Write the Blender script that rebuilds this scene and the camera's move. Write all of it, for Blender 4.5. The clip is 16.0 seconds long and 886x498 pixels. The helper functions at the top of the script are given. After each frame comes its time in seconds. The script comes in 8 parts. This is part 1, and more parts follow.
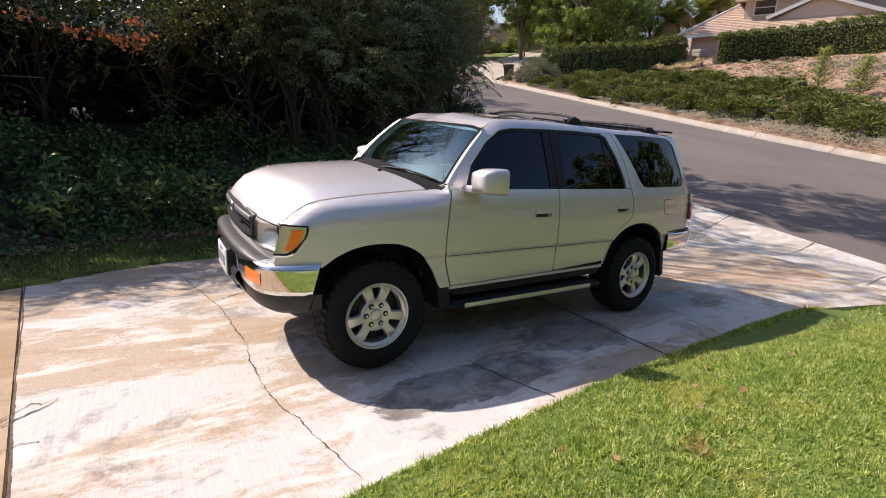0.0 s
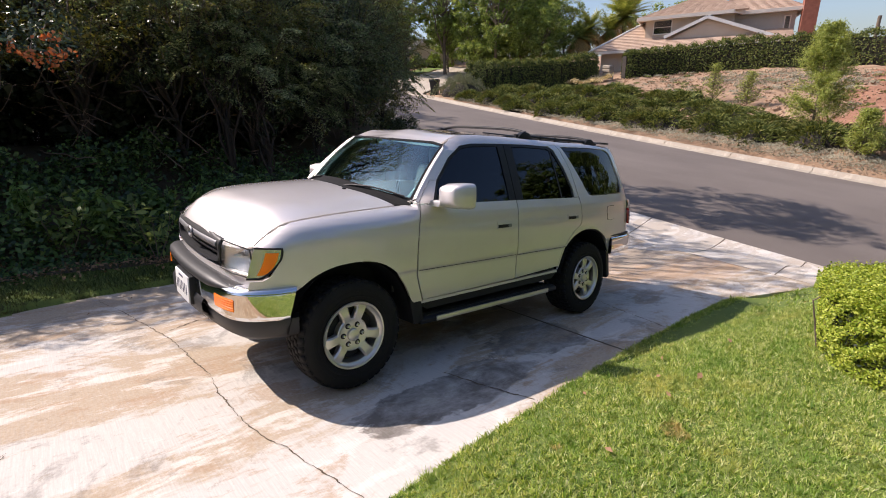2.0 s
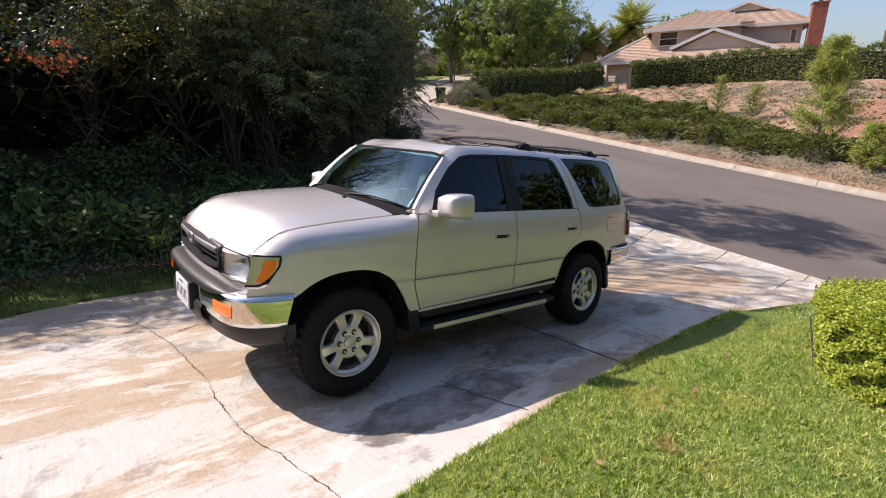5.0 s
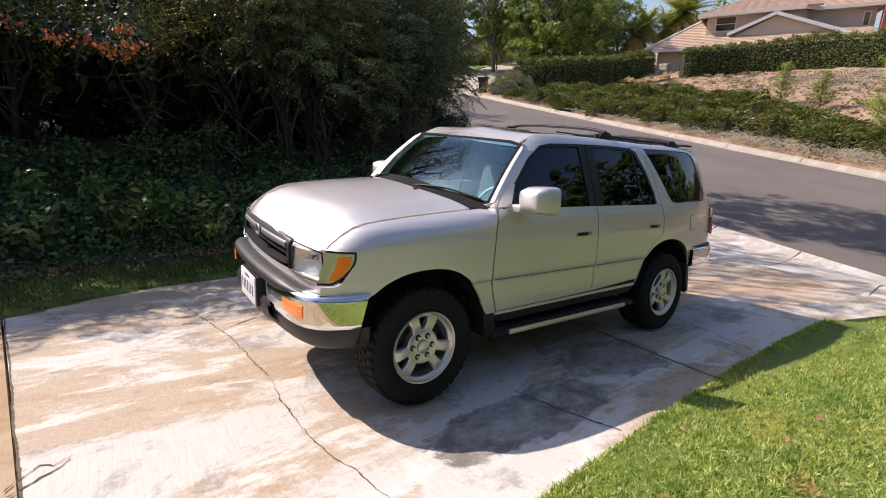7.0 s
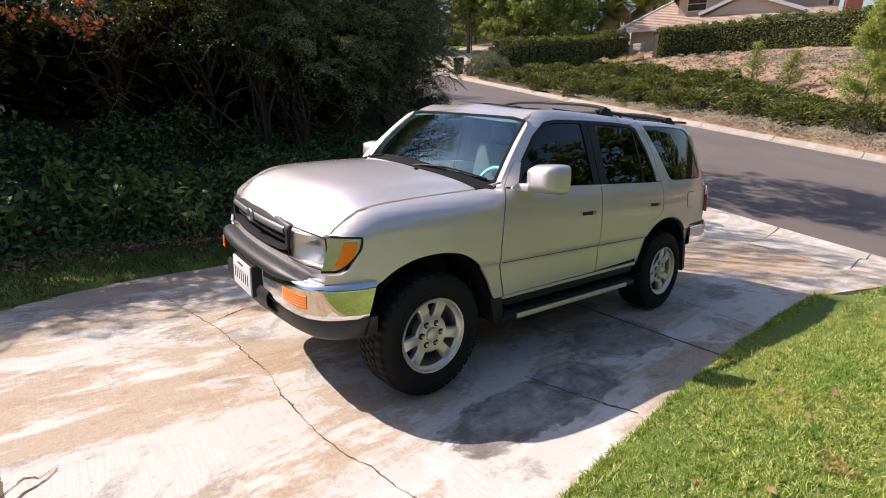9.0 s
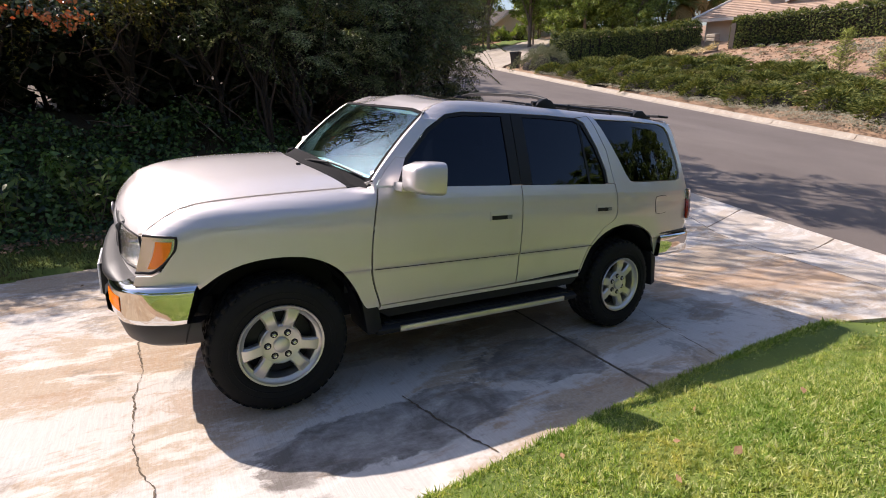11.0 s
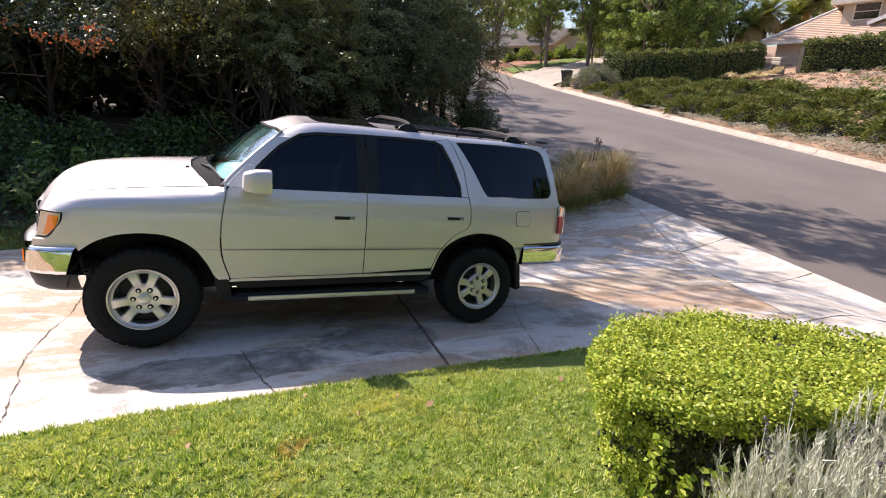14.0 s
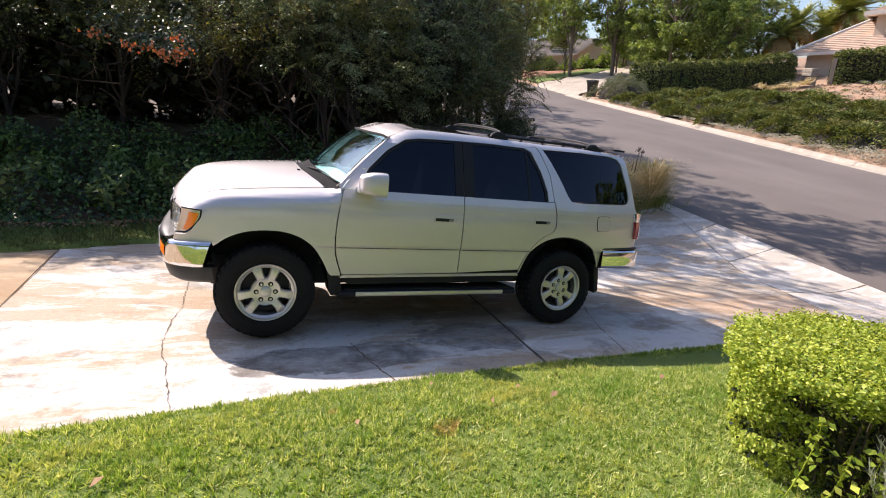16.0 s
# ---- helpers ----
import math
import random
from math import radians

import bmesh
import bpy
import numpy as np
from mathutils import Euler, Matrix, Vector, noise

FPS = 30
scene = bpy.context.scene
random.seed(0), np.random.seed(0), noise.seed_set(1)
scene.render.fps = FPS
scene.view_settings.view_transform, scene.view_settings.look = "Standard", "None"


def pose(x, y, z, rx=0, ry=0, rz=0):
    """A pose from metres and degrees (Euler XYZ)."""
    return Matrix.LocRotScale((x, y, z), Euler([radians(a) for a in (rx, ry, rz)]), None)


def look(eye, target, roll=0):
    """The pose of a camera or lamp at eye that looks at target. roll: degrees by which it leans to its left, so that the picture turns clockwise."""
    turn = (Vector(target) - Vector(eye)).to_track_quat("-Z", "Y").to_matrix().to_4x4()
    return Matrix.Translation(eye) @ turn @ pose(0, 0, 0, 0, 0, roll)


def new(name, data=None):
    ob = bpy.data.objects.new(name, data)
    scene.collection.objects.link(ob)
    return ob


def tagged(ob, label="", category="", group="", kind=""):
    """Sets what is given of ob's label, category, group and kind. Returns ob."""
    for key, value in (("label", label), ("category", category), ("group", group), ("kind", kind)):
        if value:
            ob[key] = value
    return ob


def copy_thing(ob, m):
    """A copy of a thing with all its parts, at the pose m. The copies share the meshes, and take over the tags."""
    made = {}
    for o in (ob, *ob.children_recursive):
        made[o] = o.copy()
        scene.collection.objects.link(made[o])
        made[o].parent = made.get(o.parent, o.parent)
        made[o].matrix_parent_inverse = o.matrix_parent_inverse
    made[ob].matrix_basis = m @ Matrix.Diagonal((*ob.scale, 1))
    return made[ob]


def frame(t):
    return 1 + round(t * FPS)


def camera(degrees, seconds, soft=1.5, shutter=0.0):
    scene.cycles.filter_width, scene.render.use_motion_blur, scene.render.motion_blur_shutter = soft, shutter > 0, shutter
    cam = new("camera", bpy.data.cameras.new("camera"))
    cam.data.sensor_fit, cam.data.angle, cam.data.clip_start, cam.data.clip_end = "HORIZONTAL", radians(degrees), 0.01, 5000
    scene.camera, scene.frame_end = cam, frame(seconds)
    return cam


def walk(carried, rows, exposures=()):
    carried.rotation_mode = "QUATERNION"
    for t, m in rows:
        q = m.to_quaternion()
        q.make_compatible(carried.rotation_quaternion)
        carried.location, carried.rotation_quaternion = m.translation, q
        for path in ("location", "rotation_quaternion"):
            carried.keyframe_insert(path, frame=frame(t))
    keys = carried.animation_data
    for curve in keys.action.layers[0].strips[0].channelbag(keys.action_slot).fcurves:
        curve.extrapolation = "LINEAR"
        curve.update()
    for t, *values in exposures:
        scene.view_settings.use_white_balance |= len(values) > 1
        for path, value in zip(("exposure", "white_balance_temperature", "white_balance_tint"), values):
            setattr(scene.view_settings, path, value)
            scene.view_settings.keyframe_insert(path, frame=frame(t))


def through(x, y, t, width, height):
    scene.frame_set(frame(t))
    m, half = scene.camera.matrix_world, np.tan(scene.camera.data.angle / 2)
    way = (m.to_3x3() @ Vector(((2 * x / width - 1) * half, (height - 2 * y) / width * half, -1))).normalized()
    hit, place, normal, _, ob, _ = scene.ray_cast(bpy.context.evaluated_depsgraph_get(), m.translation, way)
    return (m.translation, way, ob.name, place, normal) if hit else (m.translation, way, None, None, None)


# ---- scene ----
cam = camera(86.4, 16.0, soft=0.95)
PATH = [
    (0, (-2.339, -3.372, 2.096), (-1.349, -1.773, 1.416), -1.8),
    (0.5, (-2.481, -3.31, 2.127), (-1.384, -1.777, 1.459), -1.7),
    (1, (-2.582, -3.268, 2.139), (-1.41, -1.789, 1.477), -1.8),
    (1.5, (-2.601, -3.257, 2.138), (-1.393, -1.796, 1.501), -2.1),
    (2, (-2.577, -3.256, 2.131), (-1.348, -1.813, 1.493), -2.1),
    (2.5, (-2.566, -3.279, 2.139), (-1.314, -1.832, 1.556), -2.2),
    (3, (-2.546, -3.299, 2.147), (-1.259, -1.871, 1.596), -2.1),
    (3.5, (-2.524, -3.305, 2.153), (-1.255, -1.868, 1.586), -2.0),
    (4, (-2.521, -3.314, 2.162), (-1.274, -1.854, 1.602), -1.9),
    (6.5, (-2.627, -3.096, 2.127), (-1.461, -1.631, 1.424), -1.4),
    (7, (-2.606, -2.909, 2.116), (-1.509, -1.365, 1.475), -1.5),
    (7.5, (-2.646, -2.776, 2.113), (-1.487, -1.281, 1.464), -1.4),
    (8, (-2.757, -2.664, 2.093), (-1.581, -1.211, 1.382), -1.6),
    (10.5, (-1.985, -2.919, 2.011), (-0.955, -1.351, 1.316), -2.6),
    (11, (-1.604, -3.095, 1.979), (-0.662, -1.481, 1.265), -2.4),
    (11.5, (-1.344, -3.443, 2.026), (-0.432, -1.812, 1.314), -2.3),
    (12, (-1.05, -3.776, 2.035), (-0.163, -2.129, 1.329), -2.1),
    (12.5, (-0.769, -3.981, 2.043), (0.076, -2.312, 1.334), -1.9),
    (13, (-0.575, -4.238, 2.07), (0.235, -2.549, 1.369), -1.5),
    (13.5, (-0.478, -4.41, 2.094), (0.299, -2.699, 1.408), -1.0),
    (14, (-0.505, -4.424, 2.066), (0.23, -2.685, 1.407), -0.7),
    (14.5, (-0.644, -4.438, 2.062), (0.038, -2.666, 1.435), -0.2),
    (15, (-0.887, -4.452, 2.057), (-0.215, -2.668, 1.451), -0.2),
    (15.5, (-1.097, -4.458, 2.07), (-0.41, -2.683, 1.458), -0.2),
    (16, (-1.197, -4.358, 2.081), (-0.516, -2.585, 1.454), -0.3),
]
walk(cam, [(t, look(eye, target, roll)) for t, eye, target, roll in PATH], exposures=[(0, 0.34, 6700, 20), (10.5, 0.38, 6700, 20), (13, 0.75, 6650, 22), (16, 0.68, 6650, 20)])

# ---- world, sun and sky ----
SUN_TO = Vector((-0.49, 0.80, 1.0)).normalized()
world = bpy.data.worlds.new("sky")
scene.world = world
world.use_nodes = True
wn = world.node_tree
bg = wn.nodes["Background"]
sky = wn.nodes.new("ShaderNodeTexSky")
sky.sky_type = "NISHITA"
sky.sun_disc = False
sky.sun_elevation = math.asin(SUN_TO.z)
sky.sun_rotation = math.atan2(SUN_TO.x, SUN_TO.y)
sky.air_density, sky.dust_density, sky.ozone_density = 1.1, 1.8, 4.2
wn.links.new(sky.outputs[0], bg.inputs[0])
bg.inputs[1].default_value = 0.13
sun = new("sun", bpy.data.lights.new("sun", "SUN"))
sun.data.energy, sun.data.angle, sun.data.color = 5.0, radians(0.53), (1.0, 0.94, 0.85)
sun.matrix_world = Matrix.Translation((0, 0, 30)) @ (-SUN_TO).to_track_quat("-Z", "Y").to_matrix().to_4x4()

# ---- materials ----
def material(name):
    m = bpy.data.materials.new(name)
    m.use_nodes = True
    return m, m.node_tree.nodes, m.node_tree.links, m.node_tree.nodes["Principled BSDF"]


def rgba(c):
    return (*c, 1.0)


def coords(nodes, links, scale=1.0, stretch=(1, 1, 1), world_space=True):
    if world_space:
        out = nodes.new("ShaderNodeNewGeometry").outputs["Position"]
    else:
        out = nodes.new("ShaderNodeTexCoord").outputs["Object"]
    mp = nodes.new("ShaderNodeMapping")
    mp.inputs["Scale"].default_value = [scale * s for s in stretch]
    links.new(out, mp.inputs["Vector"])
    return mp.outputs[0]


def noise_at(nodes, links, vec, scale, detail=4, rough=0.55, distort=0.0):
    n = nodes.new("ShaderNodeTexNoise")
    n.inputs["Scale"].default_value = scale
    n.inputs["Detail"].default_value = detail
    n.inputs["Roughness"].default_value = rough
    n.inputs["Distortion"].default_value = distort
    links.new(vec, n.inputs["Vector"])
    return n.outputs["Fac"]


def ramp(nodes, links, fac, lo, hi):
    r = nodes.new("ShaderNodeMapRange")
    r.inputs["From Min"].default_value, r.inputs["From Max"].default_value = lo, hi
    links.new(fac, r.inputs["Value"])
    return r.outputs[0]


def mixed(nodes, links, fac, a, b, mode="MIX"):
    m = nodes.new("ShaderNodeMix")
    m.data_type, m.blend_type = "RGBA", mode
    for sock, v in ((m.inputs["Factor"], fac), (m.inputs["A"], a), (m.inputs["B"], b)):
        if isinstance(v, (int, float)):
            sock.default_value = v
        elif isinstance(v, tuple):
            sock.default_value = rgba(v)
        else:
            links.new(v, sock)
    return m.outputs["Result"]


def math_node(nodes, links, op, a, b=0.0):
    m = nodes.new("ShaderNodeMath")
    m.operation = op
    for sock, v in ((m.inputs[0], a), (m.inputs[1], b)):
        if isinstance(v, (int, float)):
            sock.default_value = v
        else:
            links.new(v, sock)
    return m.outputs[0]


def bump(nodes, links, bsdf, height, strength=0.3, distance=0.01):
    b = nodes.new("ShaderNodeBump")
    b.inputs["Strength"].default_value, b.inputs["Distance"].default_value = strength, distance
    links.new(height, b.inputs["Height"])
    links.new(b.outputs[0], bsdf.inputs["Normal"])


def surface(name, dark, light, rough, scale=4.0, fine=60.0, metal=0.0, relief=0.15, distance=0.004, coat=0.0, world_space=True, rough_spread=0.1, stretch=(1, 1, 1)):
    """A weathered surface: two colours mixed at two scales, with uneven gloss and fine relief."""
    m, nodes, links, bsdf = material(name)
    vec = coords(nodes, links, 1.0, stretch, world_space)
    a, b = noise_at(nodes, links, vec, scale, 5), noise_at(nodes, links, vec, fine, 3)
    fac = math_node(nodes, links, "ADD", math_node(nodes, links, "MULTIPLY", ramp(nodes, links, a, 0.3, 0.7), 0.65), math_node(nodes, links, "MULTIPLY", b, 0.35))
    links.new(mixed(nodes, links, fac, dark, light), bsdf.inputs["Base Color"])
    r = nodes.new("ShaderNodeMapRange")
    r.inputs["To Min"].default_value, r.inputs["To Max"].default_value = max(rough - rough_spread, 0.02), min(rough + rough_spread, 1)
    links.new(a, r.inputs["Value"])
    links.new(r.outputs[0], bsdf.inputs["Roughness"])
    bsdf.inputs["Metallic"].default_value = metal
    bsdf.inputs["Coat Weight"].default_value = coat
    bsdf.inputs["Coat Roughness"].default_value = 0.04
    if relief:
        bump(nodes, links, bsdf, b, relief, distance)
    return m


def foliage(name, colours, rough=0.45, through=0.35, patch=0.6, patch_colour=None, lush=None, bare=None, tint=(1.25, 1.15, 0.55), spec=0.5, tuft=0.0):
    """Leaves: each piece takes its own tone; light also passes through them."""
    m, nodes, links, bsdf = material(name)
    geo = nodes.new("ShaderNodeNewGeometry")
    cr = nodes.new("ShaderNodeValToRGB")
    els = cr.color_ramp.elements
    while len(els) < len(colours):
        els.new(0.5)
    for n, c in enumerate(colours):
        els[n].position, els[n].color = n / (len(colours) - 1), rgba(c)
    links.new(geo.outputs["Random Per Island"], cr.inputs[0])
    col = cr.outputs[0]
    if patch_colour:
        n = noise_at(nodes, links, geo.outputs["Position"], patch, 4)
        col = mixed(nodes, links, math_node(nodes, links, "MULTIPLY", ramp(nodes, links, n, 0.56, 0.72), 0.8), col, patch_colour)
    if lush:
        n = noise_at(nodes, links, geo.outputs["Position"], patch * 1.6, 5, 0.65, 0.5)
        col = mixed(nodes, links, math_node(nodes, links, "MULTIPLY", ramp(nodes, links, n, 0.52, 0.64), 0.5), col, lush)
    if bare:
        n = noise_at(nodes, links, geo.outputs["Position"], patch * 2.2, 5, 0.6, 0.3)
        col = mixed(nodes, links, math_node(nodes, links, "MULTIPLY", ramp(nodes, links, n, 0.66, 0.72), 0.85), col, bare)
    if tuft:
        n = noise_at(nodes, links, geo.outputs["Position"], tuft, 2, 0.6)
        col = mixed(nodes, links, math_node(nodes, links, "MULTIPLY", ramp(nodes, links, n, 0.56, 0.38), 0.62), col, tuple(c * 1.3 for c in colours[0]))
    links.new(col, bsdf.inputs["Base Color"])
    bsdf.inputs["Roughness"].default_value = rough
    bsdf.inputs["Specular IOR Level"].default_value = spec
    tr = nodes.new("ShaderNodeBsdfTranslucent")
    links.new(mixed(nodes, links, 1.0, col, tint, "MULTIPLY"), tr.inputs[0])
    mx = nodes.new("ShaderNodeMixShader")
    mx.inputs[0].default_value = through
    links.new(bsdf.outputs[0], mx.inputs[1])
    links.new(tr.outputs[0], mx.inputs[2])
    links.new(mx.outputs[0], nodes["Material Output"].inputs[0])
    return m


def concrete(name, base, warm, dark, wet=False, brush=True, rusty=0.66):
    m, nodes, links, bsdf = material(name)
    pos = nodes.new("ShaderNodeNewGeometry").outputs["Position"]
    streak = coords(nodes, links, 1.0, (0.5, 1.45, 1.0))
    fine_v = coords(nodes, links, 1.0, (90.0, 9.0, 9.0))
    chip = noise_at(nodes, links, pos, 16.0, 6, 0.7, 0.3)
    chip = math_node(nodes, links, "MULTIPLY", math_node(nodes, links, "SUBTRACT", chip, 0.5), 0.16)
    big = math_node(nodes, links, "ADD", noise_at(nodes, links, streak, 0.8, 10, 0.64, 0.5), chip)
    if wet:
        # tan runs that follow the length of the drive, paler between
        part_y = nodes.new("ShaderNodeSeparateXYZ")
        links.new(pos, part_y.inputs[0])
        wave = math_node(nodes, links, "COSINE", math_node(nodes, links, "MULTIPLY", math_node(nodes, links, "SUBTRACT", part_y.outputs[1], 0.05), 4.33))
        wave = math_node(nodes, links, "MULTIPLY", wave, ramp(nodes, links, part_y.outputs[1], -1.1, -0.5))
        big = math_node(nodes, links, "ADD", big, math_node(nodes, links, "MULTIPLY", wave, 0.055))
    mid = math_node(nodes, links, "ADD", noise_at(nodes, links, streak, 2.4, 9, 0.66, 0.4), chip)
    grain = noise_at(nodes, links, fine_v, 1.0, 2)
    lines = noise_at(nodes, links, coords(nodes, links, 1.0, (140.0, 5.0, 5.0)), 1.0, 3)
    speck = noise_at(nodes, links, pos, 55.0, 3)
    col = mixed(nodes, links, math_node(nodes, links, "MULTIPLY", ramp(nodes, links, big, 0.455, 0.515), 0.92), base, warm)
    pale = tuple(min(c * 1.22, 0.86) for c in base)
    col = mixed(nodes, links, math_node(nodes, links, "MULTIPLY", ramp(nodes, links, mid, 0.535, 0.60), 0.75), col, pale)
    rust = noise_at(nodes, links, streak, 1.9, 8, 0.7, 0.9)
    col = mixed(nodes, links, math_node(nodes, links, "MULTIPLY", ramp(nodes, links, math_node(nodes, links, "ADD", rust, chip), 0.55, 0.61), rusty), col, tuple(c * k for c, k in zip(warm, (0.92, 0.78, 0.66))))
    blot = noise_at(nodes, links, pos, 1.7, 7, 0.68, 0.6)
    col = mixed(nodes, links, math_node(nodes, links, "MULTIPLY", ramp(nodes, links, math_node(nodes, links, "ADD", blot, chip), 0.56, 0.63), 0.5), col, dark)
    col = mixed(nodes, links, math_node(nodes, links, "MULTIPLY", ramp(nodes, links, speck, 0.35, 0.7), 0.22), col, pale)
    pock = noise_at(nodes, links, pos, 7.5, 8, 0.78, 0.4)
    col = mixed(nodes, links, math_node(nodes, links, "MULTIPLY", ramp(nodes, links, pock, 0.60, 0.66), 0.4), col, tuple(c * 0.62 for c in warm))
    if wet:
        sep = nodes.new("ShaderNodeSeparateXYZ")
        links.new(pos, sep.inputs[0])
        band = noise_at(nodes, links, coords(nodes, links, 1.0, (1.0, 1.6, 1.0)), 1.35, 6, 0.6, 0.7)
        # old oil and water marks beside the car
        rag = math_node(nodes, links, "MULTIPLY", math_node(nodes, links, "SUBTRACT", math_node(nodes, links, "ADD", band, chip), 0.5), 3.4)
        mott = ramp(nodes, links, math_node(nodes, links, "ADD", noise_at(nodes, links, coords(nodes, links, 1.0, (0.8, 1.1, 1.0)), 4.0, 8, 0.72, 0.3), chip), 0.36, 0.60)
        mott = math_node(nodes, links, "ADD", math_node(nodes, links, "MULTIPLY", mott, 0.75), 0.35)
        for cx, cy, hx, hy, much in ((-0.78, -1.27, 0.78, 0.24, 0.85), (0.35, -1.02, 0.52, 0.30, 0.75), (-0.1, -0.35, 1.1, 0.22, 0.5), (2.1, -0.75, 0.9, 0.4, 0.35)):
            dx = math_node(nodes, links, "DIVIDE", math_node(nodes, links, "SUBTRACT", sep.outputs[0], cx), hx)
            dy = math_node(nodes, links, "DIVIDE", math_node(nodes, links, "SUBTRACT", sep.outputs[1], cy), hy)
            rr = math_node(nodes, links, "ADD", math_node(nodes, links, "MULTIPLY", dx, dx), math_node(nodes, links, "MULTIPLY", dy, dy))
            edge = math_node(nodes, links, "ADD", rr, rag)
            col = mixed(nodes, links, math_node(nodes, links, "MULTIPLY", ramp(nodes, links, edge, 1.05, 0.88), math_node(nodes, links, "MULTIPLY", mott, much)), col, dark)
        dx = math_node(nodes, links, "DIVIDE", math_node(nodes, links, "SUBTRACT", sep.outputs[0], 4.7), 2.0)
        dy = math_node(nodes, links, "DIVIDE", math_node(nodes, links, "SUBTRACT", math_node(nodes, links, "ADD", sep.outputs[1], math_node(nodes, links, "MULTIPLY", sep.outputs[0], 0.12)), 0.0), 0.55)
        rr = math_node(nodes, links, "ADD", math_node(nodes, links, "MULTIPLY", dx, dx), math_node(nodes, links, "MULTIPLY", dy, dy))
        col = mixed(nodes, links, math_node(nodes, links, "MULTIPLY", ramp(nodes, links, math_node(nodes, links, "ADD", rr, rag), 1.5, 0.5), 0.7), col, (0.46, 0.29, 0.165))
    if brush:
        col = mixed(nodes, links, math_node(nodes, links, "MULTIPLY", ramp(nodes, links, lines, 0.60, 0.38), 0.17), col, tuple(c * 0.5 for c in base))
    links.new(col, bsdf.inputs["Base Color"])
    bsdf.inputs["Roughness"].default_value = 0.88
    bsdf.inputs["Specular IOR Level"].default_value = 0.3
    h = math_node(nodes, links, "ADD", grain, speck)
    bump(nodes, links, bsdf, h, 0.35 if brush else 0.2, 0.004)
    return m


def glass(name, tint, rough=0.0, ior=1.5, sheen=(1.0, 1.0, 1.0)):
    m, nodes, links, bsdf = material(name)
    bsdf.inputs["Base Color"].default_value = rgba(tint)
    bsdf.inputs["Roughness"].default_value = rough
    bsdf.inputs["Transmission Weight"].default_value = 1.0
    bsdf.inputs["IOR"].default_value = ior
    bsdf.inputs["Specular Tint"].default_value = rgba(sheen)
    return m


def plain(name, colour, rough=0.5, metal=0.0, coat=0.0):
    return surface(name, tuple(c * 0.86 for c in colour), colour, rough, 3.0, 120.0, metal, 0.05, 0.001, coat, world_space=False, rough_spread=0.05)


def paint(name, colour):
    m, nodes, links, bsdf = material(name)
    vec = coords(nodes, links, 1.0, world_space=False)
    flake, dust = noise_at(nodes, links, vec, 900.0, 1), noise_at(nodes, links, vec, 5.0, 5)
    c = mixed(nodes, links, math_node(nodes, links, "MULTIPLY", flake, 0.35), colour, tuple(v * 0.8 for v in colour))
    c = mixed(nodes, links, math_node(nodes, links, "MULTIPLY", ramp(nodes, links, dust, 0.5, 0.8), 0.12), c, (0.45, 0.4, 0.32))
    links.new(c, bsdf.inputs["Base Color"])
    bsdf.inputs["Metallic"].default_value = 0.68
    bsdf.inputs["Roughness"].default_value = 0.52
    bsdf.inputs["Coat Weight"].default_value = 1.0
    bsdf.inputs["Coat IOR"].default_value = 1.65
    r = nodes.new("ShaderNodeMapRange")
    r.inputs["To Min"].default_value, r.inputs["To Max"].default_value = 0.02, 0.09
    links.new(dust, r.inputs["Value"])
    links.new(r.outputs[0], bsdf.inputs["Coat Roughness"])
    return m


def lit_glass(name, colour, emission=0.0):
    m, nodes, links, bsdf = material(name)
    bsdf.inputs["Base Color"].default_value = rgba(colour)
    bsdf.inputs["Roughness"].default_value = 0.12
    bsdf.inputs["Coat Weight"].default_value = 1.0
    bsdf.inputs["Subsurface Weight"].default_value = 0.3
    bsdf.inputs["Subsurface Radius"].default_value = (0.02, 0.01, 0.005)
    return m


def asphalt(name):
    m, nodes, links, bsdf = material(name)
    pos = nodes.new("ShaderNodeNewGeometry").outputs["Position"]
    long_v = coords(nodes, links, 1.0, (0.5, 0.07, 1.0))
    big, lane = noise_at(nodes, links, pos, 0.35, 6), noise_at(nodes, links, long_v, 1.0, 4)
    speck = noise_at(nodes, links, pos, 45.0, 3, 0.7)
    col = mixed(nodes, links, ramp(nodes, links, big, 0.3, 0.7), (0.118, 0.098, 0.085), (0.16, 0.134, 0.117))
    col = mixed(nodes, links, math_node(nodes, links, "MULTIPLY", ramp(nodes, links, lane, 0.5, 0.72), 0.5), col, (0.20, 0.172, 0.152))
    col = mixed(nodes, links, math_node(nodes, links, "MULTIPLY", ramp(nodes, links, speck, 0.55, 0.75), 0.4), col, (0.24, 0.208, 0.186))
    links.new(col, bsdf.inputs["Base Color"])
    bsdf.inputs["Roughness"].default_value = 0.85
    bump(nodes, links, bsdf, speck, 0.5, 0.006)
    return m


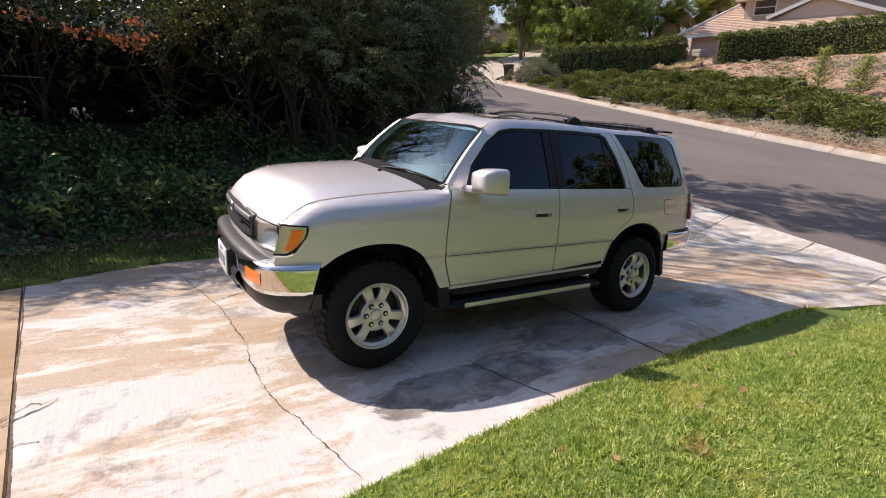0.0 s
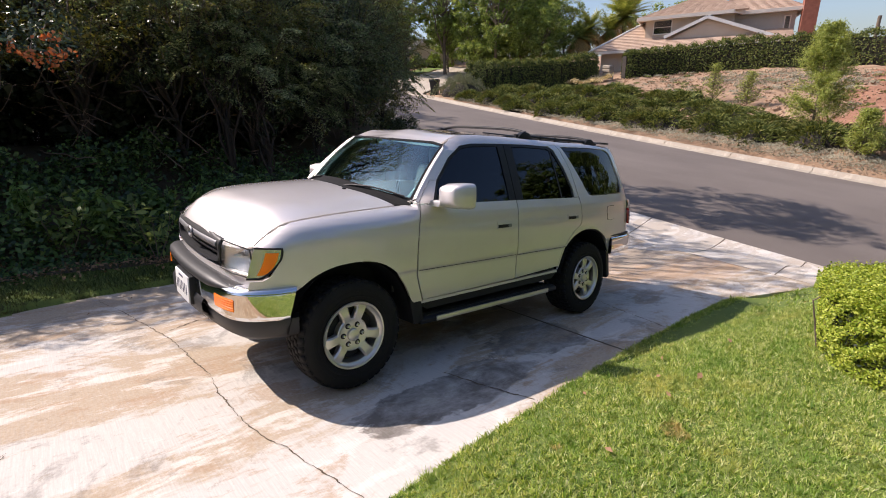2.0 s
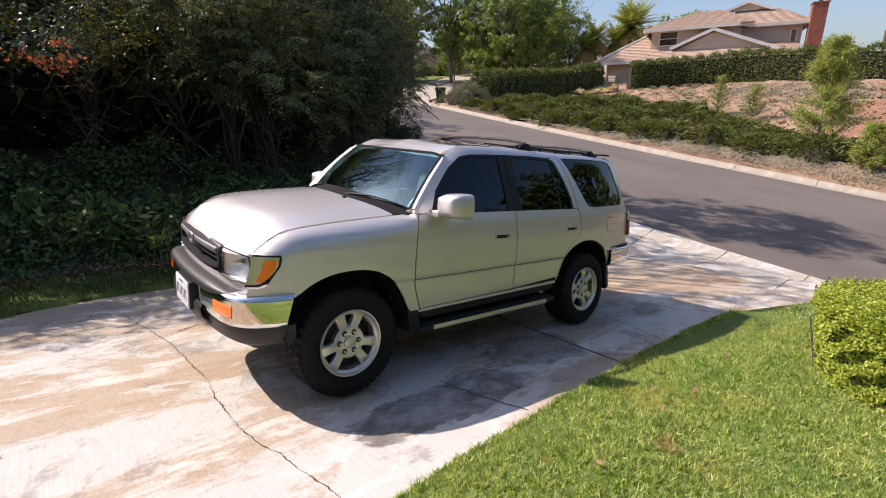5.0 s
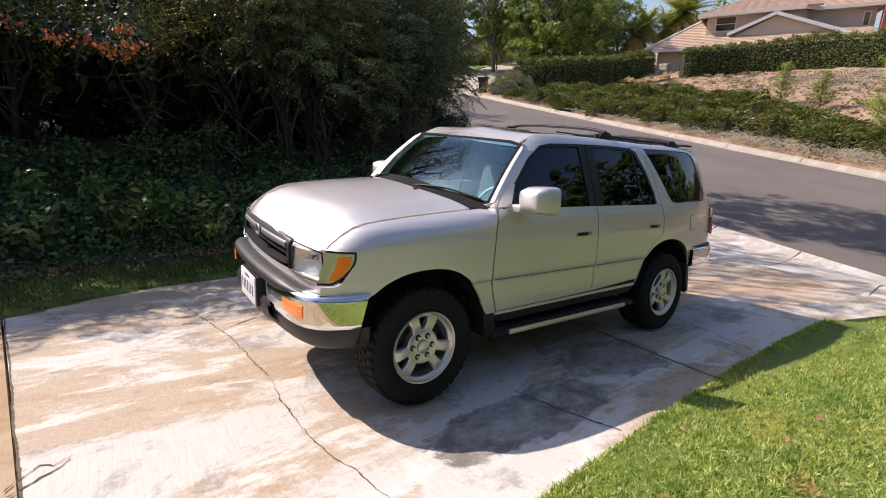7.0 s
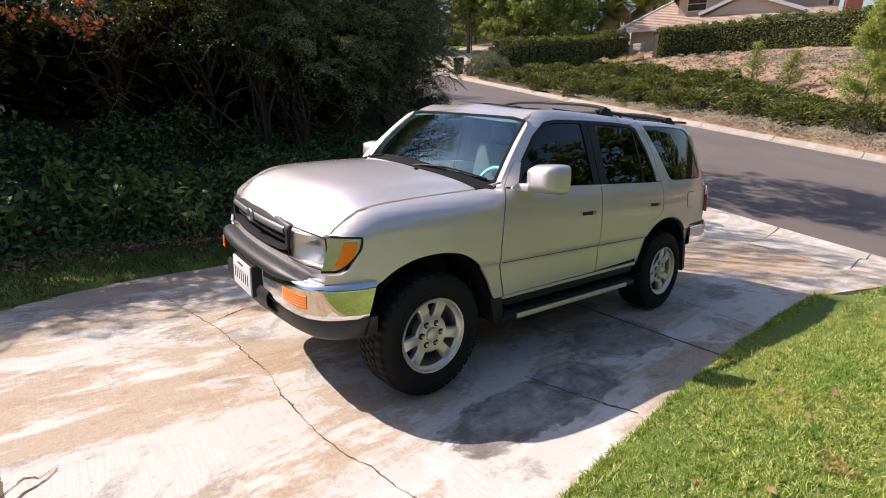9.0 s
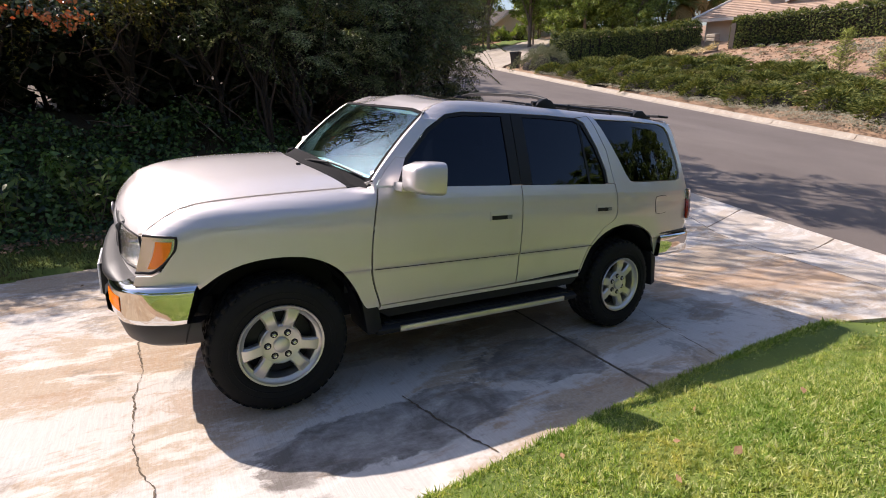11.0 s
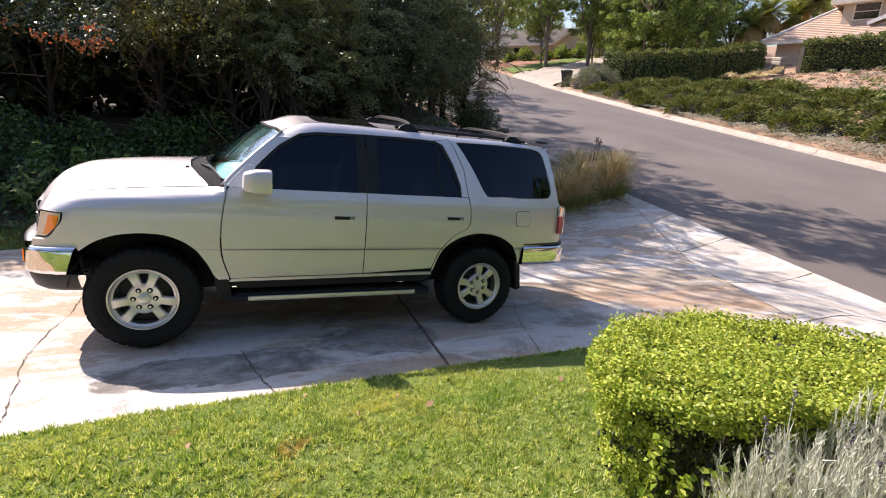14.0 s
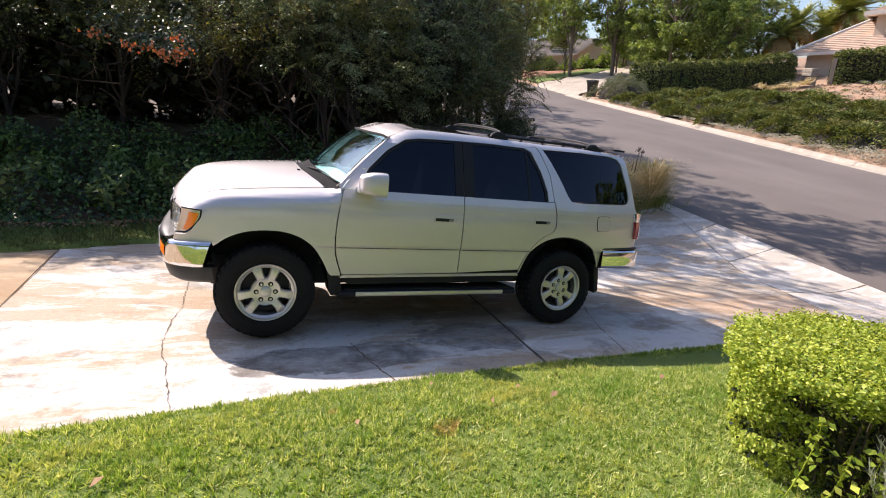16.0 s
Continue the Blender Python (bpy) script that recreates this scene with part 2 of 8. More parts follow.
M = {
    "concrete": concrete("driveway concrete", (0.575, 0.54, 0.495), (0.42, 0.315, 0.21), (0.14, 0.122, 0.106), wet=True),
    "concrete_pale": concrete("pale apron concrete", (0.60, 0.56, 0.51), (0.50, 0.43, 0.35), (0.38, 0.34, 0.30), rusty=0.3),
    "concrete_brown": concrete("brown concrete", (0.42, 0.31, 0.2), (0.36, 0.25, 0.15), (0.24, 0.19, 0.14)),
    "kerb": concrete("kerb concrete", (0.40, 0.35, 0.285), (0.37, 0.315, 0.25), (0.31, 0.265, 0.215), brush=False, rusty=0.1),
    "crack": surface("dirt in cracks", (0.05, 0.036, 0.024), (0.20, 0.15, 0.10), 0.95, 22, 120),
    "asphalt": asphalt("asphalt"),
    "soil": surface("dry soil", (0.19, 0.115, 0.068), (0.47, 0.315, 0.20), 0.95, 1.1, 7.0, relief=0.9, distance=0.06),
    "redsoil": surface("red clay soil", (0.17, 0.078, 0.045), (0.42, 0.215, 0.13), 0.95, 1.1, 7.0, relief=0.9, distance=0.06),
    "mulch": surface("dark brown litter", (0.05, 0.036, 0.022), (0.13, 0.095, 0.06), 0.95, 1.2, 25.0, relief=0.6, distance=0.02),
    "turf": surface("turf ground", (0.062, 0.105, 0.015), (0.165, 0.21, 0.036), 0.95, 1.3, 40.0, relief=0.5, distance=0.01),
    "grass": foliage("grass blades", ((0.085, 0.165, 0.026), (0.26, 0.39, 0.07), (0.46, 0.57, 0.145), (0.70, 0.73, 0.32), (0.84, 0.80, 0.50)), 0.5, 0.42, 1.5, (0.62, 0.60, 0.22), lush=(0.15, 0.33, 0.045), bare=(0.54, 0.40, 0.19), tuft=22.0, spec=0.3),
    # darker copy of the lawn blades, with the shade put into the colour
    "grass_shade": foliage("thin grass blades darkened for shade", ((0.022, 0.036, 0.010), (0.065, 0.09, 0.024), (0.15, 0.185, 0.05)), 0.5, 0.35, 1.4, (0.13, 0.095, 0.045)),
    "ivy": foliage("ivy leaves", ((0.014, 0.034, 0.011), (0.046, 0.10, 0.029), (0.17, 0.29, 0.08)), 0.3, 0.3, 1.3, (0.10, 0.17, 0.05)),
    "deadwood": surface("dry twigs", (0.06, 0.042, 0.033), (0.20, 0.15, 0.12), 0.85, 4, 60),
    # near-black copy of the bark, shade under the crowns put into it
    "shade_bark": surface("bark darkened for shade", (0.013, 0.010, 0.008), (0.045, 0.035, 0.028), 0.9, 5, 60, relief=0.6, distance=0.01, stretch=(1, 1, 0.3)),
    "shrub_gold": foliage("golden shrub leaves", ((0.06, 0.07, 0.015), (0.17, 0.17, 0.04), (0.32, 0.29, 0.09)), 0.4, 0.4),
    # paler than the crowns, so that outer sprays look sunlit
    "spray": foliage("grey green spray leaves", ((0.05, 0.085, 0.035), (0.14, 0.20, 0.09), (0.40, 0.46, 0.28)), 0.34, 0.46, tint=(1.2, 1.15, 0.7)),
    "spray_gold": foliage("olive spray leaves", ((0.07, 0.085, 0.02), (0.17, 0.18, 0.05), (0.36, 0.35, 0.13)), 0.3, 0.42),
    "tree_light": foliage("light tree leaves", ((0.10, 0.15, 0.03), (0.20, 0.26, 0.06), (0.34, 0.39, 0.11)), 0.45, 0.4),
    # near-black copy of the shrub leaves, deep shade put into the colour
    "shrub_shade": foliage("leaves darkened for deep shade", ((0.010, 0.018, 0.008), (0.022, 0.036, 0.015), (0.045, 0.062, 0.028)), 0.5, 0.2),
    "leafy": foliage("light green leaves", ((0.09, 0.17, 0.05), (0.16, 0.28, 0.085), (0.24, 0.38, 0.13)), 0.35, 0.35),
    "shrub": foliage("dark shrub leaves", ((0.018, 0.034, 0.015), (0.055, 0.088, 0.038), (0.18, 0.225, 0.115)), 0.36, 0.28),
    "shrub_olive": foliage("olive shrub leaves", ((0.05, 0.065, 0.02), (0.13, 0.15, 0.045), (0.27, 0.28, 0.105)), 0.3, 0.32),
    "flower": foliage("orange petals", ((0.42, 0.09, 0.02), (0.62, 0.17, 0.04), (0.55, 0.25, 0.10)), 0.6, 0.3, tint=(1.2, 0.9, 0.8)),
    "boxwood": foliage("box hedge leaves", ((0.12, 0.20, 0.02), (0.34, 0.43, 0.05), (0.62, 0.65, 0.14)), 0.45, 0.36, spec=0.3),
    "lavender": foliage("lavender leaves", ((0.38, 0.385, 0.31), (0.56, 0.565, 0.46), (0.72, 0.72, 0.60)), 0.8, 0.3, tint=(1, 1, 0.85)),
    "lavender_flower": foliage("lavender flower spikes", ((0.10, 0.095, 0.095), (0.21, 0.195, 0.20)), 0.8, 0.15, tint=(1, 1, 1)),
    "plume": foliage("dry ornamental grass", ((0.30, 0.27, 0.09), (0.66, 0.52, 0.25), (0.92, 0.80, 0.54)), 0.6, 0.45, tint=(1.1, 1, 0.8)),
    "plume_green": foliage("green ornamental grass", ((0.07, 0.10, 0.02), (0.19, 0.23, 0.05), (0.36, 0.38, 0.11)), 0.6, 0.4),
    "juniper": foliage("juniper sprays", ((0.028, 0.048, 0.012), (0.10, 0.13, 0.033), (0.29, 0.295, 0.085)), 0.7, 0.2, 0.6, (0.13, 0.105, 0.035), spec=0.2),
    "hedge": foliage("clipped hedge leaves", ((0.03, 0.048, 0.013), (0.09, 0.12, 0.028), (0.25, 0.27, 0.075)), 0.62, 0.25, spec=0.25),
    "sage_green": foliage("grey green bush leaves", ((0.10, 0.115, 0.06), (0.19, 0.205, 0.115), (0.29, 0.30, 0.19)), 0.7, 0.2, tint=(1, 1, 0.8), spec=0.2),
    "sage": foliage("grey ground cover", ((0.16, 0.145, 0.095), (0.25, 0.235, 0.16), (0.34, 0.32, 0.24)), 0.8, 0.15, tint=(1, 1, 0.9)),
    "tree": foliage("tree leaves", ((0.075, 0.125, 0.028), (0.175, 0.255, 0.06), (0.34, 0.42, 0.125)), 0.42, 0.45),
    "pine": foliage("young pine needles", ((0.15, 0.20, 0.04), (0.30, 0.36, 0.07), (0.46, 0.50, 0.13)), 0.6, 0.3),
    "palm": foliage("palm fronds", ((0.13, 0.17, 0.035), (0.25, 0.29, 0.08), (0.38, 0.40, 0.14)), 0.5, 0.4),
    "palm_dry": foliage("dry palm fronds", ((0.45, 0.31, 0.12), (0.70, 0.52, 0.24)), 0.8, 0.4, tint=(1.1, 1, 0.7)),
    # pale colour stands in for sun on the leaves
    "silver": foliage("silvery leaves paled as if sunlit", ((0.10, 0.15, 0.06), (0.26, 0.33, 0.17), (0.55, 0.60, 0.40)), 0.32, 0.5, tint=(1.2, 1.15, 0.75)),
    "bark": surface("bark", (0.10, 0.075, 0.055), (0.22, 0.175, 0.13), 0.9, 5, 60, relief=0.6, distance=0.01, stretch=(1, 1, 0.3)),
    "leaf_dry": surface("dry leaf", (0.2, 0.1, 0.05), (0.42, 0.26, 0.14), 0.8, 30, 200),
    "stucco": surface("tan stucco", (0.54, 0.44, 0.335), (0.63, 0.52, 0.41), 0.9, 0.6, 40, relief=0.3),
    "siding": surface("painted siding", (0.42, 0.37, 0.31), (0.5, 0.44, 0.375), 0.8, 0.6, 20),
    "cream": surface("cream wall", (0.58, 0.54, 0.46), (0.68, 0.64, 0.56), 0.85, 0.6, 30),
    "trim": surface("cream trim", (0.62, 0.56, 0.48), (0.74, 0.68, 0.6), 0.6, 1.0, 30),
    "white": surface("white trim", (0.72, 0.7, 0.66), (0.8, 0.79, 0.76), 0.5, 1.0, 30),
    "rooftile": surface("clay roof tile", (0.42, 0.29, 0.21), (0.62, 0.46, 0.345), 0.85, 1.6, 12, relief=0.4, distance=0.02),
    "roofdark": surface("brown shingle", (0.27, 0.23, 0.19), (0.40, 0.35, 0.295), 0.9, 1.5, 20),
    "brick": surface("red brick", (0.2, 0.065, 0.04), (0.34, 0.125, 0.08), 0.85, 3, 30),
    "pane": glass("house window glass", (0.55, 0.6, 0.62)),
    "dim": plain("dim interior", (0.03, 0.03, 0.03), 0.9),
    "bin": plain("dark bin plastic", (0.014, 0.018, 0.022), 0.45),
    "steel_rust": plain("dark garden steel", (0.045, 0.035, 0.03), 0.7, 0.5),
    "paint": paint("silver beige car paint", (0.71, 0.665, 0.655)),
    "trimblack": plain("black trim plastic", (0.018, 0.018, 0.02), 0.45),
    "greymetal": plain("grey grille plastic", (0.26, 0.26, 0.27), 0.38, 0.5),
    "greyplastic": plain("weathered dark grey plastic", (0.020, 0.0205, 0.023), 0.5),
    "matteblack": plain("dull black plastic", (0.014, 0.014, 0.015), 0.9),
    "rubber": surface("tyre rubber", (0.006, 0.006, 0.006), (0.017, 0.0165, 0.016), 0.75, 6, 90, world_space=False),
    "alloy": plain("machined alloy", (0.72, 0.68, 0.63), 0.36, 0.85),
    "blackglass": plain("black roof glass", (0.01, 0.01, 0.012), 0.08, coat=0.6),
    "chrome": plain("chrome", (0.82, 0.82, 0.81), 0.06, 1.0),
    "darkmetal": plain("dark underbody metal", (0.02, 0.02, 0.02), 0.7, 0.3),
    "amber": lit_glass("amber lens", (1.0, 0.22, 0.012)),
    "red": lit_glass("red lens", (0.42, 0.010, 0.006)),
    "lens": glass("clear lens", (0.97, 0.98, 0.97), 0.16),
    "reflector": plain("lamp reflector", (0.60, 0.61, 0.60), 0.22, 0.9),
    "tint": glass("tinted side glass", (0.006, 0.009, 0.016), ior=1.42, sheen=(0.72, 0.84, 1.0)),
    "screen": glass("windscreen glass", (0.40, 0.76, 0.84), ior=1.88, sheen=(0.62, 0.86, 1.0)),
    "cabin": plain("grey cabin trim", (0.50, 0.51, 0.49), 0.8),
    "seat": surface("grey seat cloth", (0.13, 0.125, 0.12), (0.2, 0.195, 0.185), 0.95, 8, 150, world_space=False),
    "plate": plain("white number plate", (0.75, 0.76, 0.76), 0.4),
    "ink": plain("dark blue ink", (0.02, 0.025, 0.08), 0.5),
    "headliner": plain("headliner", (0.35, 0.34, 0.32), 0.9),
}

for k in ("rubber", "trimblack", "matteblack"):
    M[k].node_tree.nodes["Principled BSDF"].inputs["Specular IOR Level"].default_value = 0.22
# ---- shapes ----
rng = np.random.default_rng(7)


def link(name, mesh, mat, parent=None, label=""):
    ob = new(name, mesh)
    if mat is not None:
        mesh.materials.append(mat)
    if parent is not None:
        ob.parent = parent
    if label:
        ob["label"] = label
    return ob


def smooth_mesh(me, angle=40):
    me.polygons.foreach_set("use_smooth", np.ones(len(me.polygons), bool))
    me.set_sharp_from_angle(angle=radians(angle))


def part(name, bm, mat, parent=None, label="", smooth=40):
    me = bpy.data.meshes.new(name)
    bm.normal_update()
    bm.to_mesh(me)
    bm.free()
    if smooth:
        smooth_mesh(me, smooth)
    return link(name, me, mat, parent, label)


def thing(name, at=None, label="", category="", group="", kind=""):
    ob = new(name)
    ob.matrix_world = at if at is not None else Matrix.Identity(4)
    return tagged(ob, label, category, group, kind)


def quads(name, verts, faces, mat, parent=None, label="", smooth=False):
    """A mesh from arrays of places and of faces of one size."""
    me = bpy.data.meshes.new(name)
    verts, faces = np.asarray(verts, np.float32), np.asarray(faces, np.int32)
    k = faces.shape[1]
    me.vertices.add(len(verts))
    me.vertices.foreach_set("co", verts.ravel())
    me.loops.add(faces.size)
    me.loops.foreach_set("vertex_index", faces.ravel())
    me.polygons.add(len(faces))
    me.polygons.foreach_set("loop_start", np.arange(0, faces.size, k, dtype=np.int32))
    me.update(calc_edges=True)
    if smooth:
        smooth_mesh(me, 50)
    return link(name, me, mat, parent, label)


def box_bm(x0, x1, y0, y1, z0, z1, bevel=0.0, segs=2, bm=None):
    bm = bm or bmesh.new()
    made = bmesh.ops.create_cube(bm, size=1.0)["verts"]
    for v in made:
        v.co = Vector(((x0 + x1) / 2 + v.co.x * (x1 - x0), (y0 + y1) / 2 + v.co.y * (y1 - y0), (z0 + z1) / 2 + v.co.z * (z1 - z0)))
    if bevel:
        edges = list({e for v in made for e in v.link_edges})
        bmesh.ops.bevel(bm, geom=edges, offset=bevel, segments=segs, affect="EDGES", profile=0.5)
    return bm


def prism_bm(outline, lo, hi, axis="y", bevel=0.0, bm=None):
    """An outline drawn in the plane across axis, made solid from lo to hi."""
    bm = bm or bmesh.new()
    put = {"y": lambda a, b, c: (a, c, b), "x": lambda a, b, c: (c, a, b), "z": lambda a, b, c: (a, b, c)}[axis]
    a = [bm.verts.new(put(p[0], p[1], lo)) for p in outline]
    b = [bm.verts.new(put(p[0], p[1], hi)) for p in outline]
    n = len(outline)
    made = [bm.faces.new(a), bm.faces.new(b[::-1])]
    made += [bm.faces.new((a[i], b[i], b[(i + 1) % n], a[(i + 1) % n])) for i in range(n)]
    bmesh.ops.recalc_face_normals(bm, faces=made)
    if bevel:
        bmesh.ops.bevel(bm, geom=[e for e in {e for f in made for e in f.edges}], offset=bevel, segments=2, affect="EDGES", profile=0.5)
    return bm


def lathe_bm(profile, segs=48, axis="y", bm=None, full=False):
    """Profile of (radius, along) turned round an axis through the origin."""
    bm = bm or bmesh.new()
    rings = []
    for r, a in profile:
        ring = []
        for i in range(segs):
            c, s = math.cos(2 * math.pi * i / segs), math.sin(2 * math.pi * i / segs)
            ring.append(bm.verts.new((r * c, a, r * s) if axis == "y" else (r * c, r * s, a) if axis == "z" else (a, r * c, r * s)))
        rings.append(ring)
    made = []
    for p, q in zip(rings, rings[1:]):
        made += [bm.faces.new((p[i], p[(i + 1) % segs], q[(i + 1) % segs], q[i])) for i in range(segs)]
    if full:
        made += [bm.faces.new(rings[0]), bm.faces.new(rings[-1])]
    bmesh.ops.recalc_face_normals(bm, faces=made)
    return bm


def tube_arrays(points, radii, segs=8):
    """Places and faces of a tapered tube along points."""
    pts = np.asarray(points, float)
    radii = np.broadcast_to(radii, len(pts))
    d = np.gradient(pts, axis=0)
    d /= np.linalg.norm(d, axis=1)[:, None] + 1e-9
    ref = np.array([0.31, 0.17, 0.93]) if abs(d[0] @ [0.31, 0.17, 0.93]) < 0.9 else np.array([1.0, 0, 0])
    u = np.cross(d, ref)
    u /= np.linalg.norm(u, axis=1)[:, None]
    w = np.cross(d, u)
    a = np.arange(segs) * 2 * np.pi / segs
    ring = pts[:, None] + radii[:, None, None] * (np.cos(a)[None, :, None] * u[:, None] + np.sin(a)[None, :, None] * w[:, None])
    n = len(pts)
    i, j = np.meshgrid(np.arange(n - 1), np.arange(segs), indexing="ij")
    k = (j + 1) % segs
    faces = np.stack([i * segs + j, i * segs + k, (i + 1) * segs + k, (i + 1) * segs + j], -1).reshape(-1, 4)
    return ring.reshape(-1, 3), faces


def joined(chunks):
    verts, faces, base = [], [], 0
    for v, f in chunks:
        verts.append(v)
        faces.append(np.asarray(f) + base)
        base += len(v)
    return np.concatenate(verts), np.concatenate(faces)


def tube(name, points, radii, mat, parent=None, label="", segs=10):
    v, f = tube_arrays(points, radii, segs)
    bm = bmesh.new()
    vs = [bm.verts.new(p) for p in v]
    for q in f:
        bm.faces.new([vs[i] for i in q])
    bm.faces.new(vs[:segs][::-1])
    bm.faces.new(vs[-segs:])
    bmesh.ops.recalc_face_normals(bm, faces=bm.faces[:])
    return part(name, bm, mat, parent, label, 50)


def unit(v):
    return v / (np.linalg.norm(v, axis=-1, keepdims=True) + 1e-9)


def leaf_arrays(p, n, length, width, droop=0.15):
    """One folded four-cornered leaf at each place p, facing about n."""
    k = len(p)
    n = unit(np.asarray(n, float) + rng.normal(0, 0.45, (k, 3)))
    t = unit(np.cross(n, rng.normal(size=(k, 3))))
    s = np.cross(n, t)
    ln = (length * rng.uniform(0.6, 1.35, k))[:, None]
    wd = ln * (width / length)
    base, tip = p - t * ln * 0.5, p + t * ln * 0.5 - n * ln * droop
    left, right = p - s * wd * 0.5 + n * wd * 0.12, p + s * wd * 0.5 + n * wd * 0.12
    verts = np.stack([base, right, tip, left], 1).reshape(-1, 3)
    return verts, np.arange(4 * k).reshape(-1, 4)


def blade_arrays(p, up, height, width, lean=0.5):
    """One narrow three-cornered blade at each place."""
    k = len(p)
    d = unit(np.asarray(up) + rng.normal(0, lean, (k, 3)))
    s = unit(np.cross(d, rng.normal(size=(k, 3))))
    h = (height * rng.uniform(0.5, 1.4, k))[:, None]
    w = (width * rng.uniform(0.7, 1.3, k))[:, None]
    verts = np.stack([p - s * w * 0.5, p + s * w * 0.5, p + d * h], 1).reshape(-1, 3)
    return verts, np.arange(3 * k).reshape(-1, 3)


def catmull(points, per=6, closed=False):
    p = [Vector(q) for q in points]
    n, out = len(p), []
    for i in range(n if closed else n - 1):
        a, b, c, d = (p[(i + o) % n] if closed else p[min(max(i + o, 0), n - 1)] for o in (-1, 0, 1, 2))
        for s in range(per):
            t = s / per
            out.append(0.5 * (2 * b + (c - a) * t + (2 * a - 5 * b + 4 * c - d) * t * t + (3 * b - a - 3 * c + d) * t ** 3))
    if not closed:
        out.append(p[-1])
    return [tuple(q) for q in out]


def inside(poly, x, y):
    """Which of the places lie inside an outline."""
    poly = np.asarray(poly)
    a, b = poly, np.roll(poly, -1, 0)
    x, y = np.asarray(x)[:, None], np.asarray(y)[:, None]
    cross = (a[:, 1] > y) != (b[:, 1] > y)
    at = a[:, 0] + (y - a[:, 1]) * (b[:, 0] - a[:, 0]) / np.where(b[:, 1] == a[:, 1], 1e-9, b[:, 1] - a[:, 1])
    return (cross & (x < at)).sum(1) % 2 == 1


def step01(x, a, b):
    t = np.clip((np.asarray(x, float) - a) / (b - a), 0, 1)
    return t * t * (3 - 2 * t)


# ---- lie of the land ----
def drive_z(x, y):
    return 0.016 - 0.1435 * x - 0.0913 * y


def road_z(x, y):
    return -1.264 - 0.02 * (x - 8.9) + 0.11 * (np.clip(y, -45, 75) - 0.5)


def paved_z(x, y):
    d, r = drive_z(x, y), road_z(x, y)
    m = np.maximum(d, r) + 0.06 * np.exp(-np.abs(d - r) / 0.12)
    s = step01(x, 6.0, 9.2)
    return m * (1 - s) + r * s


def kerb_x(y):
    return 20.3 + 0.055 * y + 0.0022 * np.clip(y, 0, 60) ** 2


def lawn_z(x, y):
    inn = np.clip(-1.62 - y, 0, 4)
    low = 0.085 * step01(x, 0.6, 2.2) * step01(inn, 0.0, 0.2) * (1 - step01(inn, 0.45, 1.0))
    return drive_z(x, y) + 0.022 + 0.123 * step01(inn, 0.0, 0.9) + 0.02 * inn - low


def bank_z(x, y):
    """The planted side beyond the driveway."""
    rise = 1.75 * step01(y, 3.6, 8.0) * step01(x, 7.5, 4.0) + 0.04
    return np.maximum(drive_z(x, np.minimum(y, 9)), road_z(np.minimum(x, 9), y) - 0.6 * step01(x, 6, -2)) + rise


def slope_z(x, y):
    """The bank on the far side of the road."""
    s = np.clip(x - kerb_x(y), 0, 500)
    up = 0.185 - 0.0035 * np.clip(y, 0, 28)
    return road_z(kerb_x(y), y) + 0.12 + up * np.minimum(s, 22) + 0.02 * np.clip(s - 22, 0, 60)


def land_z(x, y):
    x, y = np.broadcast_arrays(np.asarray(x, float), np.asarray(y, float))
    near = np.where(y < -1.7, lawn_z(x, np.maximum(y, -9)) - 0.05, np.where(y > 3.5 + 0.165 * np.clip(x, 0, 9), bank_z(x, y), paved_z(x, y) - 0.12))
    near = np.where(x > 6.5, np.minimum(near, np.where(y > 4.5, bank_z(x, y), paved_z(x, y) - 0.12)), near)
    out = np.where(x < 8.9, near, np.where(x < kerb_x(y) + 0.5, road_z(np.minimum(x, kerb_x(y)), y) - 0.1, slope_z(x, y) - 0.02))
    return out


# ---- ground, road, driveway ----
def spaced(lo, hi, fine_lo, fine_hi, step):
    mid = list(np.arange(fine_lo, fine_hi + 1e-6, step))
    out, gap = [], step
    while (mid[-1] if not out else out[-1]) < hi:
        gap *= 1.35
        out.append((mid[-1] if not out else out[-1]) + gap)
    left, gap = [], step
    while (mid[0] if not left else left[-1]) > lo:
        gap *= 1.35
        left.append((mid[0] if not left else left[-1]) - gap)
    return np.array(left[::-1] + mid + out)


def sheet(name, xs, ys, zf, mat, parent=None, keep=None, smooth=True):
    gx, gy = np.meshgrid(xs, ys, indexing="ij")
    v = np.stack([gx, gy, zf(gx, gy)], -1).reshape(-1, 3)
    a, b = len(xs), len(ys)
    i, j = np.meshgrid(np.arange(a - 1), np.arange(b - 1), indexing="ij")
    f = np.stack([i * b + j, (i + 1) * b + j, (i + 1) * b + j + 1, i * b + j + 1], -1).reshape(-1, 4)
    if keep is not None:
        c = v[f].mean(1)
        f = f[keep(c[:, 0], c[:, 1])]
    return quads(name, v, f, mat, parent, smooth=smooth)


def land_rough(x, y):
    z = land_z(x, y)
    far = step01(x, 24, 28)
    return z + far * 0.10 * (np.sin(x * 1.7 + np.sin(y * 0.9) * 2) * np.sin(y * 1.3 + x * 0.4)) + far * 0.05 * np.sin(x * 4.1 + y * 2.3) * np.sin(y * 3.7 - x)


ground = sheet("ground", spaced(-900, 900, -10, 56, 0.5), spaced(-900, 900, -16, 62, 0.5), land_rough, M["soil"])
tagged(ground, "dry sandy brown soil bank and verges under planting", "ground", kind="structure")

RY = np.concatenate([np.arange(-120, -12, 4.0), np.arange(-12, 70, 0.75), np.arange(70, 130, 5.0)])


def near_edge(y):
    return 8.9 + 0.02 * np.clip(y - 4, 0, 100) ** 1.5 * 0.4


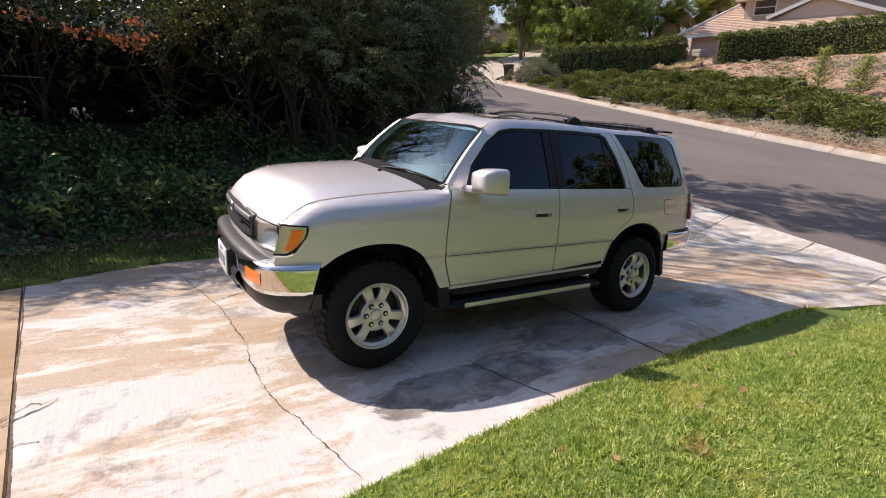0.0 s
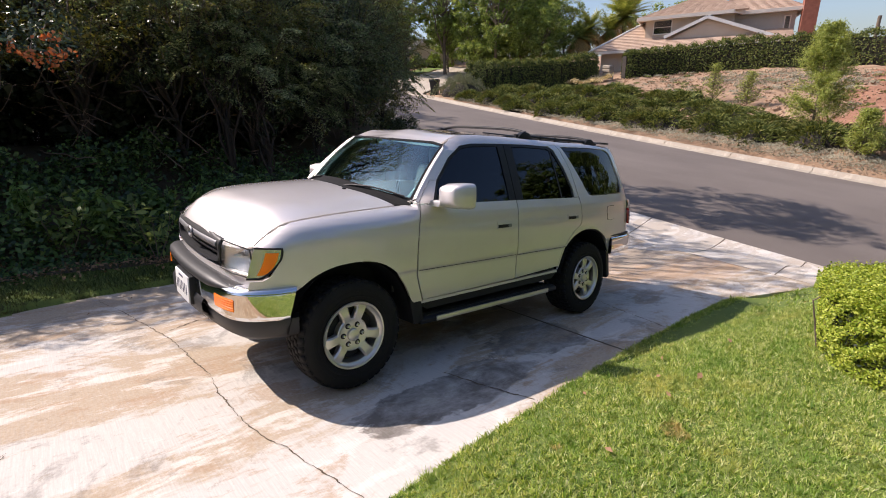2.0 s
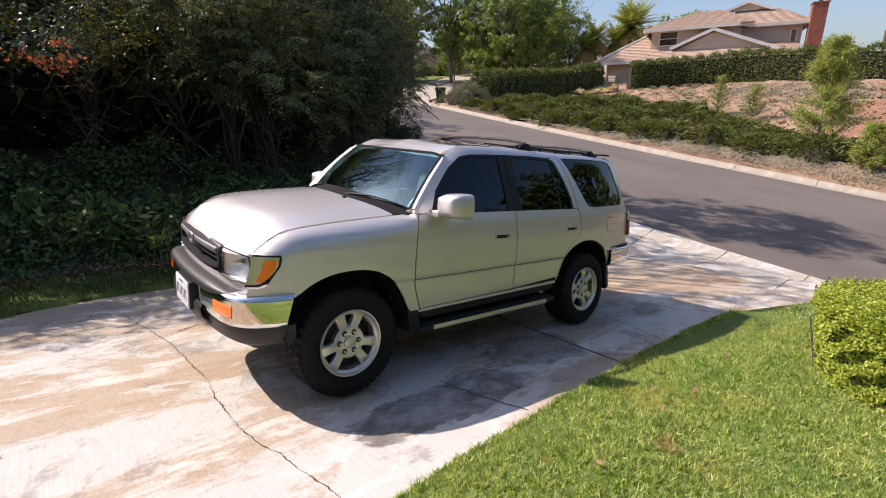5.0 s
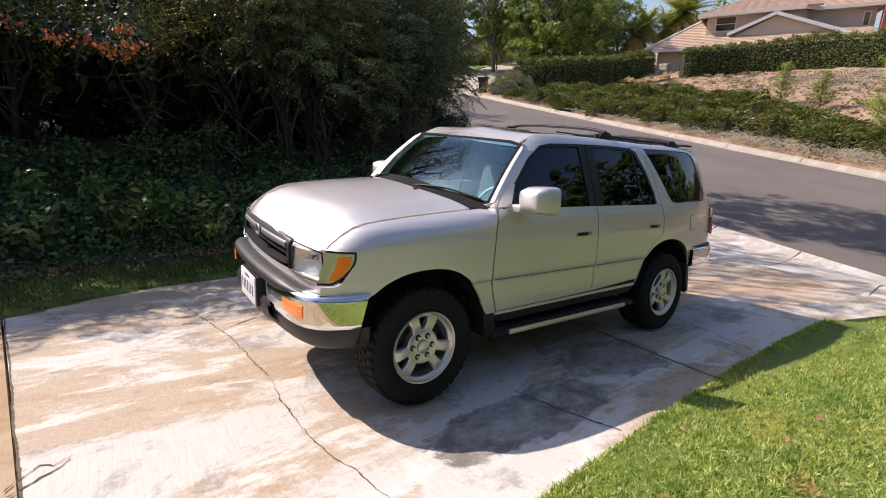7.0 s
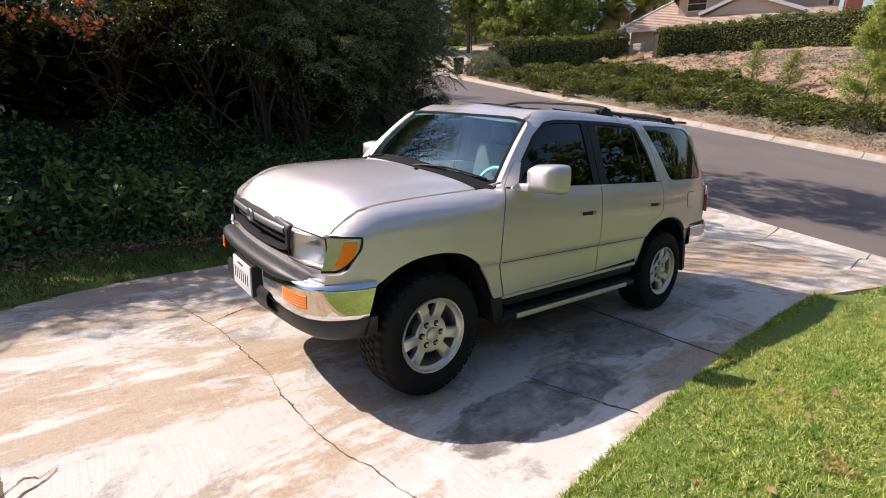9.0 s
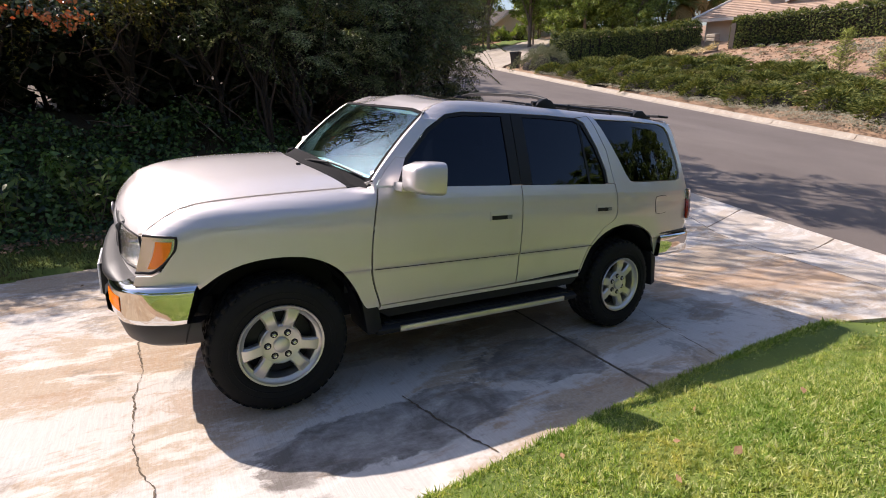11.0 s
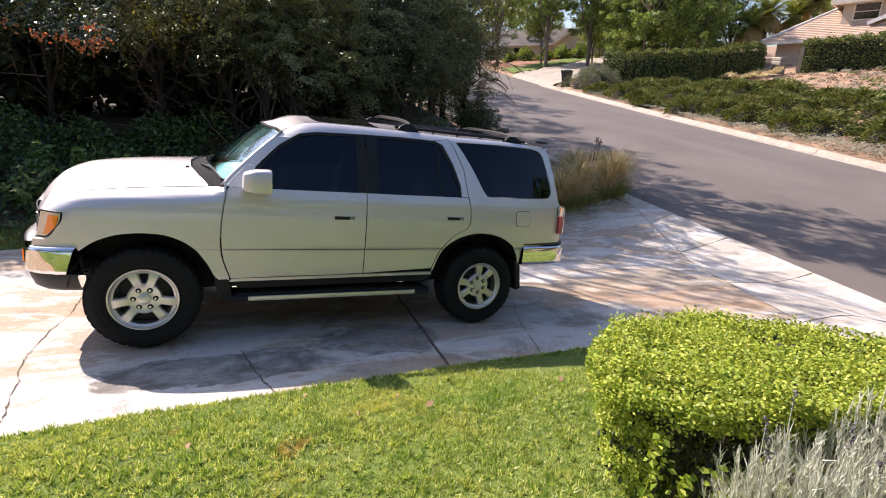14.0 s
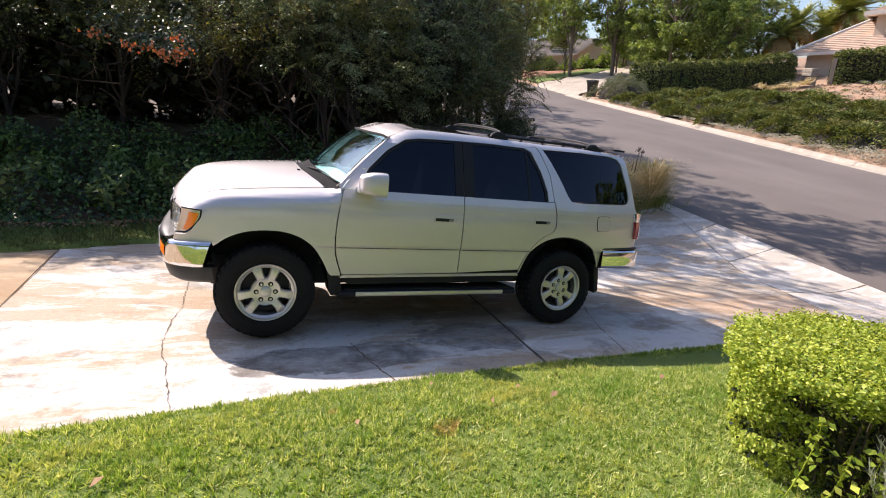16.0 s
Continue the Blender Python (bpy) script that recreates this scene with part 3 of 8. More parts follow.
ru = np.linspace(0, 1, 25)
rv = np.stack([near_edge(RY)[:, None] * (1 - ru) + kerb_x(RY)[:, None] * ru, np.repeat(RY[:, None], len(ru), 1)], -1)
rz = road_z(rv[..., 0], rv[..., 1]) + 0.10 * np.sin(np.pi * ru)[None] - 0.01
rvert = np.concatenate([rv, rz[..., None]], -1).reshape(-1, 3)
nb = len(ru)
ri, rj = np.meshgrid(np.arange(len(RY) - 1), np.arange(nb - 1), indexing="ij")
road = quads("road", rvert, np.stack([ri * nb + rj, ri * nb + rj + 1, (ri + 1) * nb + rj + 1, (ri + 1) * nb + rj], -1).reshape(-1, 4), M["asphalt"], smooth=True)
tagged(road, "worn grey asphalt residential street climbing past the driveway", "road", kind="structure")


def kerb_run(name, xf, side, y0, y1, length, label):
    """A rolled concrete kerb in lengths with open joints; side is the way from the road to the verge."""
    run = tagged(thing(name), label, "kerb", kind="structure")
    prof = [(-0.42, -0.02), (-0.40, 0.015), (-0.05, 0.03), (0.02, 0.09), (0.10, 0.145), (0.16, 0.155), (0.30, 0.155), (0.31, -0.1), (-0.42, -0.1)]
    y = y0
    while y < y1:
        ys = np.linspace(y + 0.012, y + length - 0.012, 5)
        bm = bmesh.new()
        rings = []
        for q in ys:
            zz = road_z(xf(q), q)
            rings.append([bm.verts.new((xf(q) + side * a, q, zz + b)) for a, b in prof])
        for p, q in zip(rings, rings[1:]):
            for k in range(len(prof)):
                bm.faces.new((p[k], p[(k + 1) % len(prof)], q[(k + 1) % len(prof)], q[k]))
        bm.faces.new(rings[0])
        bm.faces.new(rings[-1])
        bmesh.ops.recalc_face_normals(bm, faces=bm.faces[:])
        part("kerb_stone", bm, M["kerb"], run, smooth=30)
        y += length
    return run


kerb_run("kerb_1", kerb_x, 1, -14, 30, 3.05, "pale concrete rolled kerb along the far side of the street")
kerb_run("kerb_2", near_edge, -1, 8.0, 40, 3.05, "pale concrete kerb along the near side of the street")
kerb_run("kerb_3", near_edge, -1, -30, -5.5, 3.05, "pale concrete kerb beside the front garden")

# driveway slabs, drawn in plan
LAWN_EDGE = [(-7.0, -2.50), (-4.5, -2.27), (-2.6, -2.04), (-1.7, -1.895), (-0.6, -1.775), (0.7, -1.675), (1.6, -1.635), (2.6, -1.62), (3.2, -1.65), (3.7, -1.78), (4.4, -2.02), (5.6, -2.5), (6.6, -3.2), (7.6, -4.1), (8.3, -5.0)]
LAWN_CURVE = catmull([(*p, 0) for p in LAWN_EDGE], 6)


def lawn_edge_y(x):
    c = np.array(LAWN_CURVE)
    return np.interp(x, c[:, 0], c[:, 1])


def slab(outline, mat, parent, lift=0.0, name="slab", thick=0.12, step=0.4):
    bm = bmesh.new()
    bm.faces.new([bm.verts.new((p[0], p[1], 0)) for p in outline])
    xs, ys = [p[0] for p in outline], [p[1] for p in outline]
    for axis, lo, hi in ((0, min(xs), max(xs)), (1, min(ys), max(ys))):
        for c in np.arange(lo + step, hi, step):
            co, no = [0, 0, 0], [0, 0, 0]
            co[axis], no[axis] = float(c), 1
            bmesh.ops.bisect_plane(bm, geom=bm.verts[:] + bm.edges[:] + bm.faces[:], plane_co=co, plane_no=no)
    for v in bm.verts:
        v.co.z = float(paved_z(v.co.x, v.co.y)) + lift
    for f in bm.faces:
        if f.normal.z < 0:
            f.normal_flip()
    edges = [e for e in bm.edges if e.is_boundary]
    # an eased edge, then the side down
    for off in ((0.006, 0.006), (0.0, thick)):
        got = bmesh.ops.extrude_edge_only(bm, edges=edges)["geom"]
        for g in got:
            if isinstance(g, bmesh.types.BMVert):
                g.co.z -= off[1]
        edges = [g for g in got if isinstance(g, bmesh.types.BMEdge) and g.is_boundary]
    bmesh.ops.recalc_face_normals(bm, faces=bm.faces[:])
    return part(name, bm, mat, parent, smooth=30)


driveway = tagged(thing("driveway"), "sunlit stained concrete driveway with brown stains, joints and cracks", "driveway", kind="structure")


def left_joint(y):
    return -3.245 - 0.139 * y


def cross_joint(y):
    return 0.86 + 0.085 * y


def far_edge(x):
    return np.interp(x, [-9, -4.0, -3.55, -2.85, -2.4, -1.65, 0, 3, 6, 7.5, 8.9], [1.5, 2.18, 2.38, 2.80, 2.96, 3.09, 3.42, 3.85, 4.4, 4.7, 5.0])


def run_x(f, a, b, n=14):
    return [(float(x), float(f(x))) for x in np.linspace(a, b, n)]


G = 0.008
ll, lt = float(left_joint(-2.0)), float(left_joint(2.5))
cl, ct = float(cross_joint(-1.6)), float(cross_joint(3.5))
slab([(-9, 1.5), (-9, -2.7)] + run_x(lawn_edge_y, -7, ll - G, 8) + [(lt - G, float(far_edge(lt)))], M["concrete_brown"], driveway, -0.004)
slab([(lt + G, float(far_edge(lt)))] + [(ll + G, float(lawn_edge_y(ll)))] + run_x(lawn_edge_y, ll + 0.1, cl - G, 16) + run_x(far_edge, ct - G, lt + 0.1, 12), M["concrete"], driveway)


def apron_x(y):
    return np.interp(y, [-5.0, -2.0, -0.02, 1.72, 2.51, 4.3], [3.6, 4.95, 6.1, 7.1, 7.49, 8.35])


al = [(float(apron_x(y)) - G, float(y)) for y in np.linspace(-2.45, 4.3, 12)]
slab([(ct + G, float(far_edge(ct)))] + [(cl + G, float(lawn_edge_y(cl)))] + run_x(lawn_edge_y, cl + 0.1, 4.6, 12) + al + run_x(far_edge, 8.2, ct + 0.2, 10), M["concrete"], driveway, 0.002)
APRON_CUTS = [-4.8, -1.55, 0.0, 1.72, 3.2, 4.85]
for a, b in zip(APRON_CUTS, APRON_CUTS[1:]):
    ys = np.linspace(a + G, b - G, 5)
    inner = [(float(max(apron_x(y), 4.6 if y < -2.1 else 0)) + G, float(y)) for y in ys]
    outer = [(8.88, float(y + 0.32)) for y in ys]
    if a < -4:
        inner = [(8.2, -4.8), (6.7, -3.3), (5.7, -2.55), (4.75, -2.12), (float(apron_x(-1.56)) + G, -1.56)]
    slab(inner + outer[::-1], M["concrete_pale"], driveway, 0.0)


def crack_strip(points, width, parent, name="crack", lift=0.004, ragged=1.0):
    """A wandering open crack filled with dirt; a sawn joint is the same with little raggedness."""
    pts = np.array(points, float)
    t = np.concatenate([[0], np.cumsum(np.linalg.norm(np.diff(pts, axis=0), axis=1))])
    s = np.arange(0, t[-1], 0.02)
    c = np.stack([np.interp(s, t, pts[:, 0]), np.interp(s, t, pts[:, 1])], 1)
    w = np.cumsum(rng.normal(0, 0.0035, (len(s), 2)), 0)
    fade = np.minimum(1, np.minimum(s, t[-1] - s) / 0.15)[:, None]
    c = c + ((w - np.linspace(0, 1, len(s))[:, None] * w[-1]) * fade * 0.9 + rng.normal(0, 0.003, c.shape)) * ragged
    d = unit(np.gradient(c, axis=0))
    n = np.stack([-d[:, 1], d[:, 0]], 1)
    slow = np.arange(0, s[-1] + 0.3, 0.13)
    swell = rng.uniform(0.35, 1.6, len(s)) * np.interp(s, slow, np.random.default_rng(len(s)).uniform(0.25, 1.7, len(slow)))
    h = (width * 0.5 * (1 + (swell - 1) * ragged))[:, None]
    both = np.concatenate([c - n * h, c + n * h])
    z = paved_z(both[:, 0], both[:, 1]) + lift
    k = len(s)
    i = np.arange(k - 1)
    return quads(name, np.concatenate([both, z[:, None]], 1), np.stack([i, i + 1, i + 1 + k, i + k], 1), M["crack"], parent)


CRACK_MAIN = [(-2.40, 2.95), (-2.19, 1.93), (-2.05, 1.17), (-2.0, 0.72), (-1.96, 0.0), (-2.0, -0.5), (-1.99, -0.9), (-1.92, -1.28), (-1.82, -1.78)]
crack_strip(CRACK_MAIN, 0.0052, driveway)
crack_strip([(-2.05, 1.17), (-1.75, 1.35), (-1.4, 1.38)], 0.008, driveway)
crack_strip([(-3.24, -0.50), (-3.13, -0.36), (-3.08, -0.40), (-3.0, -0.32)], 0.006, driveway)
crack_strip([(-3.22, -0.55), (-3.05, -0.42), (-3.01, -0.35)], 0.006, driveway)
crack_strip([(-3.2, -0.83), (-3.12, -0.78), (-3.02, -0.8)], 0.005, driveway)
crack_strip([(-0.70, -1.0), (-0.61, -1.31), (-0.52, -1.68)], 0.010, driveway)
crack_strip([(2.12, -0.2), (1.93, -0.68), (1.72, -1.2), (1.56, -1.66)], 0.008, driveway)
for y0, y1, xf in ((-1.65, 3.4, cross_joint), (-1.9, 2.5, left_joint)):
    ys = np.linspace(y0, y1, 20)
    crack_strip([(float(xf(y)), float(y)) for y in ys], 0.026 if xf is cross_joint else 0.012, driveway, "joint", 0.001, 0.3)
for y in APRON_CUTS[1:-1]:
    crack_strip([(float(apron_x(y)), y), (8.85, y + 0.3)], 0.014, driveway, "joint", 0.002, 0.3)
crack_strip([(float(apron_x(y)), float(y)) for y in np.linspace(-2.0, 4.2, 20)], 0.014, driveway, "joint", 0.002, 0.3)

# lawns
LX = np.arange(-9, 8.3, 0.25)


def lawn_sheet(name, upper, lower, zf, label):
    t = np.linspace(0, 1, 26)
    gx = np.repeat(LX[:, None], len(t), 1)
    gy = lower(LX)[:, None] * (1 - t) + upper(LX)[:, None] * t
    z = zf(gx, gy)
    v = np.stack([gx, gy, z], -1)
    v = np.concatenate([v, np.stack([gx[:, -1:], gy[:, -1:] + 0.004, z[:, -1:] - 0.14], -1)], 1)
    n = v.shape[1]
    i, j = np.meshgrid(np.arange(len(LX) - 1), np.arange(n - 1), indexing="ij")
    ob = quads(name, v.reshape(-1, 3), np.stack([i * n + j, (i + 1) * n + j, (i + 1) * n + j + 1, i * n + j + 1], -1).reshape(-1, 4), M["turf"], smooth=True)
    return tagged(ob, label, "lawn", kind="structure")


lawn_sheet("lawn", lambda x: lawn_edge_y(x), lambda x: 0 * x - 9.0, lawn_z, "mown green front lawn sloping along the driveway")


def grass(name, n, x0, x1, yf, zf, height, width, label, lean=0.85, per=1, mat="grass"):
    """Mown grass; with per above 1 the blades spread from the feet of small tufts."""
    k = n // per
    x = rng.uniform(x0, x1, k)
    lo, hi = yf(x)
    y = lo + (hi - lo) * rng.uniform(0, 1, k)
    tall = height * (1 + 0.25 * np.sin(x * 9 + np.sin(y * 7) * 2) * np.sin(y * 11 + x * 3)) * (rng.uniform(0.65, 1.3, k) if per > 1 else 1.0)
    x, y, tall = np.repeat(x, per), np.repeat(y, per), np.repeat(tall, per)
    if per > 1:
        x, y = x + rng.normal(0, 0.004, len(x)), y + rng.normal(0, 0.004, len(x))
    p = np.stack([x, y, zf(x, y) - 0.004], 1)
    v, f = blade_arrays(p, (0, 0, 1), tall, width, lean)
    return tagged(quads(name, v, f, M[mat]), label, "grass", kind="stuff")


grass("lawn_grass", 225000, -3.7, 3.2, lambda x: (np.maximum(-4.6, lawn_edge_y(x) - 2.4), lawn_edge_y(x) + 0.01), lawn_z, 0.027, 0.0058, "short mown green lawn grass with paler dry patches", 0.9)
grass("lawn_grass", 187000, -3.7, 3.2, lambda x: (np.maximum(-4.6, lawn_edge_y(x) - 2.4), lawn_edge_y(x) + 0.01), lawn_z, 0.034, 0.0078, "short mown green lawn grass standing in small tufts", 0.75, 11)
grass("lawn_grass", 55000, -8.8, 6.0, lambda x: (0 * x - 7.5, lawn_edge_y(x)), lawn_z, 0.036, 0.013, "sparser mown grass over the rest of the lawn", 0.8, 5)
grass("lawn_fringe", 9000, -6, 5.5, lambda x: (lawn_edge_y(x) - 0.06, lawn_edge_y(x) + 0.012), lawn_z, 0.036, 0.005, "longer grass hanging over the driveway edge", 0.75)
grass("lawn_grass", 45000, -8.9, 8.0, lambda x: (0 * x - 8.8, lawn_edge_y(x) - np.where((x > -4.6) & (x < 3.2), 3.2, 0.0)), lawn_z, 0.045, 0.024, "short mown green lawn grass behind the walk")
# the planted bank beyond the driveway
def strip_far(x):
    return far_edge(x) + 1.25 - 0.18 * np.clip(x + 2, -2, 5)


tagged(sheet("grass_strip", np.arange(-10, 6.5, 0.25), np.arange(1.5, 6.2, 0.08), lambda x, y: np.where(y < far_edge(x) + 0.02, paved_z(x, y) - 0.02, bank_z(x, y) + 0.02), M["turf"], keep=lambda x, y: (y > far_edge(x) - 0.16) & (y < strip_far(x) + 0.2)), "shaded strip of grass between driveway and shrubs", "lawn", kind="structure")
grass("strip_grass", 42000, -8.5, 3.0, lambda x: (far_edge(x), strip_far(x)), lambda x, y: bank_z(x, y) + 0.02, 0.06, 0.007, "green grass beside the driveway, coloured darker for shade", 0.5, mat="grass_shade")
# dark sheet carried far back so gaps read as shade, not lit soil
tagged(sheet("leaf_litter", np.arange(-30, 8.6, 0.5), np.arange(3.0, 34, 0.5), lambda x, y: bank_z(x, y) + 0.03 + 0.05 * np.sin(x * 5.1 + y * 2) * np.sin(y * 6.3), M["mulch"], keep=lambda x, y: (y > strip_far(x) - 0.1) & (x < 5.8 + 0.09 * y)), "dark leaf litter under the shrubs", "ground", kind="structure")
LN = 5200
lx = rng.uniform(-9.5, 4.0, LN)
ly = strip_far(lx) + rng.normal(0.0, 0.22, LN)
lv, lf_ = leaf_arrays(np.stack([lx, ly, bank_z(lx, ly) + 0.065], 1), np.tile([0, 0, 1.0], (LN, 1)), 0.055, 0.028)
tagged(quads("dry_leaves", lv, lf_, M["leaf_dry"]), "dry brown leaves lying along the edge of the ivy", "leaves", kind="stuff")
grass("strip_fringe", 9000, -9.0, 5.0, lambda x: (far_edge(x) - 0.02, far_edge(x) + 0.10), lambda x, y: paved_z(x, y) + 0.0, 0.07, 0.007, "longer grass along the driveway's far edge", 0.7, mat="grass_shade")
# ---- the parked car, built in its own metres: nose to -x, driver's side at -y ----
CAR = Matrix(((0.9899, -0.0142, 0.1414, -0.0129), (0.0, 0.995, 0.0999, 0.0), (-0.1421, -0.0989, 0.9849, 0.0014), (0, 0, 0, 1)))
car = thing("car", CAR, "silver beige four-door off-road estate car parked on the driveway", "car")


def hood_z(x, y):
    c = np.interp(x, [-2.125, -2.065, -2.026, -1.97, -1.915, -1.82, -1.75, -1.6, -1.42, -1.2, -1.0, -0.6], [1.0, 1.06, 1.093, 1.166, 1.222, 1.268, 1.286, 1.309, 1.328, 1.345, 1.359, 1.39])
    y = abs(y)
    f = np.clip((-1.68 - x) / 0.30, 0, 1)
    f = f * f * (3 - 2 * f)
    nose = np.interp(y, [0, 0.1, 0.2, 0.3, 0.38, 0.45, 0.52, 0.6, 0.7, 0.74], [0, 0.002, 0.010, 0.040, 0.079, 0.112, 0.144, 0.177, 0.219, 0.237])
    rear = 0.138 * (y / 0.72) ** 1.8 + 0.026 * np.clip((y - 0.5) / 0.22, 0, 1) ** 2
    flat = (0.07 - 0.012 * f) * np.clip(1 - (y / 0.735) ** 1.8, 0, 1)
    return c - flat - rear * (1 - f) - nose * f


def roof_z(x, y):
    y = abs(y)
    u = x - 0.13 * np.clip(-x, 0, 1) / 0.45 * (y / 0.716) ** 2
    c = np.interp(u, [-0.62, -0.52, -0.46, -0.37, -0.28, -0.1, 0.2, 0.5, 0.9, 1.4, 1.8, 2.02, 2.16], [1.69, 1.733, 1.752, 1.775, 1.788, 1.799, 1.803, 1.802, 1.799, 1.79, 1.774, 1.755, 1.73])
    front = np.clip((-0.24 - x) / 0.18, 0, 1)
    return c + 0.024 - 0.026 * front - (0.098 - 0.020 * front - 0.016 * np.clip((x - 1.1) / 0.5, 0, 1)) * (y / 0.62) ** 1.35 - 0.018 * front * (y / 0.62) ** 2 - 0.075 * np.clip(1 - (y / 0.62) ** 2, 0, 1)


SEAM, RAIL = 0.735, 0.62
BELT = 1.205


def flank(x, z):
    """Half width of the body side at a length and a height."""
    base = float(np.interp(z, [0.40, 0.50, 0.58, 0.66, 0.745, 0.757, 0.82, 0.92, 0.99, 1.03, 1.045, 1.06, 1.10, 1.14, 1.17, BELT], [0.845, 0.862, 0.873, 0.878, 0.880, 0.888, 0.892, 0.8935, 0.8925, 0.8895, 0.8865, 0.8855, 0.8835, 0.8765, 0.8675, 0.856]))
    if z > BELT:
        base = 0.856 - 0.325 * (z - BELT) - 0.06 * (z - BELT) ** 2
    f = max(0.0, (-1.0 - x))
    base -= 0.105 * f ** 2.6
    base -= 0.9 * max(0.0, -1.86 - x) ** 1.7
    base -= 0.085 * max(0.0, (x - 1.35)) ** 2.0 / 0.8
    base -= 0.8 * max(0.0, x - 2.16) ** 1.6
    if x < -0.83:
        zt = float(hood_z(x, SEAM))
        zs = zt - 0.13
        if z > zs:
            k = min((z - zs) / (zt - zs), 1.0)
            base = SEAM + (base - SEAM) * math.sqrt(max(0.0, 1 - k ** 2.2))
    elif z > 1.60:
        zt = float(roof_z(x, RAIL))
        zs = zt - 0.085
        if z > zs:
            k = min((z - zs) / (zt - zs), 1.0)
            base = RAIL + (base - RAIL) * math.sqrt(max(0.0, 1 - k ** 2.0))
    return base


def panel_bm(outline, where, cuts_a, cuts_b, depth=0.018, lip=None, inward=None):
    """A pressed panel: an outline in two coordinates, cut fine, laid on a surface, with its edges turned in."""
    bm = bmesh.new()
    bm.faces.new([bm.verts.new((p[0], p[1], 0)) for p in outline])
    for axis, cuts in ((0, cuts_a), (1, cuts_b)):
        for c in cuts:
            co, no = [0, 0, 0], [0, 0, 0]
            co[axis], no[axis] = float(c), 1
            bmesh.ops.bisect_plane(bm, geom=bm.verts[:] + bm.edges[:] + bm.faces[:], plane_co=co, plane_no=no)
    big = [f for f in bm.faces if len(f.verts) > 4]
    bmesh.ops.triangulate(bm, faces=big)
    for v in bm.verts:
        v.co = Vector(where(v.co.x, v.co.y))
    bm.normal_update()
    if inward is not None:
        mid = sum((f.normal * f.calc_area() for f in bm.faces), Vector())
        if mid.dot(Vector(inward)) > 0:
            bmesh.ops.reverse_faces(bm, faces=bm.faces[:])
            bm.normal_update()
    if depth:
        edges = [e for e in bm.edges if e.is_boundary]
        normals = {v: v.normal.copy() for e in edges for v in e.verts}
        owner = {}
        got = bmesh.ops.extrude_edge_only(bm, edges=edges)["geom"]
        for g in got:
            if isinstance(g, bmesh.types.BMVert):
                for e in g.link_edges:
                    o = e.other_vert(g)
                    if o in normals:
                        owner[g] = normals[o]
        for g, n in owner.items():
            g.co -= n * depth
    return bm


def glass_part(ob, shift_by):
    """Gives a pane its thickness, and lets daylight through."""
    bm = bmesh.new()
    bm.from_mesh(ob.data)
    made = bmesh.ops.extrude_face_region(bm, geom=bm.faces[:], use_keep_orig=True)["geom"]
    bmesh.ops.translate(bm, verts=[g for g in made if isinstance(g, bmesh.types.BMVert)], vec=shift_by)
    bmesh.ops.recalc_face_normals(bm, faces=bm.faces[:])
    bm.to_mesh(ob.data)
    bm.free()
    smooth_mesh(ob.data, 40)
    ob.visible_shadow = False
    return ob


def side_cuts(outline, dx=0.07, dz=0.035):
    xs, zs = [p[0] for p in outline], [p[1] for p in outline]
    b = [z for z in np.arange(0.44, 1.80, dz)] + [0.745, 0.757]
    fine = [z for z in np.arange(1.0, 1.79, 0.012)]
    return np.arange(min(xs) + 0.02, max(xs), dx), [z for z in sorted(set(np.round(b + fine, 4))) if min(zs) < z < max(zs)]


def side_panel(name, outline, mat, parent, side, off=0.0, depth=0.018, label="", dx=0.07, dz=0.035):
    ca, cb = side_cuts(outline, dx, dz)
    bm = panel_bm(outline, lambda x, z: (x, side * (flank(x, z) + off), z), ca, cb, depth, inward=(0, -side, 0))
    return part(name, bm, mat, parent, label, 35)


FRONT_ARCH = catmull([(-0.838, 0.505, 0), (-0.885, 0.545, 0), (-0.945, 0.66, 0), (-1.035, 0.775, 0), (-1.165, 0.846, 0), (-1.31, 0.868, 0), (-1.47, 0.855, 0), (-1.60, 0.808, 0), (-1.70, 0.735, 0)], 4)
REAR_ARCH = catmull([(1.735, 0.56, 0), (1.72, 0.66, 0), (1.635, 0.785, 0), (1.46, 0.872, 0), (1.27, 0.893, 0), (1.09, 0.855, 0), (0.955, 0.77, 0), (0.885, 0.66, 0), (0.845, 0.545, 0)], 4)
DOOR_F = catmull([(-0.80, 1.20, 0), (-0.834, 1.0, 0), (-0.846, 0.82, 0), (-0.833, 0.68, 0), (-0.785, 0.53, 0)], 4)
DOOR_R = catmull([(1.155, BELT, 0), (1.176, 1.05, 0), (1.155, 0.945, 0), (1.05, 0.885, 0), (0.955, 0.80, 0), (0.885, 0.70, 0), (0.835, 0.575, 0)], 4)
g = 0.005


def xz(points):
    return [(p[0], p[1]) for p in points]


def shift(points, dx, dz=0.0):
    return [(p[0] + dx, p[1] + dz) for p in points]


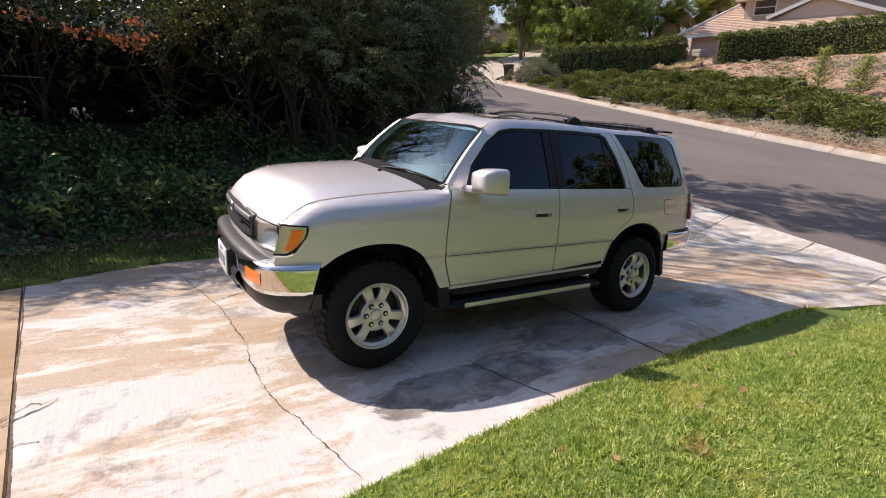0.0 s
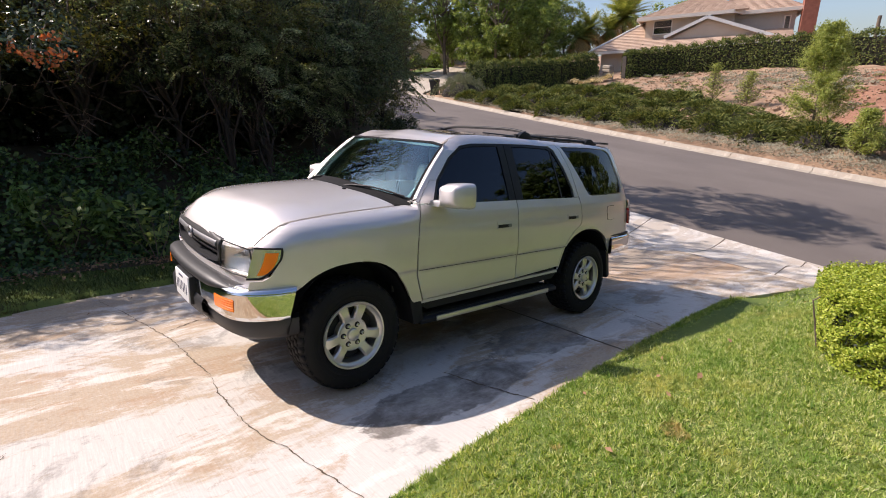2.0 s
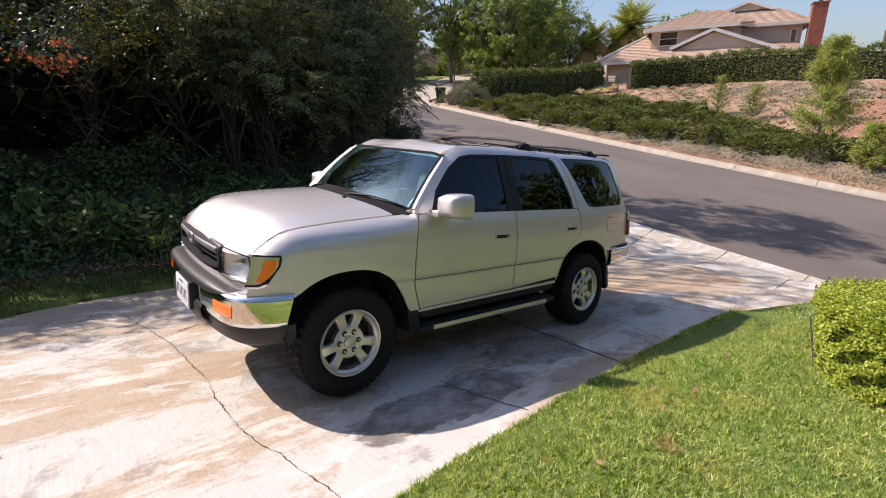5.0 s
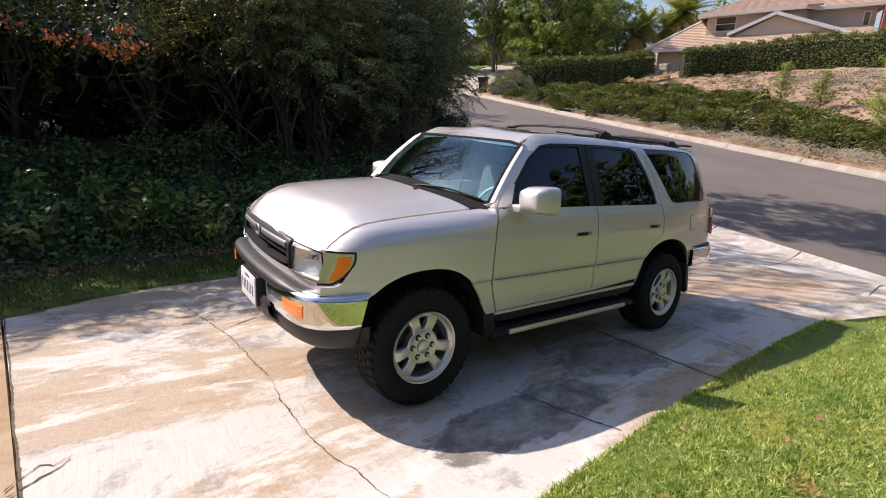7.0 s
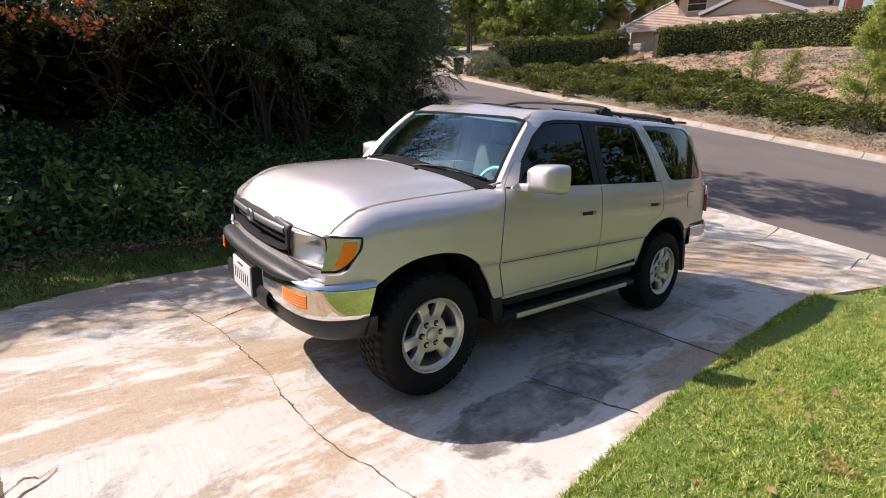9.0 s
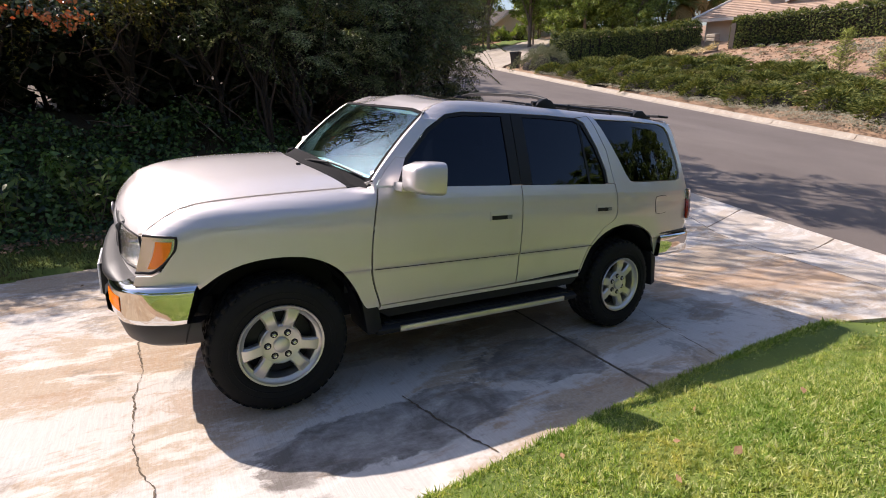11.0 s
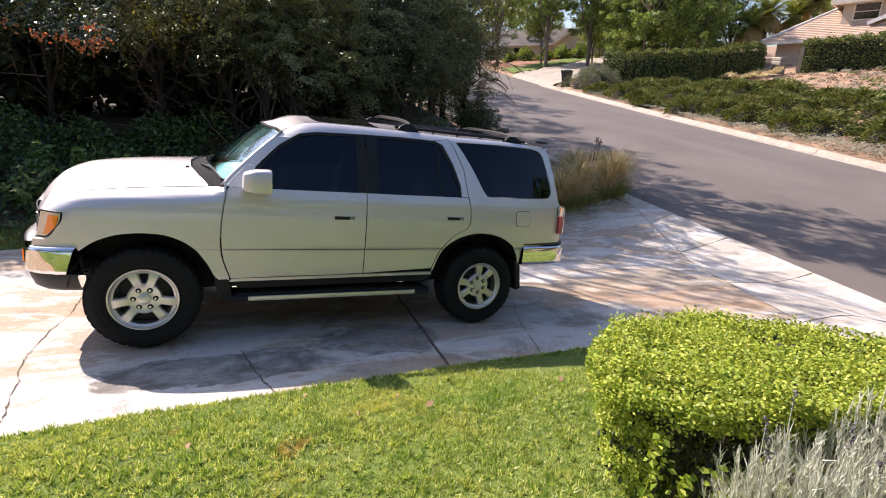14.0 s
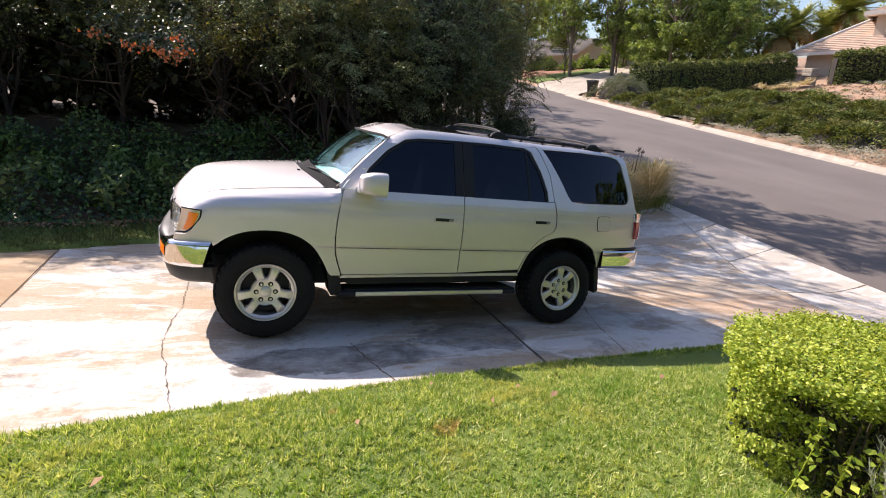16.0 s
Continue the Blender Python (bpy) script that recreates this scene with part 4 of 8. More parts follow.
for side in (-1, 1):
    # front wing
    top = [(x, float(hood_z(x, SEAM)) - 0.001) for x in np.linspace(-1.895, -0.84, 16)]
    fender = [(-1.70, 0.735), (-1.712, 0.766), (-1.90, 0.768), (-1.962, 0.768), (-1.95, 0.812), (-1.89, 0.812), (-1.85, 0.832), (-1.80, 0.905), (-1.776, 0.992), (-1.83, 0.996), (-1.912, 1.0)] + top + [(-0.81, BELT + 0.012)] + shift(xz(DOOR_F), -g) + [(-0.80, 0.502)] + xz(FRONT_ARCH)[:-1]
    side_panel("front_wing", fender, M["paint"], car, side)
    # doors
    front = shift(xz(DOOR_F), g) + [(-0.775, 0.53), (0.218, 0.545), (0.222, 0.9), (0.224, BELT), (-0.3, BELT), (-0.55, BELT)]
    fd = side_panel("front_door", front, M["paint"], car, side)
    rear = [(0.232, BELT), (0.230, 0.9), (0.226, 0.545)] + shift(xz(DOOR_R)[::-1], -g)
    rd = side_panel("rear_door", rear, M["paint"], car, side)
    # black strip behind the gap between the doors stands in for its shade
    side_panel("door_seal", [(0.206, 0.56), (0.244, 0.56), (0.244, BELT - 0.004), (0.206, BELT - 0.004)], M["trimblack"], car, side, -0.011, 0.004)
    # greenhouse: pillars, rail, window frames and glass
    B = BELT + 0.006
    glass_f = [(-0.655, B), (-0.585, 1.355), (-0.42, 1.52), (-0.275, 1.612), (-0.16, 1.632), (0.0, 1.640), (0.15, 1.646)]
    outer_f = [(-0.678, B), (-0.606, 1.363), (-0.437, 1.533), (-0.288, 1.629), (-0.165, 1.651), (0.0, 1.659), (0.226, 1.667)]
    glass_r = [(0.33, 1.650), (0.55, 1.655), (0.82, 1.652), (0.895, 1.628), (0.992, 1.47), (1.052, 1.30), (1.056, 1.225)]
    outer_r = [(0.234, 1.668), (0.55, 1.674), (0.83, 1.671), (0.92, 1.643), (1.014, 1.478), (1.076, 1.30), (1.080, B)]
    roofside = [(x, float(roof_z(x, RAIL)) - 0.001) for x in np.linspace(-0.42, 2.06, 30)]
    cowl = [(-0.835, 1.222), (-0.764, 1.30), (-0.675, 1.385), (-0.59, 1.469), (-0.43, 1.618), (-0.405, 1.636)]
    quarter_win = [(1.075, 1.672), (1.50, 1.683), (1.90, 1.678), (1.985, 1.655), (2.02, 1.61), (2.085, 1.38), (2.092, 1.29), (2.06, 1.243), (1.99, 1.232), (1.40, 1.222), (1.345, 1.232), (1.31, 1.28), (1.19, 1.50)]
    qw = catmull([(*p, 0) for p in quarter_win], 3, True)
    rail = cowl + roofside[1:] + [(2.10, 1.69), (2.07, 1.688), (1.985, 1.689), (1.90, 1.70), (1.5, 1.703), (1.05, 1.695), (0.985, 1.70), (0.93, 1.688), (0.83, 1.675), (0.55, 1.678), (0.226, 1.671), (0.0, 1.663), (-0.166, 1.655), (-0.291, 1.633), (-0.441, 1.537), (-0.612, 1.366), (-0.662, 1.376), (-0.745, 1.298), (-0.81, 1.212)]
    side_panel("roof_rail", rail, M["paint"], car, side, depth=0.012)
    side_panel("window_frame", outer_f + [(0.226, B), (0.15, B)] + glass_f[::-1], M["trimblack"], fd, side, -0.004, 0.012)
    sail = [(-0.805, B + 0.002), (-0.68, B + 0.002), (-0.609, 1.362), (-0.662, 1.373), (-0.742, 1.295)]
    side_panel("mirror_base", sail, M["paint"], fd, side, 0.001, 0.006)
    side_panel("window_frame", outer_r + [(1.056, B), (1.056, 1.222), (0.33, 1.222), (0.33, 1.655)][:0] + [(1.058, B)] + glass_r[::-1] + [(0.33, B), (0.234, B)], M["trimblack"], rd, side, -0.004, 0.012)
    cpillar = [(1.085, B), (1.081, 1.30), (1.019, 1.481), (0.925, 1.648), (0.86, 1.674), (0.93, 1.686), (0.985, 1.697), (1.034, 1.625), (1.115, 1.452), (1.148, B)]
    side_panel("door_pillar", cpillar, M["paint"], rd, side, 0.0, 0.012)
    win_f = [(-0.665, BELT - 0.01)] + [(p[0] - 0.006, p[1] + 0.005) for p in glass_f[1:]] + [(0.16, 1.65), (0.16, BELT - 0.01)]
    glass_part(side_panel("window_glass", win_f, M["tint"], fd, side, -0.012, 0.0, "dark tinted front side window"), (0, -side * 0.004, 0))
    win_r = [(0.322, BELT - 0.01)] + [(0.322, 1.656)] + [(p[0] + 0.006, p[1] + 0.004) for p in glass_r[1:]] + [(1.064, BELT - 0.01)]
    glass_part(side_panel("window_glass", win_r, M["tint"], rd, side, -0.012, 0.0, "dark tinted rear side window"), (0, -side * 0.004, 0))
    divider = [(0.88, BELT + 0.0), (0.902, BELT + 0.0), (0.885, 1.635), (0.865, 1.64)]
    side_panel("window_bar", divider, M["trimblack"], rd, side, -0.008, 0.008)
    # rear quarter, round the fixed window
    hole = xz(qw)
    lowq = [(1.165, BELT)] + shift(xz(DOOR_R), g)[1:] + [(0.845, 0.545)] + xz(REAR_ARCH)[::-1] + [(1.75, 0.62), (1.77, 0.765), (2.24, 0.785), (2.25, 0.88), (2.185, 0.885), (2.165, 1.145), (2.215, 1.15), (2.19, BELT)]
    side_panel("rear_quarter", lowq, M["paint"], car, side)
    upq = [(1.155, BELT + 0.0), (1.122, 1.452), (1.041, 1.628), (0.992, 1.70), (1.05, 1.694)] + [(1.062, 1.676), (1.13, 1.585), (1.19, 1.49), (1.25, 1.385), (1.305, 1.275), (1.345, 1.225), (1.40, 1.2145), (2.0, 1.224), (2.065, 1.236), (2.1, 1.285), (2.092, 1.39), (2.028, 1.615), (1.99, 1.663), (1.9, 1.687), (1.5, 1.691), (1.062, 1.681)] + [(1.05, 1.696), (1.5, 1.704), (1.9, 1.701), (1.985, 1.69), (2.07, 1.689), (2.105, 1.64), (2.15, 1.45), (2.19, BELT)]
    side_panel("quarter_pillar", upq, M["paint"], car, side, 0.0, 0.012)
    glass_part(side_panel("quarter_glass", hole, M["tint"], car, side, -0.010, 0.0, "dark tinted fixed rear quarter window"), (0, -side * 0.004, 0))
    # sill and running board
    sill = [(-0.80, 0.50), (-0.775, 0.525), (0.83, 0.54), (0.845, 0.50), (0.80, 0.455), (-0.72, 0.44)]
    side_panel("sill", sill, M["trimblack"], car, side, -0.02, 0.05)
    sill2 = [(-0.79, 0.500), (-0.775, 0.524), (0.835, 0.539), (0.845, 0.515)]
    side_panel("sill_edge", sill2, M["paint"], car, side, -0.006, 0.02)
    bm = prism_bm([(-0.875, 0.375), (-0.868, 0.345), (-0.62, 0.34), (-0.60, 0.385), (-0.84, 0.395)], -0.80, 0.83, "x", 0.006)
    for v in bm.verts:
        v.co.y *= -side
    bmesh.ops.recalc_face_normals(bm, faces=bm.faces[:])
    stepb = part("running_board", bm, M["trimblack"], car, "black ribbed running board")
    bm = box_bm(-0.66, 0.69, 0.868, 0.886, 0.350, 0.388, 0.006)
    for v in bm.verts:
        v.co.y *= side
    bmesh.ops.recalc_face_normals(bm, faces=bm.faces[:])
    part("trim_strip", bm, M["alloy"], stepb, "bright metal edge strip")
    for k in range(9):
        y = side * (0.66 + 0.022 * k)
        part("rib", box_bm(-0.74, 0.77, y - 0.006, y + 0.006, 0.388, 0.399), M["greyplastic"], stepb, smooth=0)
    for x in (-0.60, 0.05, 0.62):
        part("bracket", box_bm(x - 0.03, x + 0.03, min(side * 0.5, side * 0.82), max(side * 0.5, side * 0.82), 0.33, 0.36, 0.006), M["darkmetal"], stepb)
    # mud flaps
    for x0, x1, z0, z1 in ((-0.905, -0.80, 0.36, 0.60), (1.70, 1.765, 0.335, 0.63)):
        out = [(x0, z1), (x1, z1 - 0.05), (x1 + 0.03, z0 + 0.02), (x1 - 0.01, z0), (x0 + 0.045, z0)]
        bm = prism_bm(out, side * 0.60, side * 0.865, "y", 0.006)
        part("mud_flap", bm, M["trimblack"], car)
    # handles, with black plates standing in for the shade in their recesses
    for x0, x1, z0, z1, dr in ((-0.04, 0.142, 0.986, 1.040, fd), (0.938, 1.112, 1.002, 1.057, rd)):
        out = catmull([(x0, z0 + 0.004, 0), (x0, z1 - 0.004, 0), (x0 + 0.01, z1, 0), (x1 - 0.01, z1, 0), (x1, z1 - 0.004, 0), (x1, z0 + 0.004, 0), (x1 - 0.01, z0, 0), (x0 + 0.01, z0, 0)], 2, True)
        h = side_panel("handle", xz(out), M["paint"], dr, side, 0.006, 0.012, dx=0.03, dz=0.02)
        rec = [(x0 + 0.008, z0 + 0.006), (x1 - 0.05, z0 + 0.006), (x1 - 0.05, z0 + 0.032), (x0 + 0.008, z0 + 0.032)]
        side_panel("handle_recess", rec, M["trimblack"], h, side, 0.0075, 0.004, "black plate standing in for the handle's shaded recess", dx=0.03, dz=0.02)
        lift = [(x1 - 0.046, z0 + 0.008), (x1 - 0.012, z0 + 0.008), (x1 - 0.012, z0 + 0.034), (x1 - 0.046, z0 + 0.034)]
        side_panel("lock_plate", lift, M["greymetal"], h, side, 0.009, 0.004, dx=0.03, dz=0.02)
    # door moulding crease, low on the doors; its shadow is a black strip
    for a, b, dr in ((-0.825, 0.214, fd), (0.236, 0.93, rd)):
        side_panel("groove", [(a, 0.7455), (b, 0.7475), (b, 0.7512), (a, 0.7492)], M["trimblack"], dr, side, 0.002, 0.004)
    # mirrors
    bm = bmesh.new()
    rows = []
    for x, hw, z0, z1 in ((-0.705, 0.045, 1.225, 1.30), (-0.69, 0.085, 1.195, 1.33), (-0.62, 0.105, 1.178, 1.352), (-0.55, 0.113, 1.172, 1.356), (-0.52, 0.112, 1.174, 1.354)):
        row = []
        for k in range(20):
            a = 2 * math.pi * k / 20
            c, s = math.cos(a), math.sin(a)
            e = 0.38
            row.append(bm.verts.new((x, side * (1.015 + hw * math.copysign(abs(c) ** e, c)), (z0 + z1) / 2 + (z1 - z0) / 2 * math.copysign(abs(s) ** e, s))))
        rows.append(row)
    for p, q in zip(rows, rows[1:]):
        for k in range(20):
            bm.faces.new((p[k], p[(k + 1) % 20], q[(k + 1) % 20], q[k]))
    bm.faces.new(rows[0])
    bm.faces.new(rows[-1])
    bmesh.ops.recalc_face_normals(bm, faces=bm.faces[:])
    mir = part("wing_mirror", bm, M["paint"], car, "silver beige wing mirror", 60)
    gl = [(side * (1.015 + 0.098 * math.copysign(abs(math.cos(a)) ** 0.4, math.cos(a))), 1.264 + 0.078 * math.copysign(abs(math.sin(a)) ** 0.4, math.sin(a))) for a in np.linspace(0, 2 * np.pi, 24, endpoint=False)]
    part("mirror_glass", prism_bm(gl, -0.519, -0.514, "x"), M["chrome"], mir)
    arm = box_bm(-0.70, -0.56, min(side * 0.82, side * 0.95), max(side * 0.82, side * 0.95), 1.185, 1.235, 0.012)
    part("mirror_arm", arm, M["paint"], mir)
    # wheel well lining
    for cx, r in ((-1.3375, 0.455), (1.3375, 0.455)):
        bm = bmesh.new()
        rings = []
        for yy in (0.50, 0.86):
            rings.append([bm.verts.new((cx + r * math.cos(a) * (1.0 if yy < 0.8 else 0.97), side * min(yy, flank(cx, 0.8) - 0.015), 0.41 + (r + 0.015) * math.sin(a))) for a in np.linspace(0.16, math.pi - 0.16, 30)])
        for k in range(29):
            bm.faces.new((rings[0][k], rings[0][k + 1], rings[1][k + 1], rings[1][k]))
        bm.faces.new(rings[0])
        part("wheel_well", bm, M["trimblack"], car, smooth=60)

# fuel flap on the driver's side
flap = catmull([(1.665, 0.985, 0), (1.66, 1.075, 0), (1.685, 1.098, 0), (1.79, 1.102, 0), (1.815, 1.08, 0), (1.82, 0.99, 0), (1.80, 0.965, 0), (1.69, 0.962, 0)], 3, True)
side_panel("fuel_flap", xz(flap), M["paint"], car, -1, 0.004, 0.008, dx=0.03)
side_panel("fuel_gap", shift(xz([((p[0] - 1.74) * 1.06 + 1.74, (p[1] - 1.03) * 1.06 + 1.03) for p in flap]), 0), M["trimblack"], car, -1, 0.0012, 0.002, dx=0.03)

# bonnet
half = [(-2.028, 0.0), (-2.024, 0.2), (-2.010, 0.38), (-1.992, 0.48), (-1.962, 0.60), (-1.928, 0.69), (-1.90, 0.725)] + [(x, SEAM - 0.006) for x in np.linspace(-1.80, -0.93, 8)] + [(-0.93, 0.71), (-1.0, 0.55), (-1.065, 0.3), (-1.085, 0.0)]
outline = half + [(p[0], -p[1]) for p in half[::-1] if p[1] > 0]


def bonnet(x, y):
    front = np.interp(abs(y), [0, 0.2, 0.38, 0.5, 0.6, 0.7, 0.74], [-2.028, -2.024, -2.010, -1.986, -1.962, -1.922, -1.89])
    roll = max(0.0, 1 - (x - front) / 0.03)
    return (x, y, float(hood_z(x, y)) + 0.003 - 0.008 * roll ** 2.2)


part("bonnet", panel_bm(outline, bonnet, list(np.arange(-2.05, -0.9, 0.05)) + list(np.arange(-2.085, -1.86, 0.012)), np.arange(-0.72, 0.73, 0.05), 0.02, inward=(0, 0, -1)), M["paint"], car, "sunlit silver beige bonnet", 40)
for y in (-0.33, 0.33):
    part("washer_nozzle", box_bm(-1.10, -1.075, y - 0.012, y + 0.012, float(hood_z(-1.09, y)), float(hood_z(-1.09, y)) + 0.014, 0.004), M["trimblack"], car)

# roof
half = [(-0.516 + 0.105 * (y / 0.72) ** 2, y) for y in (0.0, 0.1, 0.2, 0.3, 0.38, 0.46, 0.52, 0.57, 0.60, RAIL)] + [(x, RAIL) for x in np.linspace(-0.2, 1.98, 12)] + [(2.06, RAIL - 0.01), (2.12, 0.45), (2.14, 0.0)]
outline = half + [(p[0], -p[1]) for p in half[::-1] if p[1] > 0]
part("roof", panel_bm(outline, lambda x, y: (x, y, float(roof_z(x, y))), list(np.arange(-0.50, -0.2, 0.02)) + list(np.arange(-0.2, 2.12, 0.06)), np.arange(-0.60, 0.61, 0.05), 0.02, inward=(0, 0, -1)), M["paint"], car, "", 40)
sr = catmull([(-0.10, -0.42, 0), (0.0, -0.44, 0), (0.36, -0.44, 0), (0.40, -0.40, 0), (0.40, 0.40, 0), (0.36, 0.44, 0), (0.0, 0.44, 0), (-0.10, 0.42, 0), (-0.135, 0.3, 0), (-0.145, 0, 0), (-0.135, -0.3, 0)], 3, True)
part("sunroof", panel_bm(xz(sr), lambda x, y: (x, y, float(roof_z(x, y)) + 0.006), np.arange(-0.1, 0.4, 0.06), np.arange(-0.4, 0.41, 0.06), 0.008, inward=(0, 0, -1)), M["blackglass"], car, "dark glass sunroof panel", 40)

# windscreen and rear window
def screen_at(y, s, lift=0.0):
    k = (abs(y) / 0.72) ** 2
    b = Vector((-0.985 + 0.155 * k, 0, 1.312 - 0.097 * k - 0.062 * max(0.0, 1 - (y / 0.80) ** 2)))
    t = Vector((-0.512 + 0.102 * k, 0, 1.728 - 0.100 * k - 0.074 * max(0.0, 1 - (y / 0.63) ** 2)))
    w = 0.805 + (0.674 - 0.805) * max(s, 0.0) ** 1.2
    p = b.lerp(t, s)
    return (p.x - 0.03 * 4 * s * (1 - s) * 0.5 - lift * 0.67, y / 0.72 * w, p.z + 0.03 * 4 * s * (1 - s) * 0.5 + lift * 0.74)


sc = catmull([(-0.69, 0.02, 0), (-0.3, 0.02, 0), (0.3, 0.02, 0), (0.69, 0.02, 0), (0.705, 0.06, 0), (0.70, 0.95, 0), (0.66, 0.985, 0), (0.3, 0.985, 0), (-0.3, 0.985, 0), (-0.66, 0.985, 0), (-0.70, 0.95, 0), (-0.705, 0.06, 0)], 3, True)
glass_part(part("windscreen", panel_bm(xz(sc), lambda y, s: screen_at(y, s), np.arange(-0.68, 0.69, 0.08), np.arange(0.08, 0.98, 0.08), 0.0, inward=(1, 0, -1)), M["screen"], car, "clear windscreen reflecting sky and trees", 60), (0.003, 0, -0.003))
for lo, hi, s0, s1 in ((-0.715, 0.715, -0.03, 0.085), (-0.69, 0.69, 0.962, 1.0), (-0.716, -0.69, 0.0, 1.0), (0.69, 0.716, 0.0, 1.0)):
    part("windscreen_seal", panel_bm([(lo, s0), (hi, s0), (hi, s1), (lo, s1)], lambda y, s: screen_at(y, s, 0.0015), np.arange(lo + 0.08, hi, 0.08), np.arange(s0 + 0.08, s1, 0.08), 0.012, inward=(1, 0, -1)), M["matteblack"], car, smooth=50)
OUTER = [(-0.835, 1.222), (-0.764, 1.30), (-0.675, 1.385), (-0.59, 1.469), (-0.43, 1.618), (-0.405, 1.636)]
for s in (-1, 1):
    bm = bmesh.new()
    rows = []
    for q in np.linspace(0.0, 1.0, 22):
        z = 1.222 + (1.636 - 1.222) * q
        x = float(np.interp(z, [p[1] for p in OUTER], [p[0] for p in OUTER]))
        a = Vector((x, s * flank(x, z), z))
        b = Vector(screen_at(s * 0.712, q, 0.006))
        row = []
        for k in range(7):
            f = k / 6
            p = a.lerp(b, f) + Vector((-0.006, s * 0.012, 0.008)) * math.sin(math.pi * f)
            row.append(bm.verts.new(p))
        rows.append(row)
    for p, q in zip(rows, rows[1:]):
        for k in range(6):
            bm.faces.new((p[k], p[k + 1], q[k + 1], q[k]))
    bmesh.ops.recalc_face_normals(bm, faces=bm.faces[:])
    if sum((f.normal for f in bm.faces), Vector()).y * s < 0:
        bmesh.ops.reverse_faces(bm, faces=bm.faces[:])
    part("windscreen_pillar", bm, M["paint"], car, smooth=60)
# cowl and wipers
def cowl_front(y):
    return float(np.interp(abs(y), [0, 0.3, 0.55, 0.71, 0.76], [-1.095, -1.075, -1.01, -0.94, -0.90]))


def cowl_back(y):
    return -0.968 + 0.155 * (abs(y) / 0.72) ** 2


def cowl_at(q, y):
    xf, xb = cowl_front(y), cowl_back(y)
    zf, zb_ = float(hood_z(xf, y)) - 0.016, 1.318 - 0.099 * (abs(y) / 0.72) ** 2
    return (xf + (xb - xf) * q, y, zf + (zb_ - zf) * q - 0.012 * math.sin(math.pi * q))


part("cowl", panel_bm([(0.0, -0.755), (1.0, -0.755), (1.0, 0.755), (0.0, 0.755)], cowl_at, np.arange(0.2, 1.0, 0.2), np.arange(-0.7, 0.71, 0.07), 0.03, inward=(0, 0, -1)), M["matteblack"], car, "black cowl grille below the windscreen", 40)
for y0, y1 in ((-0.10, -0.66), (0.52, -0.02)):
    base = Vector(screen_at(y0 * 0.95, -0.02, 0.03))
    elbow = Vector(screen_at((y0 + y1) / 2, 0.07, 0.035))
    w = tube("wiper", [tuple(base), tuple(base.lerp(elbow, 0.5) + Vector((-0.01, 0, 0.01))), tuple(elbow)], [0.012, 0.009, 0.006], M["trimblack"], car)
    blade = [screen_at(y0 + (y1 - y0) * q, 0.045 + 0.05 * math.sin(q * 2.6), 0.016) for q in np.linspace(0.05, 1.0, 9)]
    tube("wiper_blade", blade, 0.007, M["trimblack"], w, segs=6)

# tail
def tail_at(y, z):
    x = float(np.interp(z, [0.55, 0.80, 1.0, 1.18, 1.30, 1.60, 1.72], [2.285, 2.285, 2.275, 2.24, 2.21, 2.12, 2.07]))
    return (x - 0.09 * (abs(y) / 0.75) ** 3.5, y, z)


tg = [(-0.80, 0.60), (0.80, 0.60), (0.79, 1.0), (0.77, 1.2), (0.70, 1.5), (0.62, 1.715), (0.3, 1.735), (-0.3, 1.735), (-0.62, 1.715), (-0.70, 1.5), (-0.77, 1.2), (-0.79, 1.0)]
part("tailgate", panel_bm(tg, tail_at, np.arange(-0.75, 0.76, 0.08), np.arange(0.65, 1.72, 0.06), 0.02, inward=(-1, 0, 0)), M["paint"], car, "", 40)
rw = [(-0.66, 1.20), (0.66, 1.20), (0.60, 1.5), (0.55, 1.64), (-0.55, 1.64), (-0.60, 1.5)]
part("rear_window", panel_bm(rw, lambda y, z: (tail_at(y, z)[0] + 0.006, y, z), np.arange(-0.6, 0.61, 0.1), np.arange(1.25, 1.62, 0.08), 0.006, inward=(-1, 0, 0)), M["tint"], car, "dark tinted rear window", 40)
sp = [(-0.64, 1.735), (0.64, 1.735), (0.64, 1.70), (-0.64, 1.70)]
part("spoiler", box_bm(1.98, 2.13, -0.58, 0.58, 1.742, 1.762, 0.008), M["trimblack"], car, "thin black roof spoiler")
for s in (-1, 1):
    for z0, z1, mat, lab in ((1.06, 1.145, "lens", "clear reversing lens"), (0.89, 1.056, "red", "red tail lens")):
        rows = []
        bm = bmesh.new()
        for z in np.linspace(z0, z1, 5):
            pts = [(2.178, flank(2.178, z) + 0.006), (2.225, flank(2.225, z) + 0.01), (2.268, flank(2.24, z) - 0.01), (2.298, 0.72), (2.302, 0.66)]
            rows.append([bm.verts.new((x, s * y, z)) for x, y in pts])
        for p, q in zip(rows, rows[1:]):
            for k in range(4):
                bm.faces.new((p[k], p[k + 1], q[k + 1], q[k]))
        bmesh.ops.recalc_face_normals(bm, faces=bm.faces[:])
        bmesh.ops.solidify(bm, geom=bm.faces[:], thickness=-0.02)
        part("tail_lamp", bm, M[mat], car, lab)


def sweep_bm(path, profile):
    """A profile of (out, z) carried along a plan path of (x, y, out direction)."""
    bm = bmesh.new()
    rows = []
    for x, y, nx, ny in path:
        rows.append([bm.verts.new((x + nx * o, y + ny * o, z)) for o, z in profile])
    for p, q in zip(rows, rows[1:]):
        for k in range(len(profile) - 1):
            bm.faces.new((p[k], p[k + 1], q[k + 1], q[k]))
    bmesh.ops.recalc_face_normals(bm, faces=bm.faces[:])
    return bm


